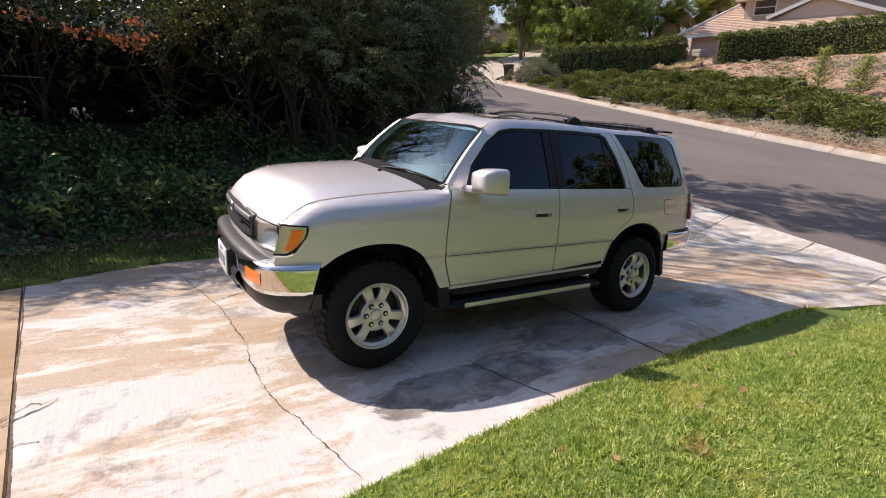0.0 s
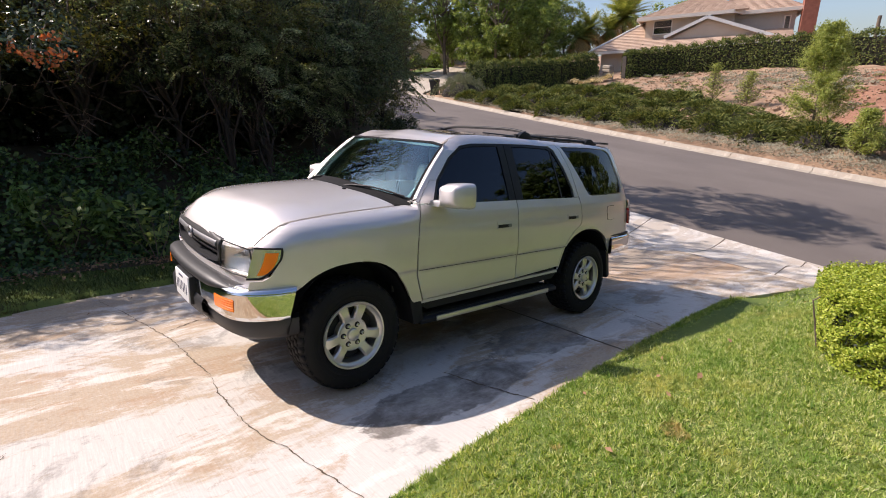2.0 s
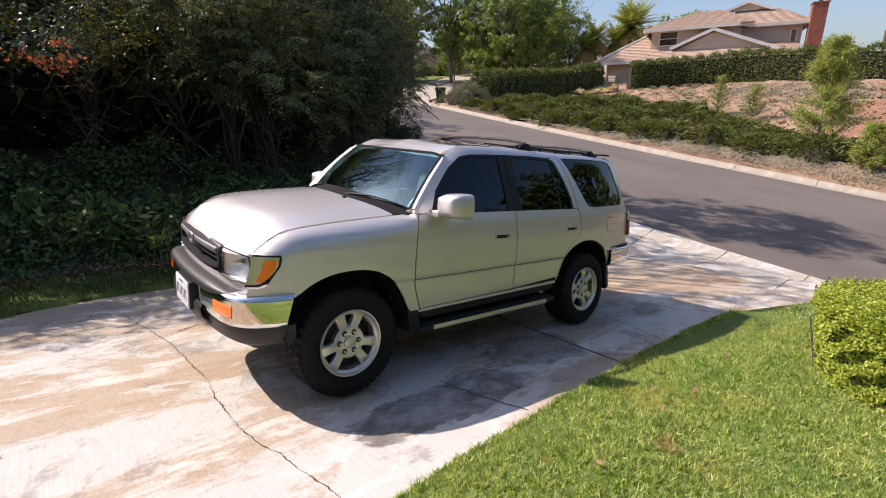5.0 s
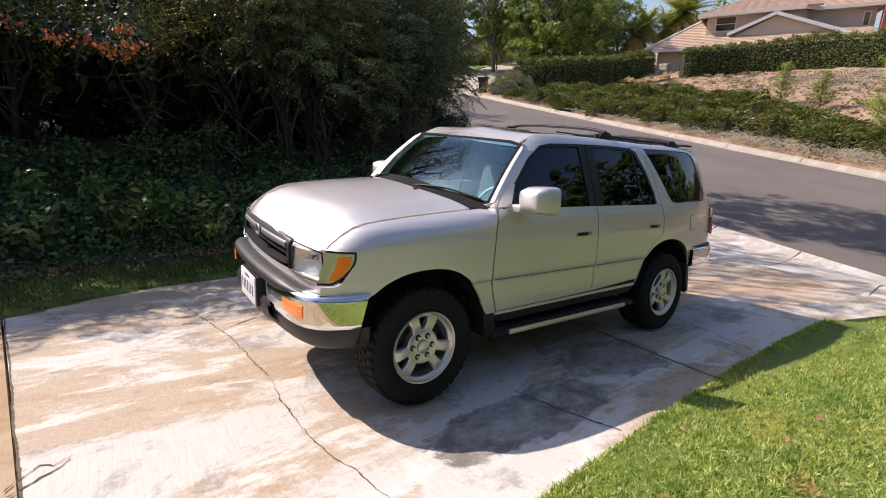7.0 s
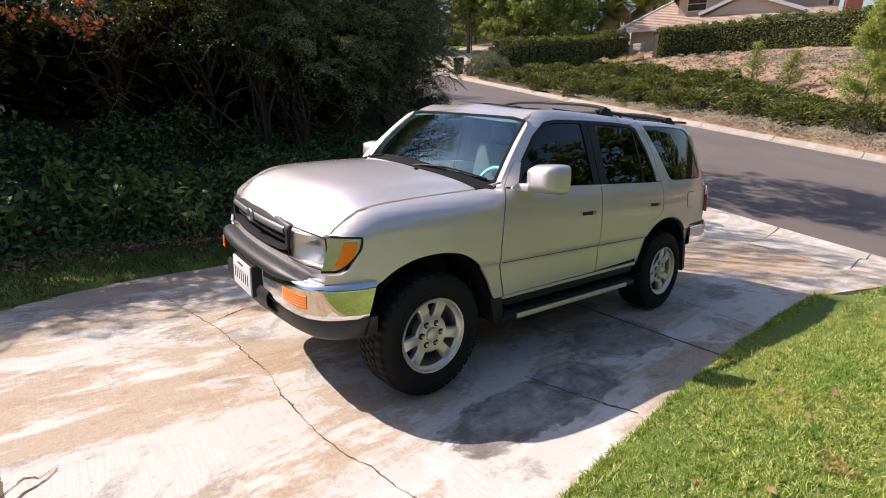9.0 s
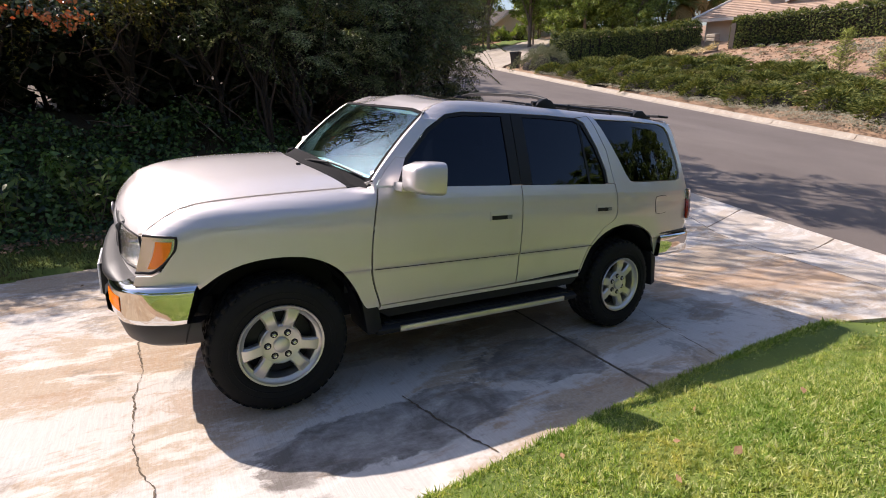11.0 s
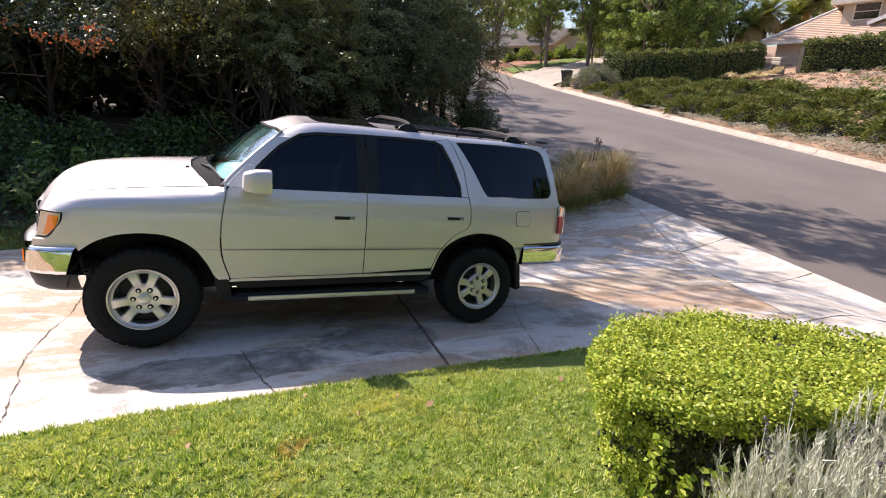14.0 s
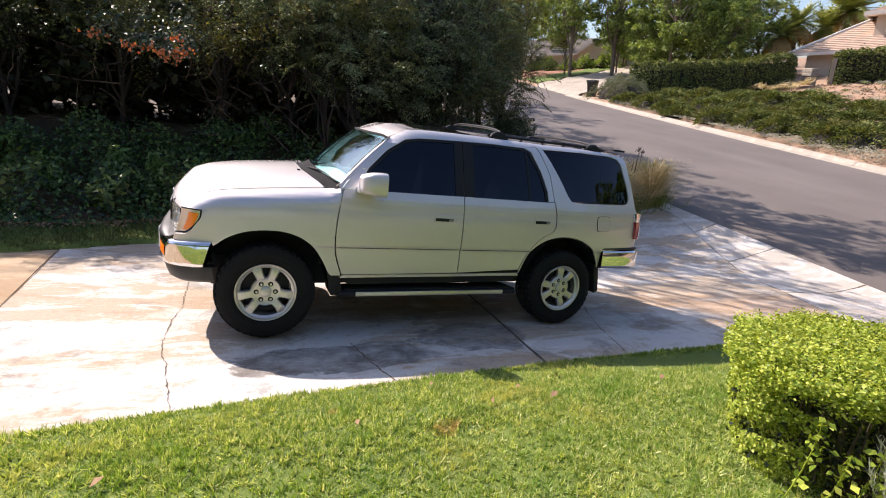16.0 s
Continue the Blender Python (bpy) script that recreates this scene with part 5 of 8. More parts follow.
def plan_path(points, per=5):
    c = [Vector((p[0], p[1])) for p in catmull([(*p, 0) for p in points], per)]
    out = []
    for i, p in enumerate(c):
        d = (c[min(i + 1, len(c) - 1)] - c[max(i - 1, 0)]).normalized()
        out.append((p.x, p.y, -d.y, d.x))
    return out


FB = [(-1.70, -0.845), (-1.80, -0.838), (-1.90, -0.80), (-1.97, -0.735), (-2.02, -0.62), (-2.045, -0.45), (-2.061, -0.22), (-2.066, 0.0), (-2.061, 0.22), (-2.045, 0.45), (-2.02, 0.62), (-1.97, 0.735), (-1.90, 0.80), (-1.80, 0.838), (-1.70, 0.845)]
path = [(x, y, -abs(nx) if True else nx, ny) for x, y, nx, ny in plan_path(FB)]
path = [(x, y, *(Vector((x + 1.2, y * 1.25)).normalized() if abs(y) > 0.80 else Vector((nx, ny)))) for x, y, nx, ny in path]
path = [(x, y, nx if nx < 0 else -nx, abs(ny) * (1 if y > 0 else -1)) for x, y, nx, ny in path]
fb = part("front_bumper", sweep_bm(path, [(-0.10, 0.772), (-0.03, 0.772), (0.010, 0.766), (0.025, 0.754), (0.031, 0.742), (0.0325, 0.732), (0.033, 0.67), (0.0325, 0.61), (0.031, 0.598), (0.024, 0.584), (0.0, 0.578), (-0.10, 0.578)]), M["chrome"], car, "chrome front bumper", 60)
for v in fb.data.vertices:
    if v.co.x > -1.85:
        v.co.x -= min((v.co.x + 1.85) / 0.15, 1.0) * (0.772 - v.co.z) * 0.32
mid = [p for p in path if abs(p[1]) < 0.735]
bm = sweep_bm(mid, [(-0.14, 0.800), (-0.03, 0.799), (0.022, 0.790), (0.046, 0.770), (0.050, 0.748), (0.044, 0.735), (0.020, 0.730)])
ends = [Vector((p[0], p[1], 0.74)) for p in mid]
for v in bm.verts:
    f = min(1.0, max(0.0, (abs(v.co.y) - 0.42) / 0.31))
    f = f * f * (3 - 2 * f)
    near = min(ends, key=lambda e: (e.x - v.co.x) ** 2 + (e.y - v.co.y) ** 2)
    v.co.x += (near.x - v.co.x) * f * 0.75
    v.co.y += (near.y - v.co.y) * f * 0.75
    v.co.z += (0.758 - v.co.z) * f * 0.85
part("bumper_pad", bm, M["greyplastic"], fb, "dark grey plastic bumper top pad", 50)
part("bumper_valance", sweep_bm(path, [(-0.10, 0.580), (0.012, 0.580), (0.012, 0.55), (-0.010, 0.485), (-0.05, 0.457), (-0.16, 0.45)]), M["greyplastic"], fb, "dark grey plastic lower bumper", 50)
part("bumper_intake", box_bm(-2.076, -1.98, -0.36, 0.36, 0.625, 0.715, 0.01), M["trimblack"], fb, "black bumper opening")
low = [p for p in path if abs(p[1]) < 0.40]
part("bumper_guard", sweep_bm(low, [(-0.02, 0.63), (0.03, 0.632), (0.05, 0.60), (0.045, 0.53), (0.0, 0.49)]), M["greyplastic"], fb, "", 50)
for s in (-1, 1):
    lp = [p for p in path if 0.50 < s * p[1] < 0.70]
    lamp = part("bumper_lamp", sweep_bm(lp, [(0.0, 0.712), (0.033, 0.708), (0.036, 0.70), (0.034, 0.635), (0.0, 0.628)]), M["amber"], fb, "amber turn lamp in the bumper", 40)
    for z in np.linspace(0.645, 0.70, 5):
        part("lens_rib", sweep_bm(lp, [(0.034, z - 0.003), (0.0385, z), (0.034, z + 0.003)]), M["amber"], lamp)
    part("bumper_bracket", box_bm(-1.84, -1.62, s * 0.50 - 0.05, s * 0.50 + 0.05, 0.50, 0.60, 0.01), M["darkmetal"], fb)
pl = part("number_plate", box_bm(-2.135, -2.123, -0.21, 0.10, 0.555, 0.72, 0.006), M["plate"], fb, "white number plate with blue bars")
for k in range(7):
    y = -0.13 + k * 0.038
    part("plate_bar", box_bm(-2.1365, -2.133, y - 0.045, y - 0.032, 0.597, 0.663, 0.001, 1), M["ink"], pl, smooth=0)
part("plate_bar", box_bm(-2.1375, -2.133, -0.095, -0.005, 0.69, 0.702, 0.001, 1), M["ink"], pl, smooth=0)
part("number_plate_back", box_bm(-2.125, -2.05, -0.22, 0.11, 0.55, 0.725, 0.01), M["trimblack"], fb)

# nose: lamps, grille and the painted strip beneath them
def nose_x(y):
    return float(np.interp(abs(y), [0, 0.2, 0.40, 0.50, 0.60, 0.70, 0.76, 0.80, 0.83], [-2.030, -2.026, -2.012, -1.995, -1.968, -1.93, -1.888, -1.845, -1.80]))


def nose_at(off):
    def f(y, z):
        x = nose_x(y) + off + 0.10 * max(0.0, z - 0.97) + 0.03 * max(0.0, z - 0.97) / 0.1
        return (x, y, z)
    return f


part("front_panel", panel_bm([(-0.80, 0.755), (0.80, 0.755), (0.79, 0.835), (-0.79, 0.835)], nose_at(0.0), np.arange(-0.78, 0.79, 0.05), [], 0.03, inward=(1, 0, 0)), M["paint"], car, smooth=50)
part("nose_backing", panel_bm([(-0.78, 0.60), (0.78, 0.60), (0.74, 0.98), (0.4, 1.02), (-0.4, 1.02), (-0.74, 0.98)], nose_at(0.16), np.arange(-0.78, 0.79, 0.1), [0.8, 0.97], 0.02, inward=(1, 0, 0)), M["trimblack"], car, smooth=50)
ring_out = catmull([(-0.455, 0.868, 0), (-0.475, 0.95, 0), (-0.472, 0.998, 0), (-0.45, 1.008, 0), (-0.38, 1.016, 0), (-0.3, 1.028, 0), (0, 1.032, 0), (0.3, 1.028, 0), (0.38, 1.016, 0), (0.45, 1.008, 0), (0.472, 0.998, 0), (0.475, 0.95, 0), (0.455, 0.868, 0), (0.25, 0.848, 0), (0, 0.845, 0), (-0.25, 0.848, 0)], 4, True)
gr = thing("grille")
gr.parent = car
ring = [Vector((p[0], p[1])) for p in ring_out]
bm = bmesh.new()
rows = []
for p in ring:
    q = Vector((p.x * 0.935, p.y - 0.07 * min(1, (p.y - 0.95) / 0.08) if p.y > 0.95 else p.y + 0.02))
    a = Vector(nose_at(-0.004)(p.x, p.y))
    b = Vector(nose_at(-0.014)(p.x * 0.985, p.y + (0.006 if p.y < 0.95 else -0.008)))
    c = Vector(nose_at(-0.010)(q.x, q.y))
    d = Vector(nose_at(0.06)(q.x, q.y))
    rows.append([bm.verts.new(v) for v in (a + Vector((0.03, 0, 0)), a, b, c, d)])
n = len(rows)
for i in range(n):
    for k in range(4):
        bm.faces.new((rows[i][k], rows[i][k + 1], rows[(i + 1) % n][k + 1], rows[(i + 1) % n][k]))
bmesh.ops.recalc_face_normals(bm, faces=bm.faces[:])
part("grille_frame", bm, M["greyplastic"], gr, "dark grey grille surround", 45)
part("grille_mesh", panel_bm([(-0.44, 0.875), (0.44, 0.875), (0.43, 1.03), (-0.43, 1.03)], nose_at(0.05), np.arange(-0.4, 0.41, 0.1), [], 0.01, inward=(1, 0, 0)), M["trimblack"], gr)
bar = [nose_at(0.008)(y, 0.968) for y in np.linspace(-0.43, 0.43, 15)]
tube("grille_bar", bar, 0.024, M["greymetal"], gr, "grey plastic grille bar")
for z in (0.91, 1.005):
    tube("grille_slat", [nose_at(0.02)(y, z) for y in np.linspace(-0.42, 0.42, 13)], 0.009, M["trimblack"], gr)
badge = lathe_bm([(0.024, 0.0), (0.038, 0.0), (0.042, 0.005), (0.038, 0.011), (0.028, 0.010), (0.024, 0.0)], 28, "x")
for v in badge.verts:
    v.co = Vector((-2.044 - v.co.x, v.co.y * 1.25, 0.968 + v.co.z * 0.92))
part("badge", badge, M["greymetal"], gr, "plain oval metal badge")
for s in (-1, 1):
    lamp = thing("headlamp")
    lamp.parent = car
    ho = [(0.478, 0.842), (0.482, 0.94), (0.486, 1.004), (0.60, 0.998), (0.722, 0.984), (0.738, 0.90), (0.742, 0.818), (0.60, 0.828)]
    ho = [(s * p[0], p[1]) for p in ho]
    glass_part(part("headlamp_lens", panel_bm(ho, nose_at(-0.010), [s * v for v in np.arange(0.5, 0.74, 0.04)], np.arange(0.84, 1.03, 0.04), 0.0, inward=(1, 0, 0)), M["lens"], lamp, "clear slightly hazed headlamp lens", 50), (0.004, 0, 0))
    part("headlamp_reflector", panel_bm(ho, lambda y, z: (nose_at(0.012)(y, z)[0] + 0.055 * math.cos((abs(y) - 0.61) * 12) * math.cos((z - 0.925) * 14) + 0.002 * math.sin(abs(y) * 330), y, z), [s * v for v in np.arange(0.485, 0.742, 0.005)], np.arange(0.84, 1.03, 0.015), 0.0, inward=(1, 0, 0)), M["reflector"], lamp, smooth=60)
    edge = [nose_at(-0.012)(*p) for p in ho + ho[:1]]
    tube("lamp_rubber", edge, 0.0045, M["trimblack"], lamp)
    bulb = lathe_bm([(0.0, -0.005), (0.009, -0.002), (0.010, 0.01), (0.016, 0.03), (0.016, 0.05)], 18, "x")
    for v in bulb.verts:
        v.co += Vector((-1.965, s * 0.60, 0.93))
    part("bulb_cap", bulb, M["chrome"], lamp)

    # wrap-round corner lamp: slanted outer edge, rounded lower corner
    def corner_at(u, w, off):
        top = Vector((-1.905 + 0.127 * u, 0.995 - 0.006 * u))
        low = Vector((-1.948 + 0.098 * u, 0.818 + 0.030 * max(0.0, u - 0.55) ** 1.5 / 0.3))
        p = low.lerp(top, w)
        bow = 0.022 * u * math.sin(math.pi * w) ** 1.0
        x = p.x + bow
        y = min(float(np.interp(x, [-1.96, -1.93, -1.905, -1.87, -1.83, -1.78], [0.715, 0.735, 0.752, 0.783, 0.812, 0.836])), flank(x, 0.93))
        return Vector((x - off * 0.6, s * (y + off), p.y))
    for (u0, u1, w0, w1), mat, lab, off in (((0.0, 1.0, 0.0, 1.0), "trimblack", "black lamp rubber", -0.006), ((0.0, 0.95, 0.03, 0.97), "reflector", "clear corner lens", 0.001), ((0.40, 0.87, 0.12, 0.86), "amber", "amber turn lens", 0.004)):
        bm = bmesh.new()
        rows = [[bm.verts.new(corner_at(u, w, off)) for w in np.linspace(w0, w1, 9)] for u in np.linspace(u0, u1, 10)]
        for p, r in zip(rows, rows[1:]):
            for k in range(8):
                bm.faces.new((p[k], p[k + 1], r[k + 1], r[k]))
        bmesh.ops.recalc_face_normals(bm, faces=bm.faces[:])
        if sum((f.normal for f in bm.faces), Vector()).y * s < 0:
            bmesh.ops.reverse_faces(bm, faces=bm.faces[:])
        bmesh.ops.solidify(bm, geom=bm.faces[:], thickness=0.004)
        part("corner_lamp", bm, M[mat], lamp, lab, 50)
    rim = [corner_at(u, 1.0, 0.001) for u in np.linspace(0, 1, 8)] + [corner_at(1.0, w, 0.001) for w in np.linspace(0.9, 0.1, 7)] + [corner_at(u, 0.0, 0.001) for u in np.linspace(0.95, 0, 8)]
    tube("lamp_rubber", [tuple(p) for p in rim], 0.0065, M["trimblack"], lamp)

# rear bumper
RB = [(1.77, -0.862), (1.95, -0.852), (2.12, -0.835), (2.25, -0.80), (2.33, -0.70), (2.37, -0.45), (2.38, 0.0), (2.37, 0.45), (2.33, 0.70), (2.25, 0.80), (2.12, 0.835), (1.95, 0.852), (1.77, 0.862)]
rp = [(x, y, abs(nx), abs(ny) * (1 if y > 0 else -1)) for x, y, nx, ny in plan_path(RB)]
rb = part("rear_bumper", sweep_bm(rp, [(-0.10, 0.772), (-0.02, 0.772), (0.014, 0.766), (0.024, 0.752), (0.026, 0.742), (0.0265, 0.67), (0.026, 0.62), (0.024, 0.606), (0.012, 0.594), (-0.08, 0.59)]), M["chrome"], car, "chrome rear bumper", 60)
part("bumper_step", sweep_bm(rp, [(-0.12, 0.80), (-0.02, 0.80), (0.008, 0.792), (0.010, 0.778), (-0.03, 0.774)]), M["greyplastic"], rb, "grey plastic bumper top", 50)
part("bumper_valance", sweep_bm(rp, [(-0.08, 0.594), (-0.002, 0.594), (-0.010, 0.585), (-0.05, 0.580), (-0.3, 0.585)]), M["greyplastic"], rb, "dark grey plastic lower bumper", 50)

# roof rack
for s in (-1, 1):
    rail = tube("rack_rail", [(x, s * 0.575, float(roof_z(x, 0.575)) + 0.028) for x in np.linspace(0.52, 1.86, 12)], 0.013, M["trimblack"], car, "black roof rack rail")
    for k, x in enumerate((0.62, 1.72)):
        d = 1 if k == 0 else -1
        out = [(x - 0.10 * d, 0.0), (x + 0.12 * d, 0.0), (x + 0.10 * d, 0.035), (x + 0.06 * d, 0.066), (x - 0.01 * d, 0.072), (x - 0.06 * d, 0.045)]
        z = float(roof_z(x, 0.575)) - 0.006
        part("rack_foot", prism_bm([(a, b + z) for a, b in out], s * 0.555, s * 0.605, "y", 0.008), M["trimblack"], rail)
    for x in (0.88, 1.12, 1.36):
        z = float(roof_z(x, 0.575))
        part("rack_post", box_bm(x - 0.01, x + 0.01, s * 0.575 - 0.01, s * 0.575 + 0.01, z, z + 0.045, 0.003), M["trimblack"], rail)
for x in (0.64, 1.70):
    tube("rack_crossbar", [(x + 0.02 * math.sin(abs(y) * 3), y, 1.815 - 0.03 * (abs(y) / 0.57) ** 4.0 - (0.02 if x > 1 else 0)) for y in np.linspace(-0.575, 0.575, 21)], 0.014, M["trimblack"], car, "black arched rack crossbar")
for y in (-0.3, 0.0, 0.3):
    tube("rack_slat", [(x, y, float(roof_z(x, y)) + 0.018) for x in np.linspace(0.70, 1.80, 8)], 0.007, M["greyplastic"], car)

# underside and cabin
part("underbody", box_bm(-1.75, 1.75, -0.52, 0.52, 0.36, 0.62, 0.03), M["darkmetal"], car, "dark underbody")
part("fuel_tank", box_bm(1.6, 2.15, -0.55, 0.55, 0.57, 0.72, 0.03), M["darkmetal"], car, "dark tank under the tail")
part("floor_pan", box_bm(-0.82, 0.84, -0.835, 0.835, 0.47, 0.61, 0.01), M["darkmetal"], car)
part("engine_bay", box_bm(-1.85, -0.95, -0.52, 0.52, 0.55, 1.05, 0.02), M["darkmetal"], car)
for x in (-1.3375, 1.3375):
    tube("axle", [(x, -0.65, 0.39), (x, 0.65, 0.39)], 0.045, M["darkmetal"], car)
part("firewall", box_bm(-0.95, -0.90, -0.72, 0.72, 0.58, 1.20, 0.01), M["trimblack"], car)
dash = prism_bm([(-0.92, 1.0), (-0.92, 1.195), (-0.80, 1.205), (-0.62, 1.20), (-0.52, 1.15), (-0.50, 1.02), (-0.56, 0.80), (-0.9, 0.80)], -0.70, 0.70, "y", 0.02)
part("dashboard", dash, M["cabin"], car, "grey dashboard", 50)
st = thing("steering_wheel")
st.parent = car
ringp = [(-0.40 + 0.30 * 0.19 * math.sin(a), -0.36 + 0.19 * math.cos(a), 1.10 + 0.95 * 0.19 * math.sin(a)) for a in np.linspace(0, 2 * np.pi, 33)]
tube("steering_rim", ringp, 0.014, M["cabin"], st)
part("steering_hub", box_bm(-0.42, -0.37, -0.43, -0.29, 1.05, 1.13, 0.02), M["cabin"], st)


def car_seat(x, y, wide):
    s = thing("car_seat")
    s.parent = car
    part("seat_cushion", box_bm(x - 0.26, x + 0.24, y - wide, y + wide, 0.66, 0.84, 0.06, 3), M["seat"], s)
    bm = box_bm(-0.07, 0.07, y - wide, y + wide, 0.0, 0.62, 0.055, 3)
    bmesh.ops.rotate(bm, verts=bm.verts[:], cent=(0, 0, 0), matrix=Matrix.Rotation(radians(14), 3, "Y"))
    bmesh.ops.translate(bm, verts=bm.verts[:], vec=(x + 0.24, 0, 0.80))
    part("seat_back", bm, M["seat"], s)
    for yy in ((y,) if wide < 0.4 else (y - 0.38, y + 0.38)):
        part("headrest", box_bm(x + 0.37, x + 0.45, yy - 0.13, yy + 0.13, 1.42, 1.58, 0.035, 3), M["seat"], s)


car_seat(-0.02, -0.36, 0.25)
car_seat(-0.02, 0.36, 0.25)
car_seat(0.92, 0.0, 0.64)
part("headliner", panel_bm([(-0.42, -0.60), (2.0, -0.58), (2.0, 0.58), (-0.42, 0.60)], lambda x, y: (x, y, float(roof_z(x, y)) - 0.035), np.arange(-0.3, 2, 0.2), np.arange(-0.5, 0.6, 0.15), 0.0), M["headliner"], car)
part("rear_mirror", box_bm(-0.50, -0.47, -0.12, 0.12, 1.60, 1.66, 0.01), M["trimblack"], car)


# wheels
def wheel_parts():
    w = thing("wheel")
    prof = [(0.205, -0.105), (0.222, -0.120), (0.255, -0.132), (0.300, -0.134), (0.335, -0.126), (0.352, -0.112), (0.360, -0.095), (0.363, 0.0), (0.360, 0.095), (0.352, 0.112), (0.335, 0.126), (0.30, 0.134), (0.222, 0.120), (0.205, 0.105)]
    tyre = part("tyre", lathe_bm(prof, 72), M["rubber"], w, "black all-terrain tyre", 30)
    # tread blocks and shoulder lugs, cut in one mesh
    chunks = []
    block = np.array([(x, y, z) for z in (0, 1) for y in (0, 1) for x in (0, 1)], float)
    bf = np.array([(0, 1, 3, 2), (4, 6, 7, 5), (0, 4, 5, 1), (2, 3, 7, 6), (0, 2, 6, 4), (1, 5, 7, 3)])
    for row, (y0, y1, n, sk) in enumerate(((-0.120, -0.074, 40, 0.35), (-0.068, -0.026, 44, -0.5), (-0.018, 0.018, 44, 0.5), (0.026, 0.068, 44, -0.5), (0.074, 0.120, 40, 0.35))):
        for k in range(n):
            a0 = 2 * math.pi * (k + 0.37 * row) / n
            da = 2 * math.pi / n * 0.72
            p = block.copy()
            yy = y0 + (y1 - y0) * p[:, 1]
            drop = 0.013 * np.clip((np.abs(yy) - 0.085) / 0.043, 0, 1) ** 1.5
            r = 0.3575 - drop * 1.1 + p[:, 2] * 0.0085
            a = a0 + da * p[:, 0] + sk * (yy - (y0 + y1) / 2)
            chunks.append((np.stack([r * np.cos(a), yy, r * np.sin(a)], 1), bf))
    for sgn in (-1, 1):
        for k in range(40):
            a0 = 2 * math.pi * (k + 0.2) / 40
            p = block.copy()
            r = 0.328 + 0.026 * p[:, 0]
            a = a0 + 2 * math.pi / 40 * 0.55 * p[:, 1]
            yy = sgn * (0.1235 - 0.012 * p[:, 0] + 0.004 * p[:, 2])
            chunks.append((np.stack([r * np.cos(a), yy, r * np.sin(a)], 1), bf))
    v, f = joined(chunks)
    tagged(quads("tread", v, f, M["rubber"], tyre), kind="stuff")
    for r in (0.29, 0.258):
        part("sidewall_ring", lathe_bm([(r - 0.004, -0.131), (r - 0.002, -0.1355), (r + 0.002, -0.1355), (r + 0.004, -0.131)], 64), M["rubber"], tyre)
    rim = part("rim", lathe_bm([(0.214, -0.108), (0.223, -0.128), (0.220, -0.135), (0.211, -0.132), (0.206, -0.116), (0.197, -0.108), (0.187, -0.104), (0.183, -0.085), (0.186, 0.08), (0.214, 0.108)], 64), M["alloy"], w, "pale alloy wheel rim", 35)
    # black disc set close behind so that the wheel slots look shaded
    part("brake_drum", lathe_bm([(0.0, -0.045), (0.12, -0.045), (0.175, -0.035), (0.18, 0.0), (0.18, 0.06), (0.0, 0.06)], 40), M["trimblack"], w, "black disc that darkens the slots between the spokes")
    # six broad spokes in three pairs, with narrow slots inside the pairs and wide ones between them
    for k in range(6):
        a = -math.radians(90 + 120 * (k // 2) + (21 if k % 2 else -21))
        bm = bmesh.new()
        rows = []
        for r, hw, yo, yi in ((0.10, 0.033, -0.104, -0.06), (0.125, 0.031, -0.110, -0.062), (0.15, 0.032, -0.114, -0.07), (0.178, 0.036, -0.114, -0.08), (0.190, 0.040, -0.110, -0.085), (0.206, 0.048, -0.108, -0.085)):
            rows.append([bm.verts.new(p) for p in ((r, yi, -hw), (r, yo + 0.012, -hw), (r, yo, -hw * 0.72), (r, yo, hw * 0.72), (r, yo + 0.012, hw), (r, yi, hw))])
        for p, q in zip(rows, rows[1:]):
            for j in range(6):
                bm.faces.new((p[j], p[(j + 1) % 6], q[(j + 1) % 6], q[j]))
        bm.faces.new(rows[0])
        bm.faces.new(rows[-1])
        bmesh.ops.recalc_face_normals(bm, faces=bm.faces[:])
        bmesh.ops.rotate(bm, verts=bm.verts[:], cent=(0, 0, 0), matrix=Matrix.Rotation(a, 3, "Y"))
        part("spoke", bm, M["alloy"], rim, smooth=35)
    hub = part("hub", lathe_bm([(0.0, -0.10), (0.05, -0.10), (0.09, -0.098), (0.103, -0.104), (0.110, -0.097), (0.110, -0.05)], 36), M["alloy"], rim)
    part("centre_cap", lathe_bm([(0.0, -0.121), (0.030, -0.121), (0.040, -0.116), (0.043, -0.10)], 28), M["alloy"], rim, "plain round centre cap")
    for k in range(6):
        a = 2 * math.pi * k / 6
        bm = lathe_bm([(0.0, -0.118), (0.007, -0.117), (0.0105, -0.11), (0.0105, -0.098)], 6)
        bmesh.ops.translate(bm, verts=bm.verts[:], vec=(0.068 * math.cos(a), 0, 0.068 * math.sin(a)))
        part("lug_nut", bm, M["chrome"], rim)
        # dark washer stands in for the shade round each nut
        bm = lathe_bm([(0.0105, -0.1005), (0.018, -0.101), (0.020, -0.097)], 14)
        bmesh.ops.translate(bm, verts=bm.verts[:], vec=(0.068 * math.cos(a), 0, 0.068 * math.sin(a)))
        part("lug_recess", bm, M["darkmetal"], rim)
    return w


first = wheel_parts()
first.parent = car
first.matrix_local = Matrix.Translation((-1.3375, -0.735, 0.388)) @ Matrix.Rotation(radians(0), 4, "Y")
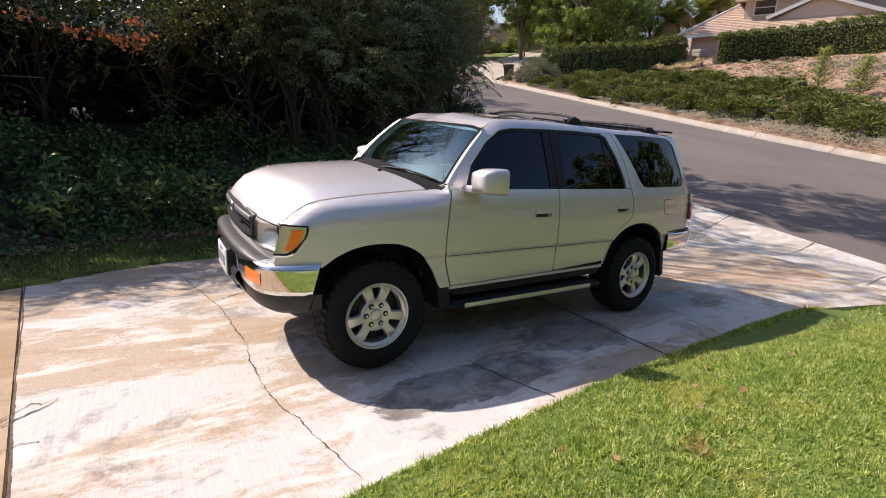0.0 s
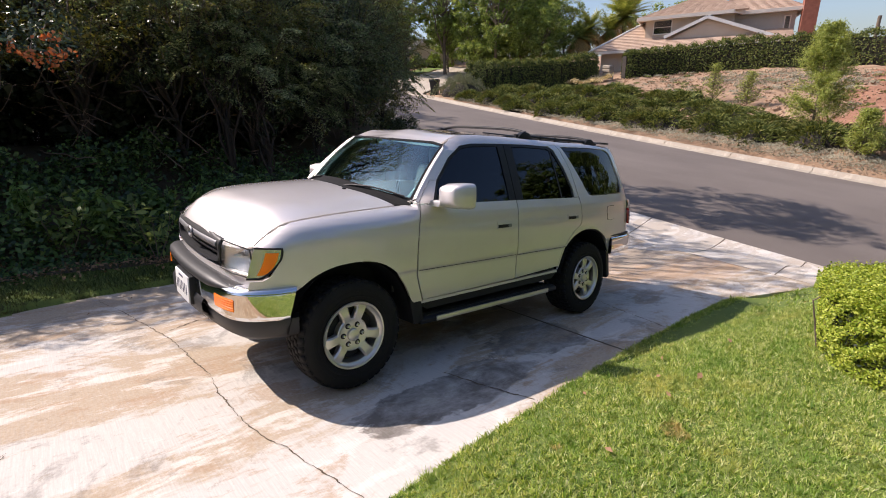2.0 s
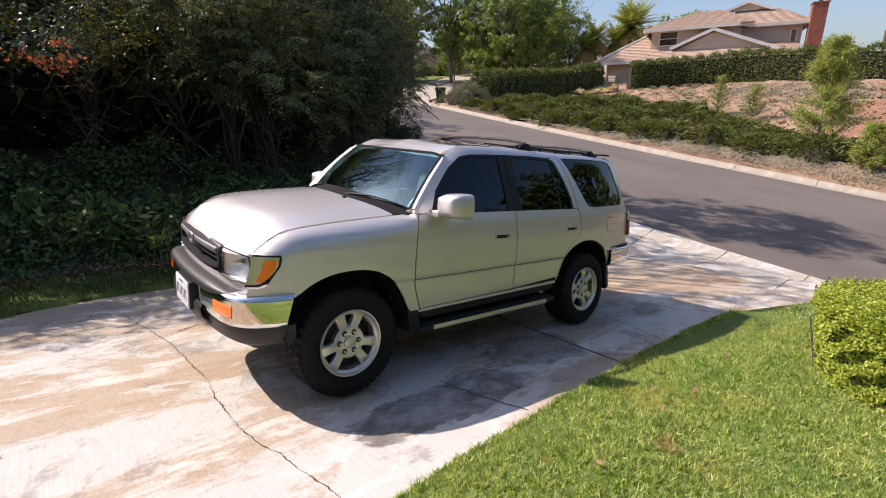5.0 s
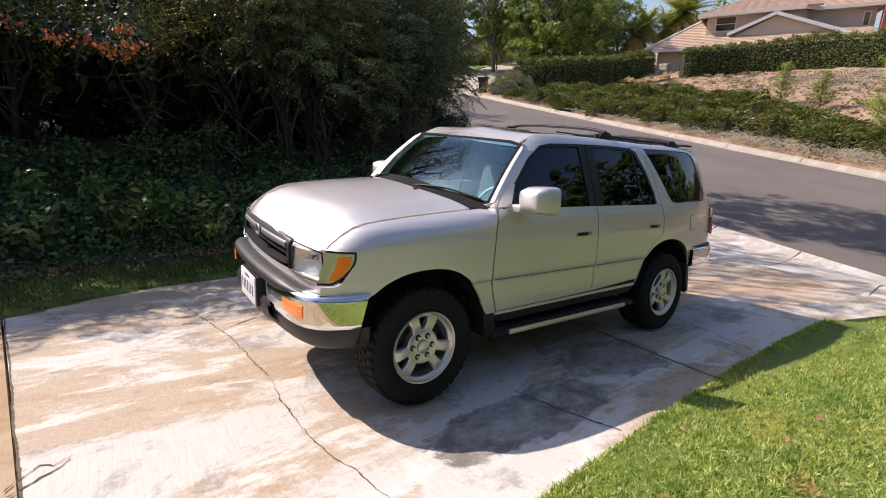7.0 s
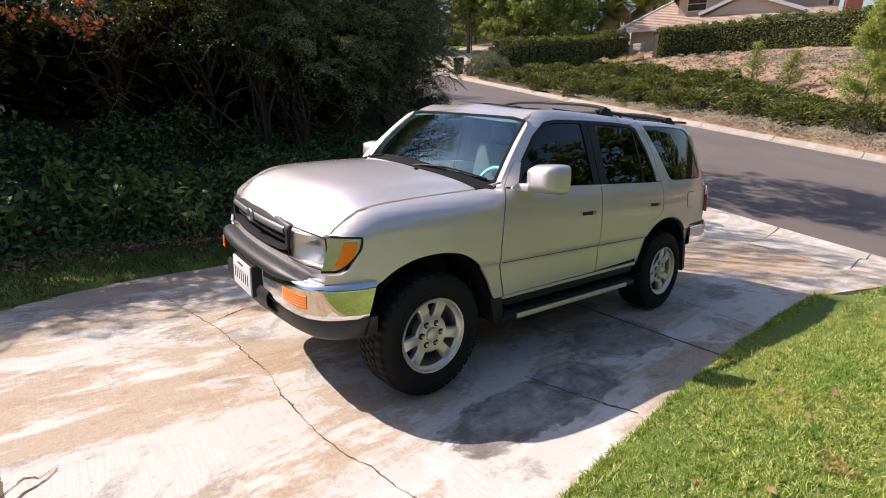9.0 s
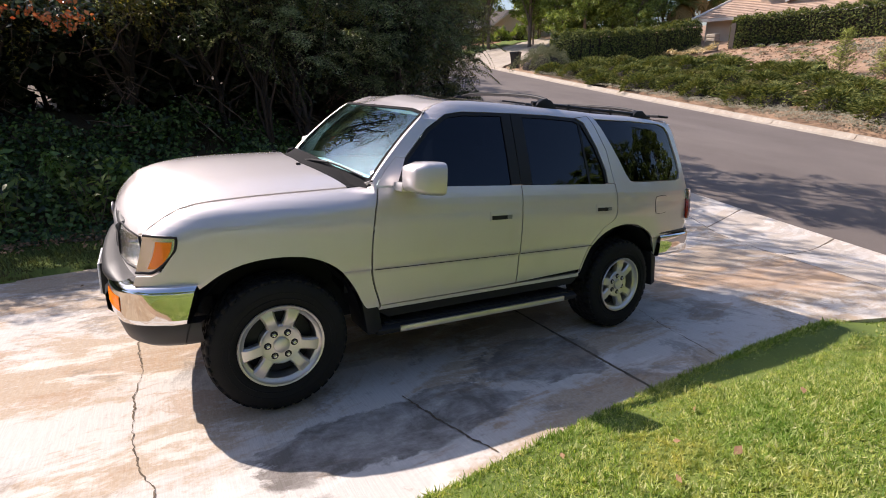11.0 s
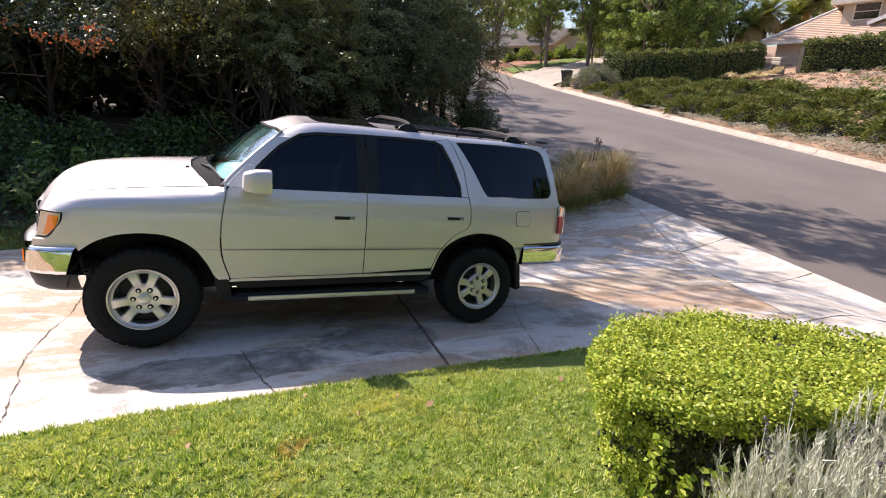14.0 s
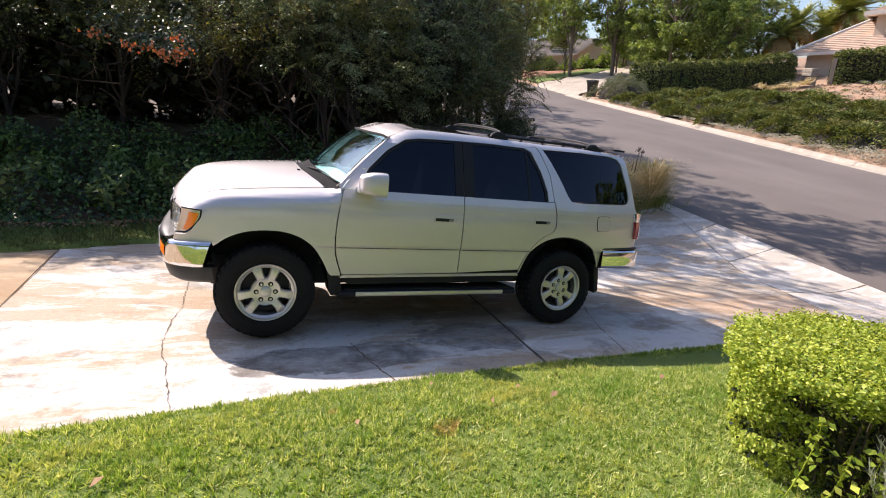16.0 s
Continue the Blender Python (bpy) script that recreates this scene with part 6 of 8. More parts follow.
for x, y, turn, spin in ((1.3375, -0.735, 0, 23), (-1.3375, 0.735, 180, 11), (1.3375, 0.735, 180, 40)):
    w = copy_thing(first, Matrix.Identity(4))
    w.parent = car
    w.matrix_local = Matrix.Translation((x, y, 0.388)) @ Matrix.Rotation(radians(turn), 4, "Z") @ Matrix.Rotation(radians(spin), 4, "Y")


def level_body(k=0.095):
    """The sprung body stands level across, on wheels that follow the drive's cross fall."""
    wheels = {o.name for w in car.children if w.name.startswith("wheel") for o in [w, *w.children_recursive]}
    for ob in car.children_recursive:
        if ob.type != "MESH" or ob.name in wheels:
            continue
        rel, up = ob.matrix_basis.copy(), ob.parent
        while up is not car:
            rel, up = up.matrix_basis @ rel, up.parent
        back = rel.inverted()
        for v in ob.data.vertices:
            p = rel @ v.co
            f = min(1.0, max(0.0, (p.z - 0.30) / 0.32))
            p.z += k * max(0.0, p.y + 0.70) * f * f * (3 - 2 * f)
            p.y -= 0.055 * max(0.0, p.y) * f
            v.co = back @ p
        ob.data.update()


level_body()
# ---- planting near the car ----
def limb_paths(base, height, spread, count, lean=(0, 0), seed_dir=None, wobble=0.12):
    """Trunk and limbs of a plant: lists of points with radii, and the limbs' ends."""
    base = np.asarray(base, float)
    out, tips = [], []
    top = base + [lean[0], lean[1], height * 0.45]
    n = 7
    tr = base + np.linspace(0, 1, n)[:, None] * (top - base) + rng.normal(0, wobble * 0.3, (n, 3)) * np.linspace(0, 1, n)[:, None]
    r0 = 0.016 * height
    out.append((tr, np.linspace(r0, r0 * 0.55, n)))
    for k in range(count):
        a = 2 * np.pi * (k + rng.uniform(-0.3, 0.3)) / count
        start = tr[rng.integers(2, n)]
        reach = spread * rng.uniform(0.55, 1.0)
        end = np.array([base[0] + lean[0] + reach * np.cos(a), base[1] + lean[1] + reach * np.sin(a), base[2] + height * rng.uniform(0.5, 0.98)])
        m = 7
        t = np.linspace(0, 1, m)[:, None]
        pts = start * (1 - t) + end * t
        pts[:, 2] += (np.sin(t[:, 0] * np.pi) * 0.12 * height * rng.uniform(-0.2, 0.8))
        pts += rng.normal(0, wobble, pts.shape) * np.sin(t * np.pi)
        out.append((pts, np.linspace(r0 * 0.45, r0 * 0.08, m)))
        tips.append(pts)
        for j in range(2):
            s = pts[rng.integers(2, m - 1)]
            e = s + rng.normal(0, spread * 0.28, 3) + [0, 0, height * 0.1]
            u = np.linspace(0, 1, 5)[:, None]
            q = s * (1 - u) + e * u + rng.normal(0, wobble * 0.4, (5, 3)) * np.sin(u * np.pi)
            out.append((q, np.linspace(r0 * 0.2, r0 * 0.05, 5)))
            tips.append(q)
    return out, tips


def crown(tips, leaves, clump, leaf, per=55, flat=0.75, droop=0.15, ratio=0.45):
    """Leaf places gathered in uneven clumps along the limbs' outer parts."""
    ends = np.concatenate([t[len(t) // 3:] for t in tips])
    k = max(1, leaves // per)
    c = ends[rng.integers(0, len(ends), k)] + rng.normal(0, clump * 0.75, (k, 3)) * [1, 1, flat]
    size = rng.uniform(0.35, 1.15, k) * clump
    way = unit(rng.normal(size=(k, per, 3)))
    rad = rng.uniform(0.25, 1.0, (k, per, 1)) ** 0.6
    p = c[:, None] + way * rad * size[:, None, None] * [1, 1, flat]
    nrm = way * 0.7 + [0, 0, 0.6]
    return leaf_arrays(p.reshape(-1, 3), nrm.reshape(-1, 3), leaf, leaf * ratio, droop)


def crown_volume(centre, radii, leaves, clump, leaf, per=55, ratio=0.45, droop=0.15):
    """Leaf clumps filling a rounded, uneven mass, thickest near its outside."""
    k = max(1, leaves // per)
    d = unit(rng.normal(size=(k, 3)))
    q = rng.uniform(0.15, 1.0, k) ** 0.45 * (1 + 0.18 * np.sin(d[:, 0] * 5 + d[:, 2] * 4) * np.sin(d[:, 1] * 6))
    c = np.asarray(centre) + d * q[:, None] * np.asarray(radii)
    size = rng.uniform(0.5, 1.2, k) * clump
    way = unit(rng.normal(size=(k, per, 3)))
    p = c[:, None] + way * rng.uniform(0.2, 1.0, (k, per, 1)) ** 0.6 * size[:, None, None] * [1, 1, 0.7]
    return leaf_arrays(p.reshape(-1, 3), (way * 0.7 + [0, 0, 0.6]).reshape(-1, 3), leaf, leaf * ratio, droop)


def tree(name, base, height, spread, leaves, clump, leaf, mat, label, category, count=9, lean=(0, 0), group="", per=55, ratio=0.45, bark="bark", full=None):
    t = thing(name, Matrix.Translation(base), label, category, group)
    limbs, tips = limb_paths((0, 0, 0), height, spread, count, lean)
    v, f = joined([tube_arrays(p, r, 7) for p, r in limbs])
    quads("trunk", v, f, M[bark], t, smooth=True)
    if full:
        lo, hi = full
        v, f = crown_volume((lean[0], lean[1], height * (lo + hi) / 2), (spread, spread, height * (hi - lo) / 2), leaves, clump, leaf, per, ratio)
    else:
        v, f = crown(tips, leaves, clump, leaf, per, ratio=ratio)
    quads("crown", v, f, M[mat], t)
    return t


def zb(x, y):
    return float(bank_z(x, y))


def sprays(t, centre, radii, count, reach, leaf, mat, face=(-0.2, -1.0), ratio=0.5):
    """Arching outer twigs set with small leaves on both sides, thrown out of a crown."""
    c, rd = np.asarray(centre, float), np.asarray(radii, float)
    tubes, p, nr = [], [], []
    f = np.array([face[0], face[1], 0.15])
    for k in range(count):
        d = unit((rng.normal(0, 0.75, 3) + f)[None])[0]
        d[2] *= 0.9
        a = c + d * rd * rng.uniform(0.72, 1.0)
        ln = reach * rng.uniform(0.45, 1.2)
        out = unit((d * [1, 1, 0.3] + rng.normal(0, 0.45, 3))[None])[0]
        u = np.linspace(0, 1, 7)[:, None]
        pts = a + out * ln * u + np.array([0, 0, 1.0]) * (0.35 * ln * np.sin(u * 2.2) - 0.45 * ln * u ** 2)
        tubes.append(tube_arrays(pts, np.linspace(0.007, 0.002, 7), 4))
        m = int(ln / (leaf * 0.36))
        q = rng.uniform(0.12, 1.0, m)
        at = np.stack([np.interp(q, u[:, 0], pts[:, i]) for i in range(3)], 1)
        side = unit(np.cross(out, [0, 0, 1.0])[None])[0]
        at += side * (rng.choice([-1, 1], m) * leaf * 0.45)[:, None] + rng.normal(0, leaf * 0.18, (m, 3))
        p.append(at)
        nr.append(np.tile([out[0] * 0.2, out[1] * 0.2, 1.0], (m, 1)))
    tagged(quads("twig", *joined(tubes), M["deadwood"], t), kind="stuff")
    v, fc = leaf_arrays(np.concatenate(p), np.concatenate(nr), leaf, leaf * ratio, 0.2)
    tagged(quads("spray", v, fc, M[mat], t), kind="stuff")


def boughs(t, centre, radii, count, reach, leaf, mat, face=(-0.2, -1.0), ratio=0.5, droop=0.35):
    """Feathery boughs: a drooping axis with side twigs in one plane, each set with small leaves."""
    c, rd = np.asarray(centre, float), np.asarray(radii, float)
    f = np.array([face[0], face[1], 0.25])
    tubes, p, nr = [], [], []
    for k in range(count):
        d = unit((rng.normal(0, 0.8, 3) + f)[None])[0]
        a = c + d * rd * rng.uniform(0.45, 0.85)
        ln = reach * rng.uniform(0.55, 1.3)
        out = unit((d * [1, 1, 0.25] + rng.normal(0, 0.4, 3))[None])[0]
        side = unit(np.cross(out, [0, 0, 1.0])[None])[0]
        sag = droop * rng.uniform(0.3, 1.4)
        u = np.linspace(0, 1, 7)[:, None]
        pts = a + out * ln * u + np.array([0, 0, 1.0]) * ln * (0.25 * np.sin(u * 2.2) - sag * u ** 2)
        tubes.append(tube_arrays(pts, np.linspace(0.010, 0.002, 7), 4))
        m = int(ln / 0.032)
        q = np.linspace(0.15, 1.0, m)
        at = np.stack([np.interp(q, u[:, 0], pts[:, i]) for i in range(3)], 1)
        tw = (0.30 * ln * (1.05 - q) + 0.05) * rng.uniform(0.6, 1.2, m)
        w = np.linspace(0.1, 1.0, 8)
        sgn = np.where(np.arange(m) % 2, 1.0, -1.0)[:, None, None]
        go = side * sgn + out * 0.7
        leafs = at[:, None] + go * (tw[:, None] * w[None])[..., None] - np.array([0, 0, 1.0]) * (0.35 * tw[:, None] * w[None] ** 2)[..., None]
        leafs = leafs.reshape(-1, 3) + rng.normal(0, leaf * 0.25, (m * 8, 3))
        p.append(leafs)
        nr.append(np.tile([out[0] * 0.25, out[1] * 0.25, 1.0], (len(leafs), 1)))
    tagged(quads("twig", *joined(tubes), M["deadwood"], t), kind="stuff")
    v, fc = leaf_arrays(np.concatenate(p), np.concatenate(nr), leaf, leaf * ratio, 0.2)
    tagged(quads("bough", v, fc, M[mat], t), kind="stuff")


def dead_twigs(t, height, spread, count):
    """Bare crooked twigs in the shade under the crown."""
    tubes = []
    for k in range(count):
        a = rng.uniform(0, 6.28)
        r = spread * rng.uniform(0.1, 0.8)
        z = height * rng.uniform(0.05, 0.42)
        n = 6
        u = np.linspace(0, 1, n)[:, None]
        e = np.array([rng.normal(0, 0.4), rng.normal(-0.2, 0.35), rng.normal(0.25, 0.35)])
        pts = np.array([r * math.cos(a), r * math.sin(a), z]) + u * e + rng.normal(0, 0.05, (n, 3)) * u
        tubes.append(tube_arrays(pts, np.linspace(rng.uniform(0.006, 0.016), 0.003, n), 4))
    tagged(quads("dead_twig", *joined(tubes), M["deadwood"], t), kind="stuff")


SHRUBS = [(-10.5, 6.4, 3.3, 1.6, "shrub", 0.42), (-8.6, 6.4, 3.2, 1.5, "shrub", 0.46), (-6.8, 6.7, 3.3, 1.5, "shrub_olive", 0.44), (-5.2, 6.4, 3.2, 1.4, "shrub", 0.5), (-3.6, 6.6, 3.5, 1.4, "shrub", 0.46), (-1.9, 6.5, 3.9, 1.5, "shrub_gold", 0.40), (-0.4, 6.3, 3.7, 1.4, "shrub", 0.44), (0.95, 6.7, 3.9, 1.4, "shrub_olive", 0.32), (2.2, 6.6, 3.9, 1.4, "shrub", 0.22), (3.3, 6.9, 3.6, 1.3, "shrub", 0.08), (4.1, 8.1, 3.9, 1.2, "shrub_olive", 0.02), (4.9, 9.4, 4.0, 1.2, "shrub", 0.0), (5.7, 11.0, 4.2, 1.2, "shrub_olive", 0.0), (6.4, 12.8, 4.6, 1.3, "shrub", 0.0), (6.45, 10.3, 5.2, 1.15, "shrub_olive", 0.0)]
for k, (x, y, h, s, mat, lo) in enumerate(SHRUBS):
    words = {"shrub": "tall dark evergreen shrub with bare lower limbs", "shrub_olive": "tall olive green shrub behind the driveway", "shrub_gold": "tall golden green shrub with a crooked trunk"}
    t = tree("shrub", (x, y, zb(x, y) - 0.1), h, s, 6000 if x > -3 else 6500 if x > -7.5 else 2600, 0.26, 0.075 if x > -3 else 0.085 if x > -7.5 else 0.15, mat, words[mat], "shrub", 12, (rng.uniform(-0.3, 0.3), -0.2), "tall shrubs along the driveway", full=(lo, 1.0), bark="shade_bark")
    if x < -7.5:
        continue
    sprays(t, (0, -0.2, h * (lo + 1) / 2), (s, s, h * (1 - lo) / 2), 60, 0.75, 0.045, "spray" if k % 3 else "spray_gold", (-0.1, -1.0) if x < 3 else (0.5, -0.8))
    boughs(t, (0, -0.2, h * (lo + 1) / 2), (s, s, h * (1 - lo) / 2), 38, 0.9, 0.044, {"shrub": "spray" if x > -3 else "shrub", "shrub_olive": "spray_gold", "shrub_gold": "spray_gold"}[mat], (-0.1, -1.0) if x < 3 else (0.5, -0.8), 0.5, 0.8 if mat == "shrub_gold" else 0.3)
    dead_twigs(t, h, s, 26 if x > -4 else 9)
for x, y, h, w in ((7.0, 9.5, 1.3, 0.6), (7.5, 10.6, 1.6, 0.7), (7.9, 11.9, 1.7, 0.7), (6.3, 8.9, 1.5, 0.7), (6.9, 10.9, 2.2, 0.8), (8.3, 13.4, 1.8, 0.8)):
    tree("verge_shrub", (x, y, zb(x, y) - 0.1), h, w, 2600, 0.22, 0.075, "shrub", "low dark shrub on the verge at the street's edge", "shrub", 6, group="verge shrubs", full=(0.0, 1.0), bark="shade_bark")
# silvery boughs coloured pale, as if sunlit, in the middle of the thicket
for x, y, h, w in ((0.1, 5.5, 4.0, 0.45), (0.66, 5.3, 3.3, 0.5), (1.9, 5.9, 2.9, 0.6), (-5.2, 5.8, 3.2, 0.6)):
    t = tree("shrub", (x, y, zb(x, y) - 0.1), h, w, 1200, 0.2, 0.06, "shrub", "slender shrub with silvery sprays coloured pale as if sunlit", "shrub", 8, (0, -0.1), "tall shrubs along the driveway", full=(0.45, 1.0), bark="shade_bark")
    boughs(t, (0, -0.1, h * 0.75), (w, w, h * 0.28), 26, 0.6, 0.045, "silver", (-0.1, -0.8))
# deeper rows that close the thicket
for k, (x, y, h) in enumerate([(-14.5, 8.4, 5.0), (-12, 9.4, 4.6), (-9.8, 9.4, 4.5), (-7.6, 9.5, 4.5), (-5.6, 9.6, 4.5), (-3.7, 9.5, 4.4), (-2.0, 9.6, 4.4), (-0.3, 9.4, 4.3), (1.4, 9.5, 4.5), (2.9, 9.7, 5.4), (-17, 7.0, 5.6), (3.9, 10.3, 6.4), (2.2, 11.6, 7.0)]):
    mat = ("shrub", "shrub_olive", "shrub")[k % 3]
    t = tree("thicket_tree", (x, y, zb(x, y) - 0.1), h, 1.8, 6200 if x > -9 else 2600, 0.45, 0.14 if x > -9 else 0.24, mat, "dense dark tree in the thicket" if mat == "shrub" else "dense olive green tree in the thicket", "tree", 9, group="thicket behind the shrubs", ratio=0.5, full=(0.25, 1.0), bark="shade_bark")
    sprays(t, (0, -0.2, h * 0.72), (1.7, 1.7, h * 0.3), 70 if x > -9 else 12, 0.9, 0.055, "spray_gold" if k % 2 else "spray", (0.0, -1.0))
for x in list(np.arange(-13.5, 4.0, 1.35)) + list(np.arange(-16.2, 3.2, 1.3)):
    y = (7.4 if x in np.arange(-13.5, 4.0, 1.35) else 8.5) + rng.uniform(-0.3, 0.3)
    tree("understory_shrub", (x, y, zb(x, y) - 0.1), 2.7, 1.1, 2100 if x > -8.5 else 800, 0.4, 0.19 if x > -8.5 else 0.32, "shrub_shade", "understory shrub with leaves coloured near-black for shade", "shrub", 5, group="understory shrubs", ratio=0.6, full=(0.0, 1.0), bark="shade_bark")
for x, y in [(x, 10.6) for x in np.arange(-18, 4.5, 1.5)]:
    tree("understory_shrub", (x, y, zb(x, y) - 0.1), 3.2, 1.2, 1700, 0.5, 0.25, "shrub_shade", "understory shrub with leaves coloured near-black for shade", "shrub", 5, group="understory shrubs", ratio=0.6, full=(0.0, 1.0), bark="shade_bark")
# row added behind to stop sky showing through, leaves near-black
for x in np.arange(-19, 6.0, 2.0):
    tree("understory_shrub", (x, 12.4, zb(x, 12.4) - 0.1), 5.6, 1.7, 2600, 0.6, 0.3, "shrub_shade", "near-black understory tree added to close gaps in the thicket", "shrub", 5, group="understory shrubs", ratio=0.6, full=(0.0, 1.0), bark="shade_bark")
# sparse tall shrubs that stand over the thicket
for x, y, h in ((0.5, 8.7, 6.6), (2.7, 7.7, 6.6), (-4.6, 10.8, 6.6), (-9.0, 10.9, 6.6), (-1.5, 8.7, 6.2)):
    t = tree("sparse_tree", (x, y, zb(x, y) - 0.1), h, 1.5, 2400, 0.22, 0.075, "shrub_olive", "tall thin tree with sparse olive leaves", "tree", 14, group="sparse trees over the thicket", full=(0.5, 1.0), bark="shade_bark")
    sprays(t, (0, 0, h * 0.75), (1.3, 1.3, h * 0.25), 70, 0.9, 0.06, "spray_gold", (0.2, -0.6))
# crowns stand out of view, added to dapple the apron with shade
for x, y, h in ((-0.8, 8.2, 10.4), (0.9, 9.3, 10.6)):
    t = tree("sparse_tree", (x, y, zb(x, y) - 0.1), h, 1.9, 2700, 0.2, 0.085, "shrub_olive", "tall thin tree with sparse olive leaves", "tree", 16, group="sparse trees over the thicket", per=26, full=(0.56, 1.0), bark="shade_bark")
    sprays(t, (0, 0, h * 0.78), (1.7, 1.7, h * 0.22), 90, 1.1, 0.08, "spray_gold", (0.0, -0.3))
# tall trees up the near side of the street
# crowns held mostly out of view, placed to throw shade on the road
for x, y, h in ((5.5, 17.5, 10.5), (6.8, 22.5, 11.0), (8.4, 29.0, 13.5), (9.0, 35.0, 15.0), (4.5, 10.0, 9.6)):
    tree("tall_tree", (x, y, float(bank_z(x, y)) - 0.1), h, 2.3, 7000, 0.5, 0.16, "tree", "tall leafy tree beside the street", "tree", 12, (1.8, -0.8) if y < 10.5 else (0, 0), group="tall street trees", full=(0.62 if y < 10.5 else 0.42, 1.0))

t = tree("thicket_tree", (6.3, 11.6, zb(6.3, 11.6) - 0.1), 7.6, 2.0, 8000, 0.3, 0.075, "shrub_olive", "olive green tree leaning out over the street's edge", "tree", 14, group="thicket behind the shrubs", full=(0.34, 1.0), bark="shade_bark")
boughs(t, (0, 0, 5.0), (1.9, 1.9, 2.5), 80, 1.0, 0.05, "spray_gold", (0.3, -0.8))
# ivy and low leaves over the foot of the bank
n = 60000
ix = rng.uniform(-10.5, 4.2, n)
iy = strip_far(ix) - 0.15 + rng.uniform(0, 1, n) ** 1.1 * 2.3
ih = (0.22 + 0.16 * np.sin(ix * 2.3 + 1) * np.sin(iy * 2.9) + 0.13 * np.sin(ix * 5.7 + iy * 3.1) + 0.12 * np.sin(ix * 1.1 - iy * 4.7) + 0.42 * rng.uniform(0, 1, n) ** 2) * step01(iy - strip_far(ix), -0.2, 0.5) * 1.05 + 0.03
gap = (np.sin(ix * 2.1 + 1.3 * np.sin(iy * 1.7)) * np.sin(iy * 2.6 + ix * 0.8) > -0.25) | (rng.uniform(0, 1, n) < 0.3)
ix, iy, ih = ix[gap], iy[gap], ih[gap]
n = len(ix)
iv, if_ = leaf_arrays(np.stack([ix, iy, bank_z(ix, iy) + ih], 1), np.tile([0, -0.7, 0.75], (n, 1)), 0.07, 0.042)
tagged(quads("ivy", iv, if_, M["ivy"]), "dark ivy and low leafy growth covering the bank", "ivy", kind="stuff")


def sapling(x, y, h, mat, label):
    """A leafy upright weed with whorls of long leaves."""
    t = thing("leafy_plant", Matrix.Translation((x, y, zb(x, y) + 0.15)), label, "plant", "leafy plants in the ivy")
    stems, p, nr = [], [], []
    for k in range(7):
        a, r = rng.uniform(0, 6.28), rng.uniform(0.05, 0.28)
        e = np.array([r * math.cos(a), r * math.sin(a), h * rng.uniform(0.6, 1.0)])
        u = np.linspace(0, 1, 5)[:, None]
        pts = u * e + rng.normal(0, 0.015, (5, 3)) * u
        stems.append(tube_arrays(pts, np.linspace(0.008, 0.003, 5), 5))
        for q in np.linspace(0.3, 1, 7):
            for j in range(4):
                aa = rng.uniform(0, 6.28)
                p.append(e * q + np.array([math.cos(aa), math.sin(aa), 0.1]) * 0.06)
                nr.append((math.cos(aa) * 0.5, math.sin(aa) * 0.5, 0.9))
    v, f = joined(stems)
    quads("stem", v, f, M["ivy"], t)
    v, f = leaf_arrays(np.array(p), np.array(nr), 0.15, 0.05)
    quads("foliage", v, f, M[mat], t)


for x, y, h in ((-2.1, 4.4, 0.8), (-2.7, 4.7, 0.9), (-4.2, 4.5, 0.7), (-0.7, 4.8, 0.8), (0.2, 5.0, 0.75), (-5.6, 4.3, 0.8), (1.2, 5.0, 0.6), (-1.3, 4.9, 0.7), (-3.4, 4.9, 0.8), (-6.7, 4.6, 0.8), (-4.9, 5.0, 0.9), (2.0, 5.2, 0.6)):
    sapling(x, y, h, "leafy", "leafy green sapling growing out of the ivy")

# hanging orange flower trusses
for x, y, z in ((-2.16, 3.82, 2.58), (-2.05, 3.85, 2.66), (-2.30, 3.85, 2.66), (-2.48, 3.9, 2.72), (-2.14, 3.9, 2.84), (-2.75, 3.95, 2.74), (-3.1, 4.1, 2.9), (-0.9, 4.6, 3.65)):
    t = thing("flower_cluster", Matrix.Translation((x, y, z)), "cluster of orange trumpet flowers hanging among dark leaves", "flowers", "orange flowers")
    k = 22
    v, f = leaf_arrays(rng.normal(0, 0.06, (k, 3)) * [1.2, 1, 0.7], np.tile([0, -1, 0.3], (k, 1)), 0.055, 0.035)
    tagged(quads("petals", v, f, M["flower"], t), kind="stuff")
    stem = tube_arrays(np.array([(0, 0, -0.02), (0.02, 0.12, 0.1), (0.05, 0.35, 0.15), (0.1, 0.8, 0.25), (0.15, 1.5, 0.3)]), [0.006, 0.006, 0.008, 0.01, 0.014], 5)
    quads("stem", *stem, M["bark"], t)
    k = 130
    q = rng.uniform(0.1, 1, k)[:, None]
    v, f = leaf_arrays(np.array([[0.05, 0.35, 0.2]]) * q * 2 + rng.normal(0, 0.12, (k, 3)), np.tile([0, -0.6, 0.7], (k, 1)), 0.06, 0.03)
    quads("foliage", v, f, M["shrub"], t)

# clipped box hedge at the lawn's corner
BOX = [(0.66, -3.22), (0.80, -2.98), (1.08, -2.76), (1.50, -2.62), (1.88, -2.58), (2.25, -2.72), (2.62, -2.98), (2.9, -3.35), (2.85, -3.75), (2.3, -3.85), (1.7, -3.72), (1.15, -3.62), (0.80, -3.48)]
BOXH = 0.57
bo = np.array(catmull([(*p, 0) for p in BOX], 4, True))[:, :2]
bc = bo.mean(0)
hedge = thing("box_hedge", Matrix.Identity(4), "clipped bright yellow-green box hedge at the lawn corner", "hedge")
n = 46000
px, py = rng.uniform(0.5, 3.0, n * 3), rng.uniform(-4.0, -2.4, n * 3)
ok = inside(bo, px, py)
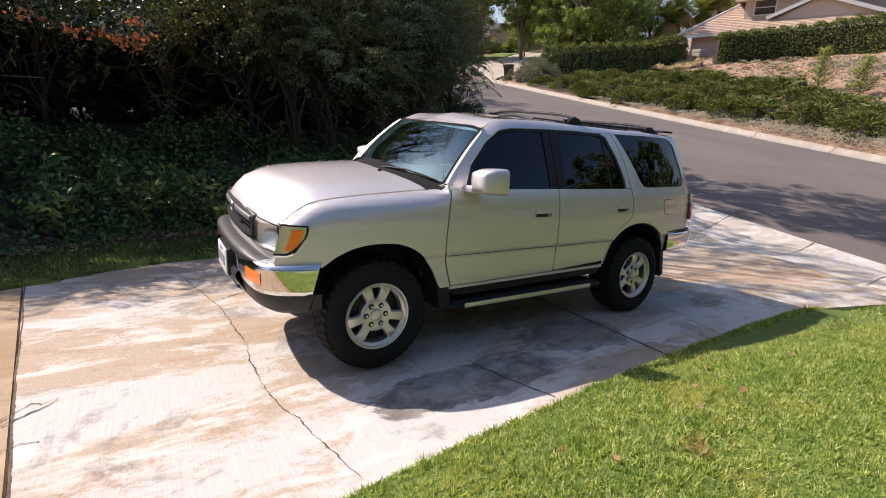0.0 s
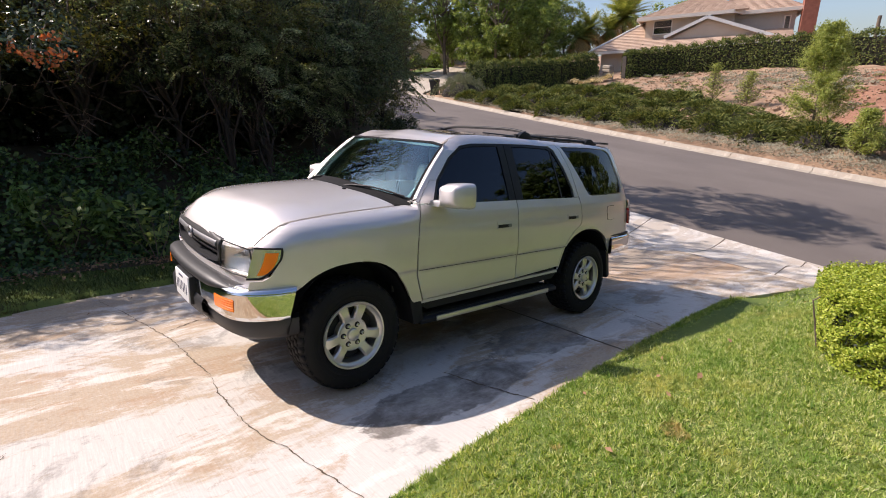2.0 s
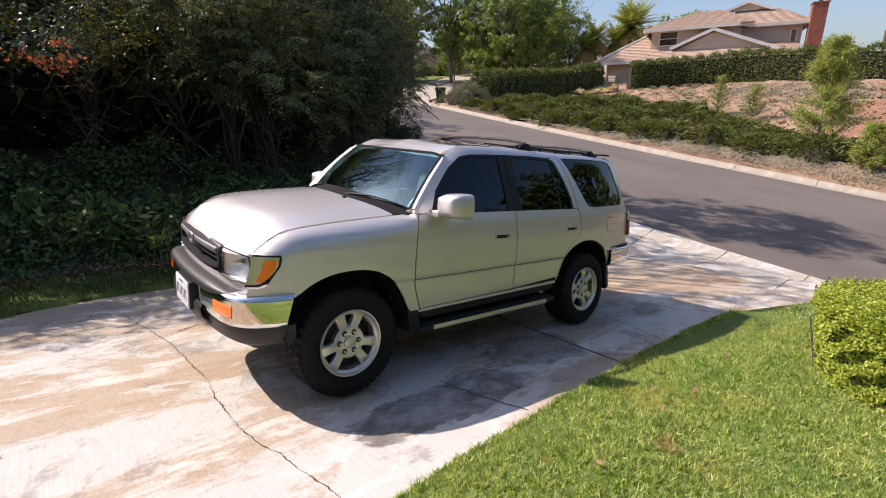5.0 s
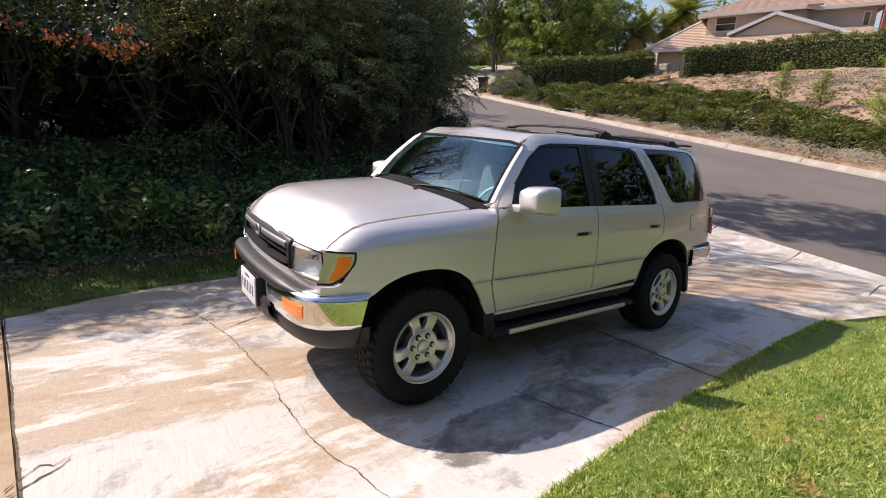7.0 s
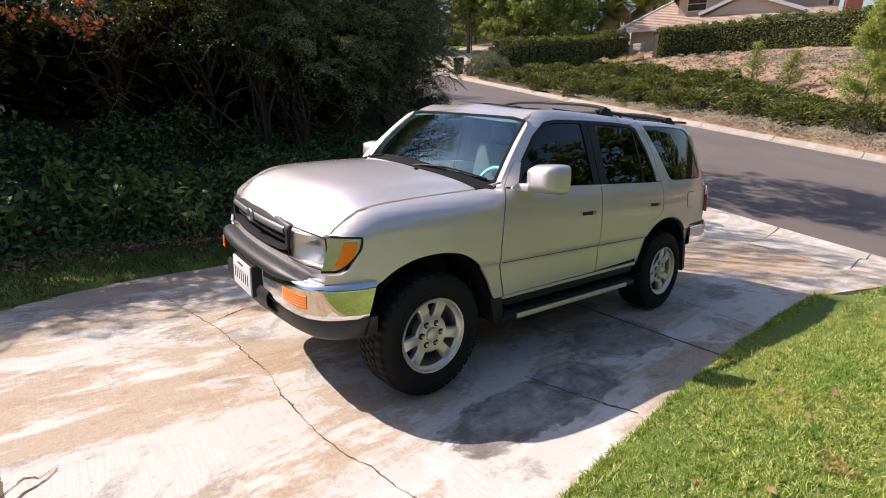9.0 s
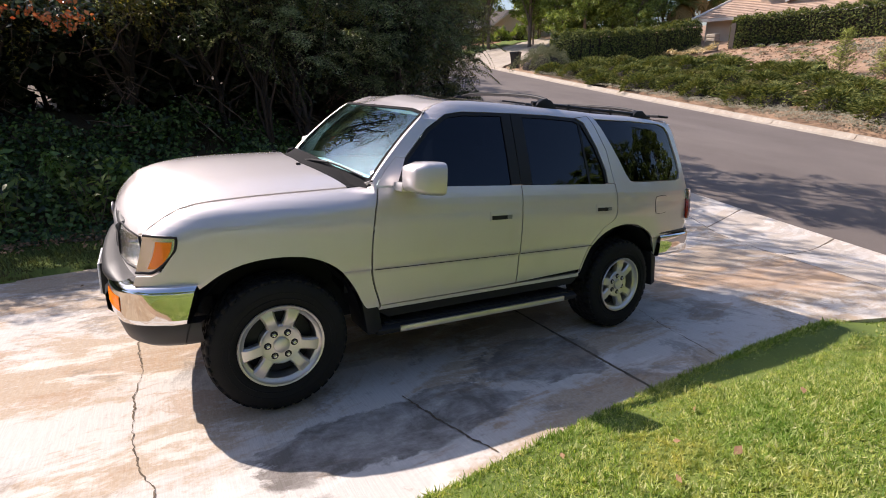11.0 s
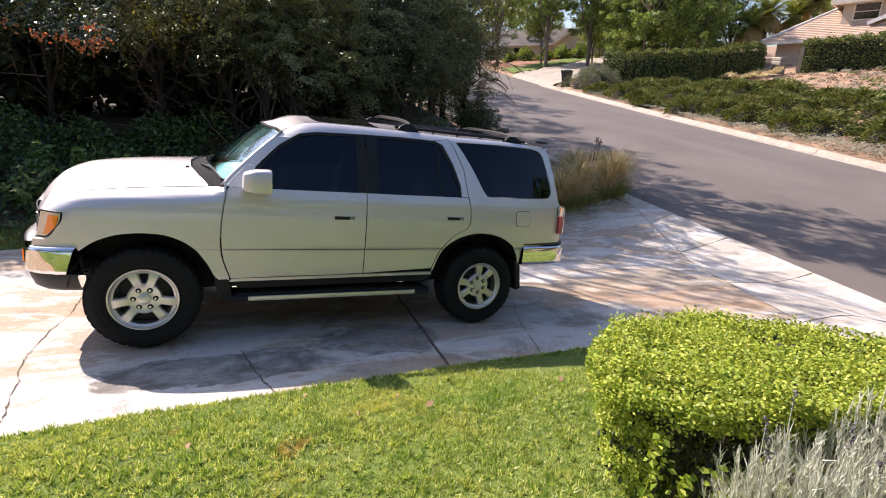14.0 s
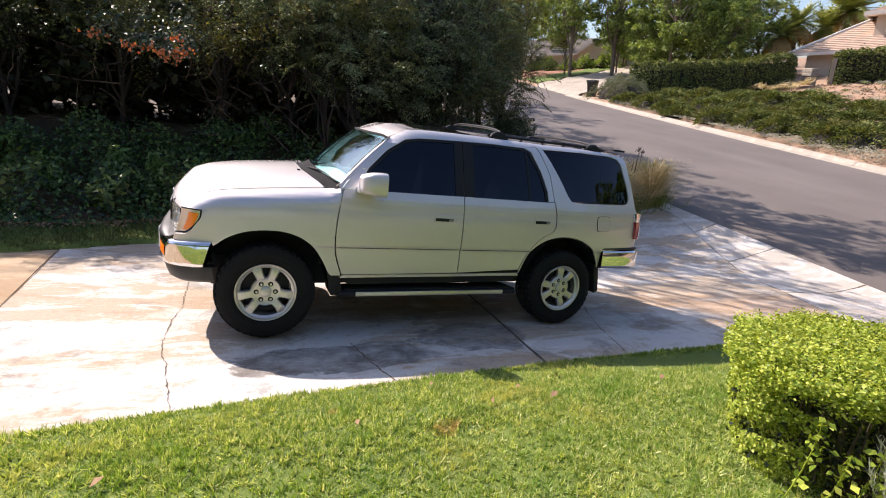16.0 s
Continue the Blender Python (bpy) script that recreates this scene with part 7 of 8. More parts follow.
px, py = px[ok][:n], py[ok][:n]
topz = lawn_z(px, py) + BOXH - 0.05 * step01(px, 1.2, 2.2) + 0.035 * np.sin(px * 9) * np.sin(py * 8 + 1) + 0.03 * np.sin(px * 21 + py * 5) * np.sin(py * 19) + rng.normal(0, 0.03, len(px)) - 0.12 * np.clip(((px - bc[0]) / 1.05) ** 2 + ((py - bc[1]) / 0.6) ** 2 - 0.75, 0, 1)
tp = np.stack([px, py, topz], 1)
i = rng.integers(0, len(bo), 42000)
q = rng.uniform(0, 1, len(i))[:, None]
e = bo[i] * (1 - q) + np.roll(bo, -1, 0)[i] * q
hgt = rng.uniform(0.0, 1.0, len(i))
inset = 1 - (0.05 + 0.09 * (1 - hgt) ** 2 + np.abs(rng.normal(0, 0.05, len(i))) + 0.10 * (np.sin(e[:, 0] * 17 + hgt * 6) * np.sin(hgt * 13 + e[:, 1] * 9) > 0.25))[:, None]
e = bc + (e - bc) * inset
# the side away from the sun has grown thin and shows the dark inside
thin = (e[:, 1] - bc[1] < -0.10) & (hgt < 0.68 + 0.07 * np.sin(e[:, 0] * 8) + 0.05 * np.sin(e[:, 0] * 23)) & (np.random.default_rng(7).uniform(0, 1, len(e)) < 0.985) & (e[:, 0] > 0.84)
e, hgt = e[~thin], hgt[~thin]
spz = lawn_z(e[:, 0], e[:, 1]) + 0.02 + hgt * BOXH
sp = np.concatenate([e, spz[:, None]], 1)
ins = bc + (bo[rng.integers(0, len(bo), 9000)] - bc) * rng.uniform(0.3, 0.9, 9000)[:, None]
ip = np.concatenate([ins, (lawn_z(ins[:, 0], ins[:, 1]) + rng.uniform(0.1, 0.98, 9000) * BOXH)[:, None]], 1)
out = np.concatenate([e - bc, np.full((len(e), 1), 0.25)], 1)
# young shoots that stand out of the clipped top
k = rng.integers(0, len(tp), 520)
sh = (tp[k][:, None] + np.array([0, 0, 1.0]) * np.linspace(0.0, 0.07, 6)[None, :, None] * rng.uniform(0.3, 1.3, 520)[:, None, None] + rng.normal(0, 0.007, (520, 6, 3))).reshape(-1, 3)
v, f = joined([leaf_arrays(tp, np.tile([0, 0, 1.0], (len(tp), 1)) + rng.normal(0, 0.3, tp.shape), 0.018, 0.0115), leaf_arrays(sp, out, 0.018, 0.0115), leaf_arrays(sh, np.tile([0, 0, 0.6], (len(sh), 1)) + rng.normal(0, 0.5, sh.shape), 0.022, 0.013)])
quads("foliage", v, f, M["boxwood"], hedge)
# inner leaves take the near-black colour to read as shaded
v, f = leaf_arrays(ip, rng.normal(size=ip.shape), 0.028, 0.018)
tagged(quads("inner_foliage", v, f, M["shrub_shade"], hedge), "inner leaves coloured darker for shade", kind="stuff")
stems = []
for k in range(60):
    a = bc + (bo[rng.integers(0, len(bo))] - bc) * rng.uniform(0.3, 0.85)
    z = float(lawn_z(a[0], a[1]))
    stems.append(tube_arrays(np.array([(a[0], a[1], z - 0.02), (a[0] + rng.normal(0, 0.03), a[1] + rng.normal(0, 0.03), z + 0.35), (a[0] + rng.normal(0, 0.08), a[1] + rng.normal(0, 0.08), z + 0.52)]), [0.009, 0.006, 0.003], 5))
tagged(quads("stem", *joined(stems), M["bark"], hedge, smooth=True), kind="stuff")
# upright shoots with larger leaves at the hedge's near side
for x, y, h in ((1.0, -3.60, 0.46), (1.18, -3.68, 0.40), (0.86, -3.55, 0.40), (1.36, -3.70, 0.42), (0.72, -3.4, 0.46), (1.58, -3.76, 0.44), (0.93, -3.58, 0.34), (1.09, -3.64, 0.36), (1.27, -3.66, 0.33), (0.80, -3.62, 0.30), (0.98, -3.70, 0.38), (1.12, -3.74, 0.30), (0.76, -3.50, 0.36), (1.04, -3.72, 0.26)):
    t = thing("box_shoot", Matrix.Translation((x, y, float(lawn_z(x, y)))), "upright light green shoot beside the hedge", "plant", "shoots beside the hedge")
    u = np.linspace(0, 1, 6)
    pts = np.stack([0.04 * np.sin(u * 3), -0.06 * u, h * u], 1)
    quads("stem", *tube_arrays(pts, np.linspace(0.004, 0.002, 6), 5), M["boxwood"], t)
    p = np.stack([np.interp(u2 := np.repeat(np.linspace(0.15, 1, 13), 3), u, pts[:, 0]), np.interp(u2, u, pts[:, 1]), u2 * h], 1) + rng.normal(0, 0.022, (39, 3))
    v, f = leaf_arrays(p, np.tile([0, -0.4, 0.8], (39, 1)), 0.036, 0.024)
    quads("foliage", v, f, M["boxwood"], t)


def lavender(x, y, r, h, n=230):
    t = thing("lavender", Matrix.Translation((x, y, float(lawn_z(x, y)))), "silver grey lavender bush with faded flower spikes", "shrub", "lavender bushes")
    a, q = rng.uniform(0, 6.28, n), np.sqrt(rng.uniform(0, 1, n))
    root = np.stack([0.7 * r * q * np.cos(a), 0.7 * r * q * np.sin(a), 0 * a], 1)
    ht = h * rng.uniform(0.65, 1.0, n) * (1 - 0.35 * q ** 2)
    tip = np.stack([r * q * np.cos(a), r * q * np.sin(a), ht], 1) + rng.normal(0, 0.02, (n, 3))
    k = 76
    u = np.linspace(0.22, 1, k)[None, :, None]
    p = root[:, None] * (1 - u) + tip[:, None] * u
    p = (p + rng.normal(0, 0.0075, p.shape) * (1.25 - u)).reshape(-1, 3)
    up = np.repeat(unit(tip - root + [0, 0, 0.2]), k, 0)
    v, f = blade_arrays(p, up, 0.044, 0.0042, 0.27)
    quads("foliage", v, f, M["lavender"], t)
    st = rng.integers(0, n, 7)
    ch, fl = [], []
    for s in st:
        d = unit(tip[s] - root[s] + [0, 0, 0.3])
        e = tip[s] + d * rng.uniform(0.10, 0.26)
        ch.append(tube_arrays(np.array([tip[s], (tip[s] + e) / 2, e]), [0.0022, 0.0018, 0.0015], 4))
        fl.append(e + d * np.linspace(-0.05, 0.03, 26)[:, None] + rng.normal(0, 0.005, (26, 3)))
    tagged(quads("stem", *joined(ch), M["lavender"], t), kind="stuff")
    fl = np.concatenate(fl)
    v, f = leaf_arrays(fl, rng.normal(size=fl.shape), 0.014, 0.008)
    tagged(quads("flower_spike", v, f, M["lavender_flower"], t), kind="stuff")


for x, y, r, h in ((0.95, -3.86, 0.28, 0.68), (1.34, -3.95, 0.34, 0.80), (1.82, -4.0, 0.38, 0.80), (1.15, -4.28, 0.30, 0.66), (2.3, -4.1, 0.4, 0.80), (1.65, -4.4, 0.36, 0.70)):
    lavender(x, y, r, h)
tagged(sheet("mulch_bed", np.arange(0.9, 4.2, 0.1), np.arange(-5.6, -3.3, 0.1), lambda x, y: lawn_z(x, y) + 0.02 + 0.012 * np.sin(x * 23) * np.sin(y * 27), M["mulch"], keep=lambda x, y: (y < -3.45) & (x > 1.0)), "brown mulch bed under the lavender", "soil", kind="structure")

# dry ornamental grasses at the driveway's far corner
def plume_grass(x, y, r, h, n=1000):
    z = float(np.maximum(paved_z(x, y), bank_z(x, y)))
    t = thing("ornamental_grass", Matrix.Translation((x, y, z)), "clump of straw-coloured feathery ornamental grass", "grass clump", "ornamental grasses")
    a = rng.uniform(0, 6.28, n)
    d = np.stack([np.cos(a), np.sin(a), 0 * a], 1)
    root = d * rng.uniform(0, 0.12, n)[:, None]
    reach, ht = r * rng.uniform(0.2, 1.5, n), h * rng.uniform(0.35, 1.15, n)
    w = 0.010
    sd = np.stack([-np.sin(a), np.cos(a), 0 * a], 1) * w
    u = np.linspace(0, 1, 5)
    rows = []
    for q in u:
        c = root + d * (reach * q ** 1.5)[:, None] + np.stack([0 * a, 0 * a, ht * (q * 1.75 - 0.92 * q ** 2.3)], 1)
        k = 1 - 0.8 * q
        rows += [c - sd * k, c + sd * k]
    v = np.stack(rows, 1).reshape(-1, 3)
    b = (np.arange(n) * 10)[:, None, None]
    f = (b + np.array([[2 * j, 2 * j + 1, 2 * j + 3, 2 * j + 2] for j in range(4)])[None]).reshape(-1, 4)
    quads("blades", v, f, M["plume"], t)
    k = 500
    p = np.stack([rng.normal(0, r * 0.35, k), rng.normal(0, r * 0.35, k), 0 * a[:k]], 1)
    gv, gf = blade_arrays(p, (0, 0, 1), h * 0.42, 0.014, 0.45)
    tagged(quads("green_blades", gv, gf, M["plume_green"], t), "green young blades at the foot", kind="stuff")


for x, y, r, h in ((6.2, 4.45, 0.75, 0.95), (6.9, 4.7, 0.7, 1.1), (8.1, 4.95, 0.7, 1.25), (8.6, 5.35, 0.6, 1.1), (7.5, 5.6, 0.8, 1.15), (5.4, 4.5, 0.6, 0.75)):
    plume_grass(x, y, r, h)
st = thing("garden_stake", Matrix.Translation((7.4, 4.9, float(bank_z(7.4, 4.9)))), "dark metal ladder-shaped garden stake among the grasses", "garden stake")
for dx in (-0.05, 0.05):
    tube("rod", [(dx, 0, 0), (dx, 0, 0.7), (dx + 0.06, 0, 1.15)], 0.008, M["steel_rust"], st, segs=6)
for z in (0.5, 0.62, 0.75, 0.88):
    tube("rung", [(-0.05 + max(0, z - 0.7) * 0.13, 0, z), (0.05 + max(0, z - 0.7) * 0.13, 0, z)], 0.006, M["steel_rust"], st, segs=6)
for dx, z in ((0.15, 1.45), (0.25, 1.38)):
    tube("stem", [(0.08, 0, 0.6), (dx - 0.03, 0, z - 0.25), (dx, 0, z)], 0.005, M["steel_rust"], st, segs=6)
    v, f = leaf_arrays(rng.normal(0, 0.03, (60, 3)) + [dx, 0, z], rng.normal(size=(60, 3)), 0.03, 0.02)
    tagged(quads("seed_head", v, f, M["steel_rust"], st), kind="stuff")
# fallen leaves
for x, y in ((0.28, -2.35), (-0.12, -2.33), (-0.35, -1.93), (0.15, -2.15), (1.3, -2.2), (-0.9, -2.4), (0.55, -2.0), (-1.9, -2.6), (-2.5, 2.2), (-2.1, 2.6), (-1.5, 2.75)):
    v, f = leaf_arrays(np.array([[0, 0, 0.0]]), np.array([[0, 0, 1.0]]), 0.05, 0.03)
    z = float(lawn_z(x, y)) + 0.035 if y < 0 else float(paved_z(x, y)) + 0.012
    lf = quads("fallen_leaf", v, f, M["leaf_dry"])
    lf.location = (x, y, z)
    tagged(lf, "small dry brown fallen leaf", "leaf", "fallen leaves")

# trees out of view, added for the car's reflections and to block sky
for x, y, h in ((-11, -9.5, 6.5), (-6.5, -11, 6.5), (-2.0, -11.5, 5.2), (2.5, -11, 5.2), (7.0, -11.5, 5.8), (6.6, -8.4, 5.2), (24.5, -14, 14), (26.5, -20, 15), (25.0, -8.5, 12), (-14, -4, 7)):
    tree("garden_tree", (x, y, float(land_z(x, y)) - 0.1), h, 3.3, 4200 if x < 20 else 9000, 0.7, 0.41, "tree", "leafy tree out of view, added for the car's reflections", "tree", 9, group="garden trees", full=(0.15, 1.0))

# broad-leaved young plants that stand up out of the ivy
for x, y, h in ((-1.55, 4.15, 0.95), (-3.4, 4.2, 0.8), (-4.6, 4.1, 0.9), (-0.3, 4.3, 0.85), (-2.5, 4.4, 1.0), (-6.0, 4.2, 0.85)):
    t = thing("leafy_plant", Matrix.Translation((x, y, float(bank_z(x, y)))), "young broad-leaved green plant among the ivy", "plant", "plants among the ivy")
    ch, lv, nm = [], [], []
    for k in range(7):
        a, r = 0.9 * k + x, 0.10 + 0.05 * (k % 3)
        tip = np.array([r * 2 * math.cos(a), r * 2 * math.sin(a), h * (0.7 + 0.05 * k)])
        u = np.linspace(0, 1, 6)[:, None]
        pts = tip * u * [1, 1, 1] + np.array([0.04 * math.cos(a), 0.04 * math.sin(a), 0]) * np.sin(u * 3)
        ch.append(tube_arrays(pts, np.linspace(0.006, 0.002, 6), 5))
        q = np.linspace(0.35, 1, 16)[:, None]
        lv.append(tip * q + rng.normal(0, 0.055, (16, 3)))
        nm.append(np.tile([0.1, -0.5, 0.8], (16, 1)))
    quads("stem", *joined(ch), M["bark"], t, smooth=True)
    v, f = leaf_arrays(np.concatenate(lv), np.concatenate(nm), 0.13, 0.055)
    quads("foliage", v, f, M["tree"], t)
# ---- across the street ----
def zs(x, y):
    return float(slope_z(x, y))


def mound(name, outline, h, n, leaf, mat, label, category, zf, edge=0.8, group="", seed_lump=1.0, ratio=0.45, kind=""):
    """A low spreading shrub mass over an outline on the ground."""
    o = np.array(outline)
    lo, hi = o.min(0), o.max(0)
    x, y = rng.uniform(lo[0], hi[0], n * 3), rng.uniform(lo[1], hi[1], n * 3)
    ok = inside(o, x, y)
    x, y = x[ok][:n], y[ok][:n]
    lump = 0.55 + 0.45 * np.sin(x * 2.1 * seed_lump + np.sin(y * 1.7 * seed_lump) * 1.5) * np.sin(y * 2.3 * seed_lump + 1)
    up = h * (0.35 + 0.65 * lump) * rng.uniform(0.25, 1.0, len(x)) ** 0.5
    p = np.stack([x, y, zf(x, y) + up], 1)
    nr = np.stack([np.cos(x * 3) * 0.5 - 0.4, np.sin(y * 3) * 0.5, np.full(len(x), 0.8)], 1)
    t = thing(name, Matrix.Identity(4), label, category, group, kind)
    v, f = leaf_arrays(p, nr, leaf, leaf * ratio, 0.05)
    quads("foliage", v, f, M[mat], t)
    return t


def ko(y, s):
    return (float(kerb_x(y)) + s, y)


def dome_bush(name, x, y, r, h, n, mat, label, category, group="", blade=(0.30, 0.085)):
    """A low spreading bush: stiff sprays thrown outwards from its middle."""
    t = thing(name, Matrix.Translation((x, y, 0)), label, category, group)
    a, q = rng.uniform(0, 6.28, n), rng.uniform(0, 1, n) ** 0.6
    wob = 1 + 0.25 * np.sin(a * 5 + x) + 0.15 * np.sin(a * 9 + y)
    dx, dy = r * q * wob * np.cos(a), r * q * wob * np.sin(a)
    up = h * (1 - q ** 2.2) * rng.uniform(0.55, 1.05, n) + 0.12 + 0.16 * h * np.sin(dx * 5 + y) * np.sin(dy * 5 + x)
    p = np.stack([dx, dy, slope_z(x + dx, y + dy) + up], 1)
    d = np.stack([np.cos(a) * (0.5 + q), np.sin(a) * (0.5 + q), 0.55 - 0.25 * q], 1)
    v, f = blade_arrays(p, d, blade[0], blade[1], 0.4)
    tagged(quads("foliage", v, f, M[mat], t), kind="stuff")
    # solid near-black core fills the bush where only shade shows
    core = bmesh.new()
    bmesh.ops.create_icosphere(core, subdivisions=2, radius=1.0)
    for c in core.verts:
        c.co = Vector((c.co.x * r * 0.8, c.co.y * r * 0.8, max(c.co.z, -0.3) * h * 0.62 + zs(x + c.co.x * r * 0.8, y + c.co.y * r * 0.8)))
    part("stem_mass", core, M["shade_bark"], t)


for y in np.arange(2.4, 25.0, 2.0):
    s0 = float(np.interp(y, [2, 5, 8, 11, 15, 20, 25], [3.2, 3.1, 2.8, 2.4, 1.9, 1.5, 1.7]))
    s1 = float(np.interp(y, [2, 4, 6, 9, 12, 16, 20, 25], [3.6, 4.3, 5.4, 6.7, 7.9, 8.8, 7.6, 5.2]))
    k = max(2, int((s1 - s0) / 2.0) + 1)
    for s in np.linspace(s0, s1, k):
        xx, yy = float(kerb_x(y)) + s + rng.uniform(-0.4, 0.4), y + rng.uniform(-0.5, 0.5)
        dome_bush("juniper", xx, yy, rng.uniform(0.95, 1.5), rng.uniform(0.35, 0.8), 2700, "juniper", "low spreading dark green juniper on the bank", "juniper", "junipers on the bank", (0.19, 0.055))
mound("juniper_bush", [(27.9, 9.2), (28.6, 8.8), (29.3, 9.3), (29.2, 10.1), (28.3, 10.2)], 1.0, 1200, 0.2, "juniper", "dark rounded juniper bush on bare soil", "juniper", slope_z, ratio=0.3)
mound("juniper_bush", [ko(1.6, 2.4), ko(-1.5, 2.6), ko(-2.5, 3.8), ko(0, 4.5)], 0.7, 1600, 0.22, "juniper", "low dark juniper beside the young pines", "juniper", slope_z, ratio=0.3)
mound("sage_strip", [ko(26, 0.36), ko(21, 0.36), ko(16, 0.36), ko(16, 1.3), ko(21, 1.6), ko(26, 1.6)], 0.22, 5500, 0.085, "sage", "dry grey ground cover behind the far kerb", "ground cover", slope_z, seed_lump=2.6)
mound("sage_strip", [ko(16, 0.36), ko(8, 0.38), ko(0, 0.38), ko(-12, 0.38), ko(-12, 2.6), ko(0, 2.5), ko(6, 2.2), ko(10, 1.6), ko(16, 1.0)], 0.24, 17000, 0.085, "sage", "dry grey ground cover between kerb and junipers", "ground cover", slope_z, seed_lump=2.6)
mound("sage_patch", [(34, 3), (40, 2), (41, 9), (37, 13), (34.5, 9)], 0.26, 3500, 0.13, "sage", "grey green ground cover high on the bank", "ground cover", slope_z, seed_lump=1.6)
mound("sage_patch", [(36, -8), (41, -8), (41, 1.5), (36, 1.8)], 0.3, 4000, 0.14, "sage", "dry grey ground cover on red soil", "ground cover", slope_z, seed_lump=1.6)
red = sheet("red_soil", np.arange(22, 42, 0.5), np.arange(-14, 3.6, 0.5), lambda x, y: land_rough(x, y) + 0.03, M["redsoil"], keep=lambda x, y: (x > kerb_x(y) + 4 + 1.2 * np.sin(y)) & (y < 2.6 + 0.8 * np.sin(x)))
tagged(red, "bare red clay soil on the bank", "soil", kind="structure")
for k in range(190):
    y = rng.uniform(-6, 19)
    s = rng.uniform(7, 19)
    x = float(kerb_x(y)) + s
    mound("soil_tuft", [(x - 0.25, y - 0.3), (x + 0.25, y - 0.25), (x + 0.3, y + 0.3), (x - 0.2, y + 0.25)], 0.25, 60, 0.12, "sage" if k % 3 else "juniper", "small dry tuft on the bare soil", "plant", slope_z, group="tufts on the bank")


CN = 3200
cy = rng.uniform(-9, 20, CN)
cx = kerb_x(cy) + rng.uniform(3.5, 20, CN)
cr = rng.uniform(0.03, 0.10, CN) * rng.uniform(0.6, 1.5, CN)
octa = np.array([(1, 0, 0), (0, 1, 0), (-1, 0, 0), (0, -1, 0), (0, 0, 0.8), (0, 0, -0.5)], float)
cv = np.stack([cx, cy, slope_z(cx, cy) + 0.04], 1)[:, None] + octa[None] * cr[:, None, None] + rng.normal(0, 0.012, (CN, 6, 3))
cf = (np.arange(CN) * 6)[:, None, None] + np.array([(0, 1, 4), (1, 2, 4), (2, 3, 4), (3, 0, 4), (1, 0, 5), (2, 1, 5), (3, 2, 5), (0, 3, 5)])[None]
tagged(quads("soil_clods", cv.reshape(-1, 3), cf.reshape(-1, 3), M["soil"]), "dry crumbled clods of soil on the bank", "soil", kind="stuff")


def clipped_hedge(path, depth, h, n, leaf, mat, label, base=None):
    """A clipped hedge along a line in plan."""
    p = np.array(catmull([(*q, 0) for q in path], 6))[:, :2]
    d = unit(np.gradient(p, axis=0))
    nr = np.stack([d[:, 1], -d[:, 0]], 1)
    i = rng.integers(0, len(p) - 1, n)
    q = rng.uniform(0, 1, n)[:, None]
    c = p[i] * (1 - q) + p[i + 1] * q
    across = rng.uniform(-1, 1, n)
    zz = rng.uniform(0, 1, n)
    face = rng.uniform(0, 1, n) < 0.6
    across = np.where(face, np.sign(across) * rng.uniform(0.88, 1.05, n), across)
    zz = np.where(face, zz, rng.uniform(0.92, 1.04, n))
    across *= 1 - 0.18 * np.clip(zz - 0.75, 0, 1) * 3
    xy = c + nr[i] * (across * depth / 2)[:, None]
    z0 = slope_z(xy[:, 0], xy[:, 1]) if base is None else base
    lump = 0.05 * np.sin(c[:, 0] * 2.2 + c[:, 1] * 1.7) + 0.05 * np.sin(c[:, 0] * 5.3 - c[:, 1] * 4.1) + np.where(face, 0, rng.normal(0, 0.04, n))
    pts = np.concatenate([xy, (z0 + zz * h * (1 + lump))[:, None]], 1)
    nn = np.concatenate([nr[i] * np.sign(across)[:, None] * np.where(face, 1, 0.2)[:, None], np.where(face, 0.3, 1.0)[:, None]], 1)
    t = thing("hedge", Matrix.Identity(4), label, "hedge", "clipped hedges across the street")
    v, f = leaf_arrays(pts, nn, leaf, leaf * 0.6)
    quads("foliage", v, f, M[mat], t)
    # solid near-black core stands in for the hedge's shaded inside
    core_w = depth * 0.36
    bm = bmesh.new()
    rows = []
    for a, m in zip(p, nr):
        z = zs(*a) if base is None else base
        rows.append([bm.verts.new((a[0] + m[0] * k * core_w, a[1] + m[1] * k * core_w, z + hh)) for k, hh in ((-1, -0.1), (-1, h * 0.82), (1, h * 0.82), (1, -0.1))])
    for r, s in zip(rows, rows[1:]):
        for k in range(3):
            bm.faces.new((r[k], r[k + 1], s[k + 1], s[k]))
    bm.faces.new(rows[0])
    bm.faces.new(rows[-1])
    part("twig_core", bm, M["shade_bark"], t)


clipped_hedge([(28.0, 28.2), (29.5, 25.6), (32.5, 23.2), (36.3, 21.4)], 2.0, 2.15, 26000, 0.125, "hedge", "long clipped dark green hedge above the junipers")
clipped_hedge([(38.4, 19.6), (41.0, 16.6), (42.8, 12.5), (43.5, 8.5), (43.9, 4.0), (44, -3), (44, -12)], 1.8, 2.2, 34000, 0.135, "hedge", "clipped dark green hedge in front of the house")
dome_bush("round_bush", 26.0, 27.2, 2.1, 1.45, 14000, "sage_green", "low rounded grey-green bush beside the hedge", "bush", "", (0.085, 0.04))
mound("dry_iris", [(32.5, 20.5), (36.0, 19.0), (36.4, 20.2), (33, 21.8)], 0.7, 900, 0.35, "plume", "straw-coloured strappy plants below the hedge", "plants", slope_z, ratio=0.1)


pier = thing("stone_pier", Matrix.Translation((37.6, 20.6, zs(37.6, 20.6))), "stacked pale stone pier between the hedges", "pier")
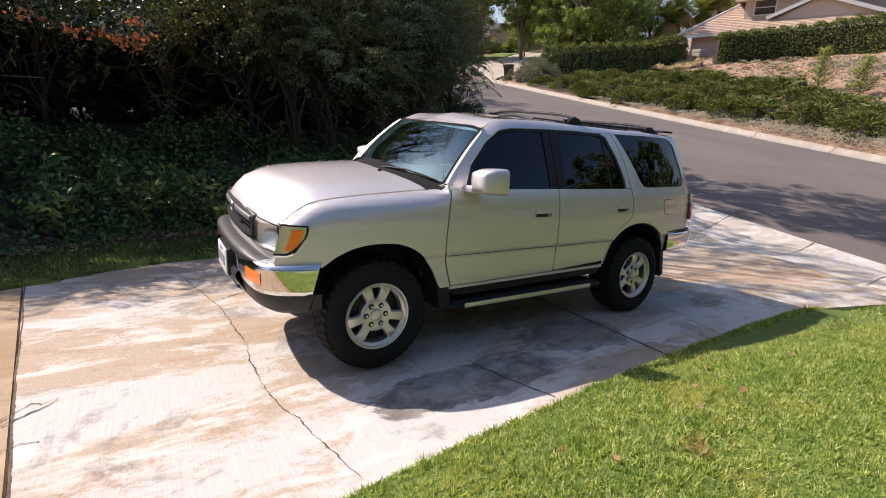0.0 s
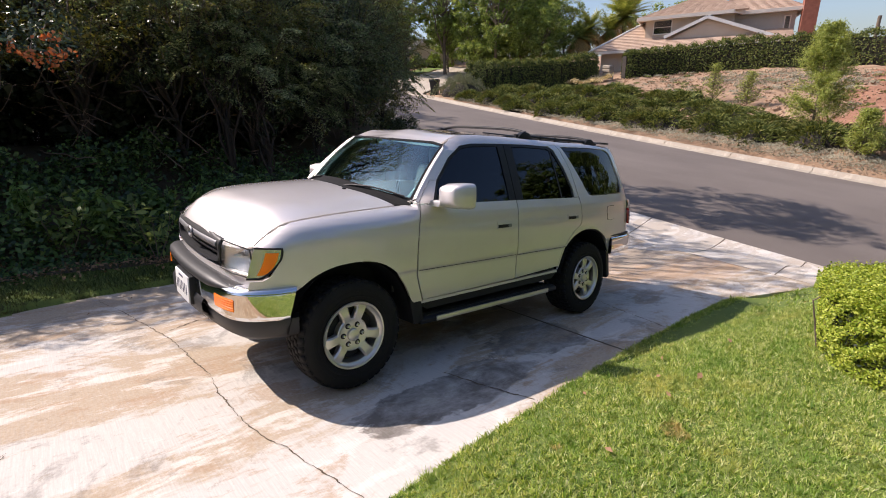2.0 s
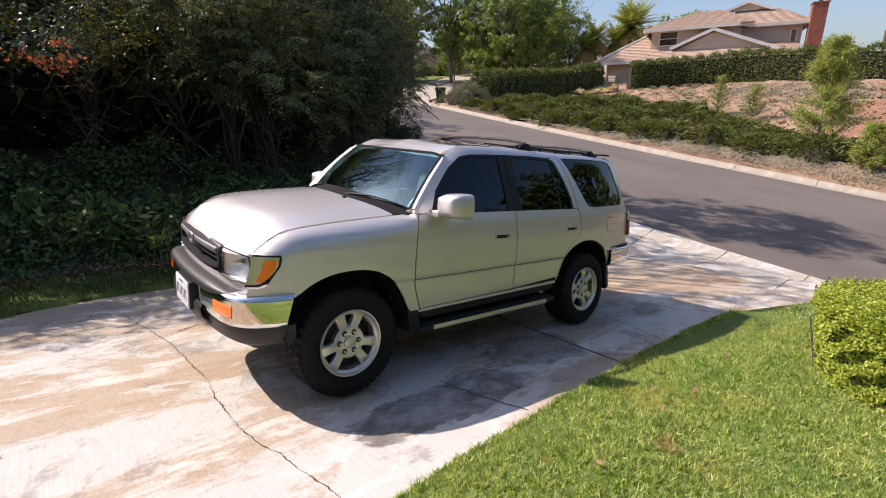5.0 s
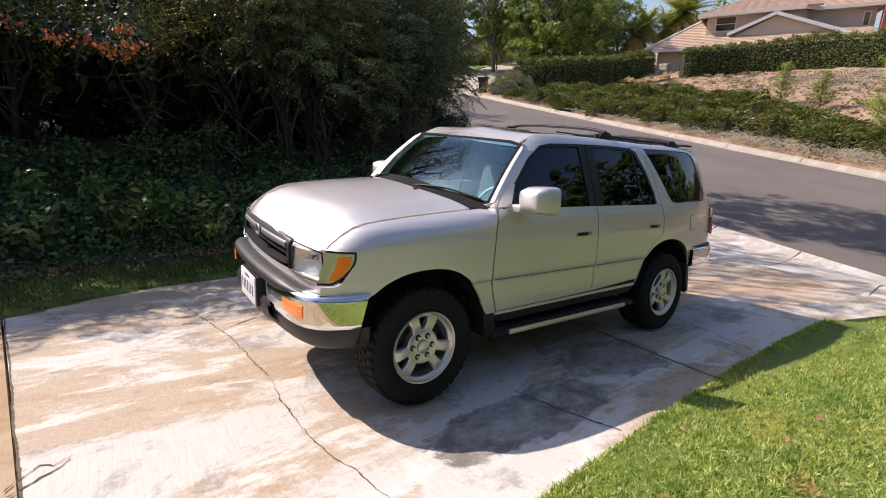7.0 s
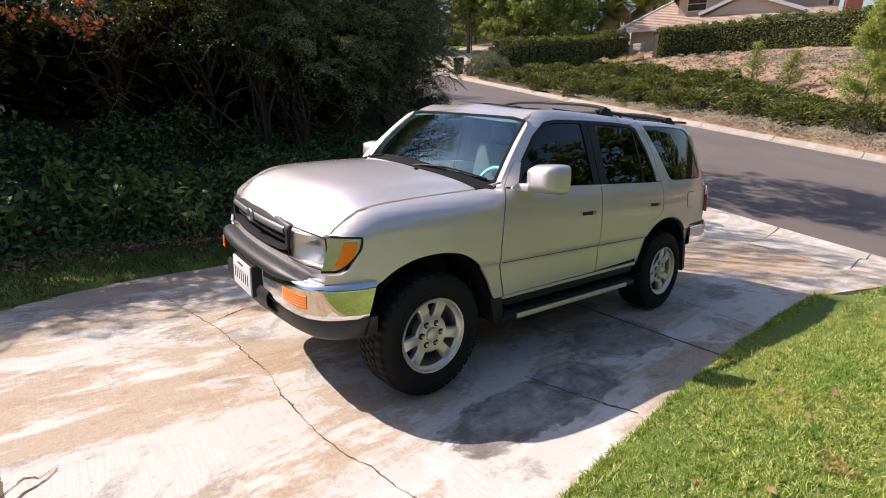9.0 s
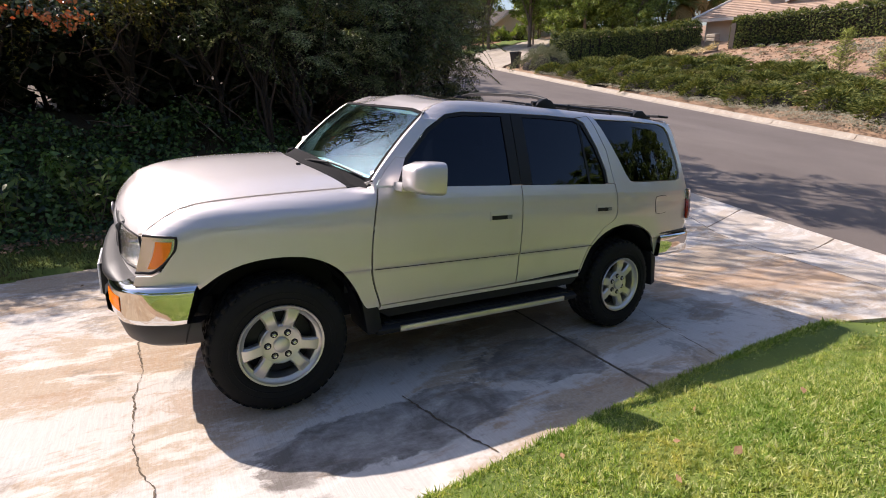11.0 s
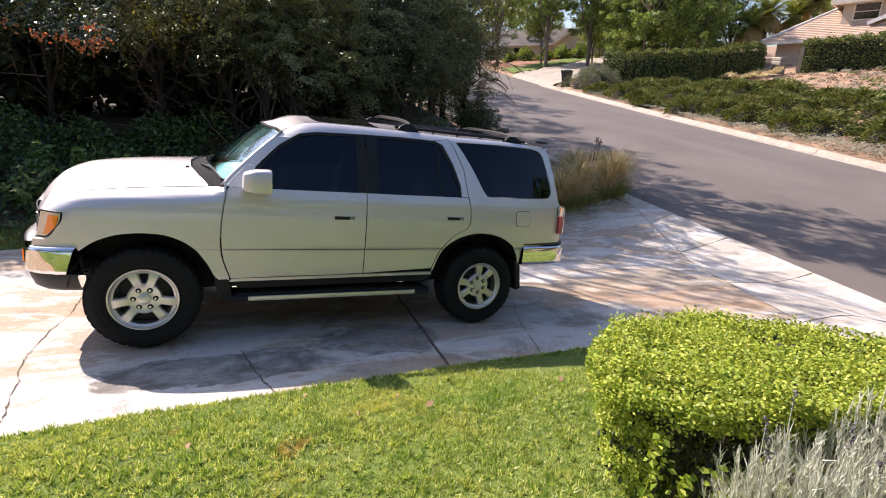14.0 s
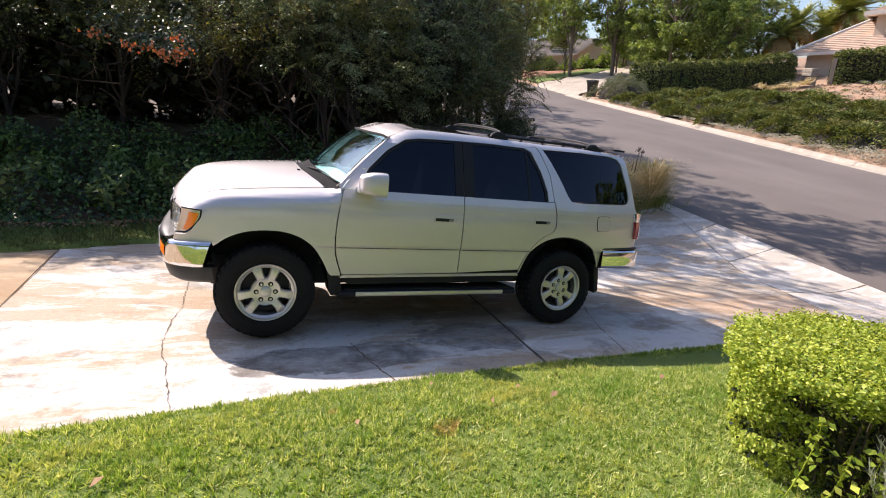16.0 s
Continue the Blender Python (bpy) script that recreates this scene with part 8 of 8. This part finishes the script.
for k in range(4):
    part("stone", box_bm(-0.40 + 0.05 * (k % 2), 0.40 - 0.06 * (k % 3 == 0), -0.35, 0.35 + 0.05 * (k % 2), 0.3 * k, 0.3 * k + 0.275, 0.04, 1), M["kerb"], pier)


def young_pine(x, y, h, r, n, label):
    t = thing("young_pine", Matrix.Translation((x, y, zs(x, y))), label, "tree", "young pines on the bank")
    limbs = [(np.array([(0, 0, 0), (0.03, 0.02, h * 0.5), (0, 0, h)]), [0.03 * h ** 0.5, 0.02, 0.006])]
    tips = []
    for k in range(150):
        q = rng.uniform(0.03, 0.97)
        a = rng.uniform(0, 6.28)
        ln = r * (1.05 - q) ** 0.7 * rng.uniform(0.6, 1.15) + 0.12
        s = np.array([0, 0, q * h])
        e = s + [ln * math.cos(a), ln * math.sin(a), ln * rng.uniform(0.25, 0.8)]
        limbs.append((np.array([s, (s + e) / 2 + [0, 0, -0.02], e]), [0.012, 0.008, 0.004]))
        tips.append((s, e))
    quads("trunk", *joined([tube_arrays(p, np.array(rr), 5) for p, rr in limbs]), M["bark"], t, smooth=True)
    s, e = np.array([a for a, _ in tips]), np.array([b for _, b in tips])
    i = rng.integers(0, len(s), n)
    u = rng.uniform(0.25, 1.05, n)[:, None]
    p = s[i] * (1 - u) + e[i] * u + rng.normal(0, 0.05 * r + 0.02, (n, 3))
    v, f = leaf_arrays(p, rng.normal(size=(n, 3)), 0.15, 0.022)
    quads("crown", v, f, M["pine"], t)


young_pine(24.9, 2.5, 4.7, 1.4, 24000, "slender light green young pine on the bank")
young_pine(22.4, 0.2, 1.85, 0.62, 6000, "small yellow-green young pine near the kerb")
young_pine(29.5, 8.7, 2.2, 0.65, 2000, "thin pale young pine on bare soil")
young_pine(29.4, 6.75, 1.8, 0.6, 1700, "thin pale young pine sapling on bare soil")

# wheelie bin
bx, by = 24.9, 29.3
bz = float(road_z(bx, by)) + 0.12
wb = thing("wheelie_bin", pose(bx, by, bz, 0, 0, 35), "dark green plastic wheelie bin with its lid shut", "bin")
bm = bmesh.new()
rows = []
for z, s in ((0.05, 0.72), (0.1, 0.75), (1.10, 1.0), (1.14, 1.08), (1.2, 1.08)):
    rows.append([bm.verts.new((x * s, y * s, z)) for x, y in ((-0.36, -0.33), (-0.33, -0.36), (0.33, -0.36), (0.36, -0.33), (0.36, 0.33), (0.33, 0.36), (-0.33, 0.36), (-0.36, 0.33))])
for p, q in zip(rows, rows[1:]):
    for k in range(8):
        bm.faces.new((p[k], p[(k + 1) % 8], q[(k + 1) % 8], q[k]))
bm.faces.new(rows[0])
bm.faces.new(rows[-1])
bmesh.ops.recalc_face_normals(bm, faces=bm.faces[:])
part("body", bm, M["bin"], wb)
part("lid", prism_bm([(-0.42, 1.20), (0.45, 1.20), (0.44, 1.25), (0.2, 1.31), (-0.42, 1.33)], -0.40, 0.40, "y", 0.02), M["bin"], wb)
tube("handle", [(-0.47, -0.3, 1.22), (-0.47, 0.3, 1.22)], 0.02, M["bin"], wb)
for y in (-0.3, 0.3):
    bm = lathe_bm([(0, -0.03), (0.13, -0.03), (0.13, 0.03), (0, 0.03)], 20)
    bmesh.ops.translate(bm, verts=bm.verts[:], vec=(-0.3, y, 0.13))
    part("wheel", bm, M["trimblack"], wb)
def street_bed(name, low, high, inset, far, lift, mat):
    """A strip of ground between two lines, running up from the far kerb."""
    u, w = np.linspace(0, 1, 30), np.linspace(0, 1, 24)
    gx, gy = np.zeros((24, 30)), np.zeros((24, 30))
    for i, q in enumerate(w):
        x0 = 26.0
        for _ in range(12):
            x0 = float(kerb_x(low(x0) * (1 - q) + high(x0) * q)) + inset
        gx[i] = x0 + (far - x0) * u
        gy[i] = low(gx[i]) * (1 - q) + high(gx[i]) * q
    v = np.stack([gx, gy, land_rough(gx, gy) + lift], -1).reshape(-1, 3)
    i, j = np.meshgrid(np.arange(23), np.arange(29), indexing="ij")
    f = np.stack([i * 30 + j, i * 30 + j + 1, (i + 1) * 30 + j + 1, (i + 1) * 30 + j], -1).reshape(-1, 4)
    return quads(name, v, f, M[mat], smooth=True)


tagged(street_bed("neighbour_driveway", lambda x: 30.2 + 0.5 * (x - 24), lambda x: 39.0 + 0.45 * (x - 24), 0.0, 44, 0.10, "kerb"), "pale concrete driveway across the street", "driveway", kind="structure")


# ---- houses ----
def tiled_plane(name, corners, mat, parent, course=0.36, thick=0.05):
    """A roof plane in lapped courses; corners: eave left, eave right, ridge right, ridge left."""
    el, er, rr, rl = (Vector(c) for c in corners)
    n = max(2, int(((rl - el).length + (rr - er).length) / 2 / course))
    up = (er - el).cross(rl - el).normalized() if (rl - el).length > 0.1 else (er - el).cross(rr - er).normalized()
    if up.z < 0:
        up = -up
    v, f = [], []
    for k in range(n):
        a, b = k / n, (k + 1) / n
        l0, r0, l1, r1 = el.lerp(rl, a), er.lerp(rr, a), el.lerp(rl, b), er.lerp(rr, b)
        base = len(v)
        v += [l0, r0, l0 + up * thick, r0 + up * thick, l1 + up * 0.006, r1 + up * 0.006]
        f += [(base, base + 1, base + 3, base + 2), (base + 2, base + 3, base + 5, base + 4)]
    base = len(v)
    v += [el - up * 0.12, er - up * 0.12, rr - up * 0.12, rl - up * 0.12, el, er, rr, rl]
    f += [(base, base + 3, base + 2, base + 1), (base, base + 1, base + 5, base + 4), (base + 1, base + 2, base + 6, base + 5), (base + 3, base, base + 4, base + 7)]
    return tagged(quads(name, [tuple(q) for q in v], f, M[mat], parent), kind="stuff")


def beam(name, a, b, w, h, mat, parent):
    """A board from a to b, h high and w thick."""
    a, b = Vector(a), Vector(b)
    d = (b - a).normalized()
    s = d.cross(Vector((0, 0, 1))).normalized() * w / 2
    u = s.cross(d).normalized() * h / 2
    bm = bmesh.new()
    r = [[bm.verts.new(p + s * i + u * j) for i, j in ((-1, -1), (1, -1), (1, 1), (-1, 1))] for p in (a, b)]
    for k in range(4):
        bm.faces.new((r[0][k], r[0][(k + 1) % 4], r[1][(k + 1) % 4], r[1][k]))
    bm.faces.new(r[0])
    bm.faces.new(r[1])
    bmesh.ops.recalc_face_normals(bm, faces=bm.faces[:])
    return part(name, bm, M[mat], parent, smooth=0)


def house_window(parent, u0, u1, z0, z1, v, bars=1):
    """A framed window in a wall that faces -v."""
    w = thing("window")
    w.parent = parent
    part("pane", box_bm(u0, u1, v - 0.03, v - 0.015, z0, z1), M["pane"], w, smooth=0)
    # near-black sheet stands in for the dark room behind the pane
    part("blind", box_bm(u0, u1, v + 0.02, v + 0.04, z0, z1), M["dim"], w, smooth=0)
    t = 0.09
    for a, b, c, d in ((u0 - t, u0, z0 - t, z1 + t), (u1, u1 + t, z0 - t, z1 + t), (u0, u1, z1, z1 + t), (u0 - t / 2, u1 + t / 2, z0 - t, z0)):
        part("frame", box_bm(a, b, v - 0.08, v + 0.03, c, d, 0.008, 1), M["trim"], w, smooth=0)
    for k in range(bars):
        z = z0 + (z1 - z0) * (k + 1) / (bars + 1)
        part("bar", box_bm(u0, u1, v - 0.05, v - 0.028, z - 0.025, z + 0.025), M["trim"], w, smooth=0)
    return w


HOUSE = Matrix.Translation((46.6, 22.8, 0)) @ Matrix.Rotation(math.atan2(-0.931, 0.365), 4, "Z")
house = thing("house", HOUSE, "two-storey tan stucco house with clay tile roofs and a brick chimney", "house")
Z0 = 2.2
part("wall", box_bm(-3.4, 12.6, -0.9, 9.5, Z0, 5.3), M["stucco"], house, "tan stucco lower wall", 0)
part("wall", box_bm(0.5, 8.2, 0.5, 8.0, 5.3, 8.1), M["stucco"], house, "tan stucco upper wall", 0)
part("wall", box_bm(8.2, 13.0, 1.3, 8.6, 4.0, 7.95), M["siding"], house, "tan clapboard upper wall", 0)
for k in range(17):
    z = 4.1 + k * 0.225
    part("clapboard", box_bm(8.2, 13.02, 1.262, 1.302, z, z + 0.215), M["siding"], house, smooth=0)
    part("clapboard", box_bm(12.98, 13.03, 1.3, 8.6, z, z + 0.215), M["siding"], house, smooth=0)
# lower roof facing the street, with its open left end
tiled_plane("roof", [(-4.4, -2.0, 5.25), (12.9, -2.0, 5.25), (12.9, 2.4, 6.75), (0.1, 4.0, 8.1)], "rooftile", house)
beam("fascia", (-4.5, -2.05, 5.2), (0.02, 4.0, 8.08), 0.14, 0.34, "white", house)
beam("fascia", (-4.4, -2.06, 5.12), (12.9, -2.06, 5.12), 0.08, 0.26, "trim", house)
# street gable
part("gable_wall", prism_bm([(2.9, 6.1), (5.95, 7.6), (11.2, 5.9), (11.2, 5.2), (2.9, 5.2)], -0.05, 0.1, "y"), M["stucco"], house, smooth=0)
tiled_plane("roof", [(2.35, -0.4, 6.35), (2.35, 2.5, 6.35), (5.95, 2.5, 7.88), (5.95, -0.4, 7.88)][::-1], "rooftile", house)
tiled_plane("roof", [(12.3, 2.5, 5.5), (12.3, -0.4, 5.5), (5.95, -0.4, 7.88), (5.95, 2.5, 7.88)], "rooftile", house)
beam("fascia", (2.35, -0.42, 6.28), (5.95, -0.42, 7.8), 0.1, 0.28, "white", house)
beam("fascia", (5.95, -0.42, 7.8), (12.3, -0.42, 5.43), 0.1, 0.28, "white", house)
# upper hip roofs
E1, R1 = 8.2, 9.95
tiled_plane("roof", [(-0.2, -0.3, E1), (9.2, -0.3, E1), (6.4, 3.9, R1), (4.2, 3.9, R1)], "rooftile", house)
tiled_plane("roof", [(-0.2, 8.6, E1), (-0.2, -0.3, E1), (4.2, 3.9, R1), (4.2, 4.6, R1)], "rooftile", house)
tiled_plane("roof", [(9.2, 8.6, E1), (-0.2, 8.6, E1), (4.2, 4.6, R1), (6.4, 4.6, R1)], "rooftile", house)
tiled_plane("roof", [(7.6, 0.6, 8.05), (13.7, 0.6, 8.05), (11.2, 4.6, 9.75), (7.6, 4.6, 9.75)], "rooftile", house)
tiled_plane("roof", [(13.7, 0.6, 8.05), (13.7, 9.2, 8.05), (11.2, 5.2, 9.75), (11.2, 4.6, 9.75)], "rooftile", house)
tiled_plane("roof", [(13.7, 9.2, 8.05), (7.6, 9.2, 8.05), (7.6, 5.2, 9.75), (11.2, 5.2, 9.75)], "rooftile", house)
for a, b in (((-0.25, -0.34, E1 - 0.12), (8.0, -0.34, E1 - 0.12)), ((-0.25, -0.34, E1 - 0.12), (-0.25, 8.6, E1 - 0.12)), ((8.0, -0.34, E1 - 0.12), (9.0, 0.56, 7.95)), ((9.0, 0.56, 7.95), (13.75, 0.56, 7.95)), ((13.75, 0.56, 7.95), (13.75, 9.2, 7.95))):
    beam("fascia", a, b, 0.1, 0.3, "trim", house)
part("soffit", box_bm(-0.2, 8.1, -0.3, 0.6, E1 - 0.26, E1 - 0.22), M["trim"], house, smooth=0)
part("soffit", box_bm(8.6, 13.7, 0.6, 1.4, 7.8, 7.84), M["trim"], house, smooth=0)
# little ridge gable
part("gable_wall", prism_bm([(6.9, 9.7), (8.6, 10.35), (10.3, 9.7)], 4.0, 4.1, "y"), M["stucco"], house, smooth=0)
tiled_plane("roof", [(6.5, 6.5, 9.7), (6.5, 3.8, 9.7), (8.6, 3.8, 10.5), (8.6, 6.5, 10.5)], "rooftile", house)
tiled_plane("roof", [(10.7, 3.8, 9.7), (10.7, 6.5, 9.7), (8.6, 6.5, 10.5), (8.6, 3.8, 10.5)], "rooftile", house)
beam("fascia", (6.5, 3.78, 9.64), (8.6, 3.78, 10.44), 0.1, 0.22, "white", house)
beam("fascia", (8.6, 3.78, 10.44), (10.7, 3.78, 9.64), 0.1, 0.22, "white", house)
house_window(house, 1.3, 2.85, 6.7, 7.85, 0.46)
house_window(house, 12.25, 12.6, 6.0, 7.4, 1.25, 0)
ch = part("chimney", box_bm(13.35, 14.45, 0.1, 1.3, Z0, 9.35), M["brick"], house, "red brick chimney", 0)
part("chimney_cap", box_bm(13.28, 14.52, 0.03, 1.37, 9.3, 9.42, 0.02, 1), M["brick"], ch)
part("chimney_pot", lathe_bm([(0.0, 9.6), (0.14, 9.6), (0.16, 9.4), (0.0, 9.4)], 12, "z"), M["darkmetal"], ch).location = (13.9, 0.7, 0)
pole = tube("utility_post", [(56.6, 5.9, 3.0), (56.6, 5.9, 7.0)], 0.14, M["bark"], None)
tagged(pole, "weathered dark timber post behind the hedge", "post")


def palm(x, y, h, fr, n, label, dry):
    z = zs(x, y)
    t = thing("palm_tree", Matrix.Translation((x, y, z)), label, "palm", "palms beside the house")
    pts = np.array([(0, 0, 0), (0.1, 0, h * 0.5), (0, 0.05, h)])
    quads("trunk", *tube_arrays(pts, np.array([0.26, 0.2, 0.22]), 9), M["bark"], t, smooth=True)
    for name, mat, m, sag0, sag1 in (("crown", "palm", n, 0.2, 1.1), ("dry_skirt", "palm_dry", dry, 1.4, 2.4)):
        if not m:
            continue
        vs, fs, base = [], [], 0
        for k in range(m):
            a = rng.uniform(0, 6.28)
            sag = rng.uniform(sag0, sag1)
            rise = rng.uniform(0.0, 1.4)
            u = np.linspace(0, 1, 9)
            d = np.array([math.cos(a), math.sin(a), 0])
            ang = rise - sag * u * 1.2 if name == "crown" else -0.3 - sag * u * 0.6
            c = np.concatenate([[[0, 0, h]], np.array([0, 0, h]) + np.cumsum(np.stack([np.cos(ang)[1:] * d[0], np.cos(ang)[1:] * d[1], np.sin(ang)[1:]], 1) * fr / 8, 0)])
            s = np.array([-math.sin(a), math.cos(a), 0])
            for j in range(1, 9):
                for q in np.linspace(0, 1, 4)[:-1]:
                    p = c[j - 1] * (1 - q) + c[j] * q
                    for sg in (-1, 1):
                        ln = 0.42 * fr / 2.2 * math.sin(math.pi * min(1, (j - q) / 9 + 0.15))
                        e = p + s * sg * ln + (c[j] - c[j - 1]) * 1.2 + [0, 0, -0.12 * ln]
                        w = (c[j] - c[j - 1]) * 0.16
                        vs += [p - w, p + w, e]
                        fs.append((base, base + 1, base + 2))
                        base += 3
        quads(name, vs, fs, M[mat], t)


palm(47.6, 29.2, 4.4, 2.6, 60, "fan palm with a green crown and dry hanging skirt", 60)
palm(50.6, 28.6, 4.2, 2.7, 60, "fan palm with a full crown of dry fronds", 60)
palm(52.6, 27.9, 5.6, 3.9, 80, "feathery date palm beside the roof", 16)
palm(45.2, 28.9, 3.4, 2.4, 50, "low bushy palm behind the hedge", 40)

for x, y, h, s, n, lf, lo, mat in ((36.5, 33.0, 11.5, 4.0, 17000, 0.24, 0.06, "tree"), (41.0, 31.5, 10.0, 3.4, 14000, 0.24, 0.1, "tree"), (44.0, 36.0, 10.0, 3.8, 13000, 0.27, 0.1, "tree"), (38.5, 28.8, 7.0, 2.8, 12000, 0.22, 0.1, "tree"), (50.0, 40.0, 11.5, 4.5, 12000, 0.3, 0.1, "tree"), (45.5, 31.0, 8.5, 2.6, 11000, 0.2, 0.08, "tree_light"), (36.0, 40.5, 14.0, 3.6, 15000, 0.24, 0.24, "tree"), (32.6, 43.5, 13.5, 3.2, 13000, 0.24, 0.30, "tree"), (40.0, 36.5, 15.0, 3.8, 16000, 0.24, 0.1, "tree"), (30.0, 50.0, 14.0, 3.6, 12000, 0.26, 0.25, "tree_light"), (46, 50, 10, 4.0, 9000, 0.3, 0.15, "tree"), (40.5, 72, 12, 6, 9000, 0.35, 0.2, "tree_light"), (37.8, 42.0, 6.8, 2.3, 7000, 0.2, 0.26, "tree"), (43.0, 41.5, 7.5, 3.4, 9000, 0.24, 0.0, "tree"), (41.2, 37.5, 6.0, 2.8, 8000, 0.22, 0.0, "tree"), (46.0, 38.5, 8.0, 3.2, 9000, 0.24, 0.0, "tree"), (37.0, 36.3, 6.5, 2.3, 7000, 0.2, 0.12, "tree"), (43.0, 47.0, 7.0, 3.0, 7000, 0.24, 0.05, "tree"), (34.0, 46.5, 7.0, 2.0, 4500, 0.2, 0.35, "tree_light")):
    tree("street_tree", (x, y, zs(x, y) - 0.1), h, s, int(n * 0.8), 0.62, lf * 1.1, mat, "leafy green garden tree across the street" if mat == "tree" else "light green feathery tree across the street", "tree", 12, group="trees across the street", full=(lo, 1.0))
# trees with y at or below -16 are unseen, added for the car's reflections
for x, y, h, s, n in ((14.0, 62.0, 9, 4, 6000), (2.0, 60.0, 10, 4.5, 7000), (-8, 50, 11, 5, 7000), (60, 50, 12, 5, 6000), (70, 30, 9, 5, 5000), (30, 72, 13, 5.5, 9000), (21, 64, 12, 4.5, 8000), (47, 68, 13, 5, 9000), (50, 75, 12, 6, 6000), (66, -14, 7, 4, 4000), (26, -16, 9, 4.5, 9000), (31, -24, 10, 5, 9000), (23, -30, 10, 5, 9000), (40, -26, 10, 5, 8000), (14, -22, 8, 4, 8000)):
    tree("distant_tree", (x, y, float(land_z(x, y)) - 0.1), h, s, int(n * 0.7), 1.2, 0.43, "tree", "distant leafy green tree beyond the gardens", "tree", 10, group="distant trees", full=(0.1, 1.0))

# the house at the end of the street
H2 = Matrix.Translation((37.5, 59.8, 4.7)) @ Matrix.Rotation(radians(-36), 4, "Z")
h2 = thing("house", H2, "cream single-storey house with brown shingle roof and gables", "house")
part("wall", box_bm(-6, 14, 0, 9, -0.8, 2.7), M["cream"], h2, "", 0)
tiled_plane("roof", [(-6.7, -0.8, 2.55), (14.7, -0.8, 2.55), (14.7, 4.5, 5.0), (-6.7, 4.5, 5.0)], "roofdark", h2)
tiled_plane("roof", [(14.7, 9.8, 2.55), (-6.7, 9.8, 2.55), (-6.7, 4.5, 5.0), (14.7, 4.5, 5.0)], "roofdark", h2)
beam("fascia", (-6.7, -0.86, 2.5), (14.7, -0.86, 2.5), 0.08, 0.24, "white", h2)
part("gable_wall", prism_bm([(6.3, 2.5), (9.0, 4.2), (11.7, 2.5)], -1.4, -1.25, "y"), M["cream"], h2, smooth=0)
part("wall", box_bm(6.4, 11.6, -1.35, 0.2, -0.8, 2.55), M["cream"], h2, "", 0)
tiled_plane("roof", [(5.9, 3.0, 2.4), (5.9, -1.9, 2.4), (9.0, -1.9, 4.4), (9.0, 3.0, 4.4)], "roofdark", h2)
tiled_plane("roof", [(12.1, -1.9, 2.4), (12.1, 3.0, 2.4), (9.0, 3.0, 4.4), (9.0, -1.9, 4.4)], "roofdark", h2)
beam("fascia", (5.9, -1.95, 2.35), (9.0, -1.95, 4.35), 0.1, 0.26, "white", h2)
beam("fascia", (9.0, -1.95, 4.35), (12.1, -1.95, 2.35), 0.1, 0.26, "white", h2)
part("gable_wall", prism_bm([(2.6, 3.2), (4.0, 5.2), (5.4, 3.2)], 0.3, 0.45, "y"), M["white"], h2, smooth=0)
tiled_plane("roof", [(2.3, 4.0, 3.4), (2.3, -0.1, 3.4), (4.0, -0.1, 5.3), (4.0, 4.0, 5.3)], "roofdark", h2)
tiled_plane("roof", [(5.7, -0.1, 3.4), (5.7, 4.0, 3.4), (4.0, 4.0, 5.3), (4.0, -0.1, 5.3)], "roofdark", h2)
house_window(h2, 3.3, 4.7, 3.6, 4.6, 0.26, 1)
house_window(h2, 0.6, 1.6, 0.2, 2.2, -0.04, 2)
house_window(h2, 1.8, 2.8, 0.2, 2.2, -0.04, 2)
house_window(h2, -3.4, -1.4, 0.5, 2.0, -0.04, 1)
house_window(h2, 7.3, 8.6, 0.4, 1.8, -1.39, 1)
house_window(h2, 9.4, 10.7, 0.4, 1.8, -1.39, 1)
lawn2 = street_bed("far_lawn", lambda x: 40.3 + 0.45 * (x - 26), lambda x: 45.5 + 0.3 * (x - 26), 0.6, 42, 0.11, "turf")
tagged(lawn2, "patch of sunlit green lawn across the street", "lawn", kind="structure")
tagged(street_bed("mulch_slope", lambda x: 45.3 + 0.3 * (x - 26), lambda x: 55.0 + 0.1 * (x - 26), 1.2, 42, 0.08, "redsoil"), "red-brown bark mulch slope before the far house", "mulch", kind="structure")
for x, y, r, h in ((36.2, 53.5, 1.2, 1.5), (38.0, 51.6, 1.1, 1.2), (40.0, 50.8, 1.3, 1.5), (42.0, 49.6, 1.2, 1.7), (34.6, 54.6, 0.9, 1.1)):
    dome_bush("foundation_shrub", x, y, r, h, 1500, "tree", "leafy rounded shrub in front of the far house", "shrub", "shrubs before the far house", (0.22, 0.12))
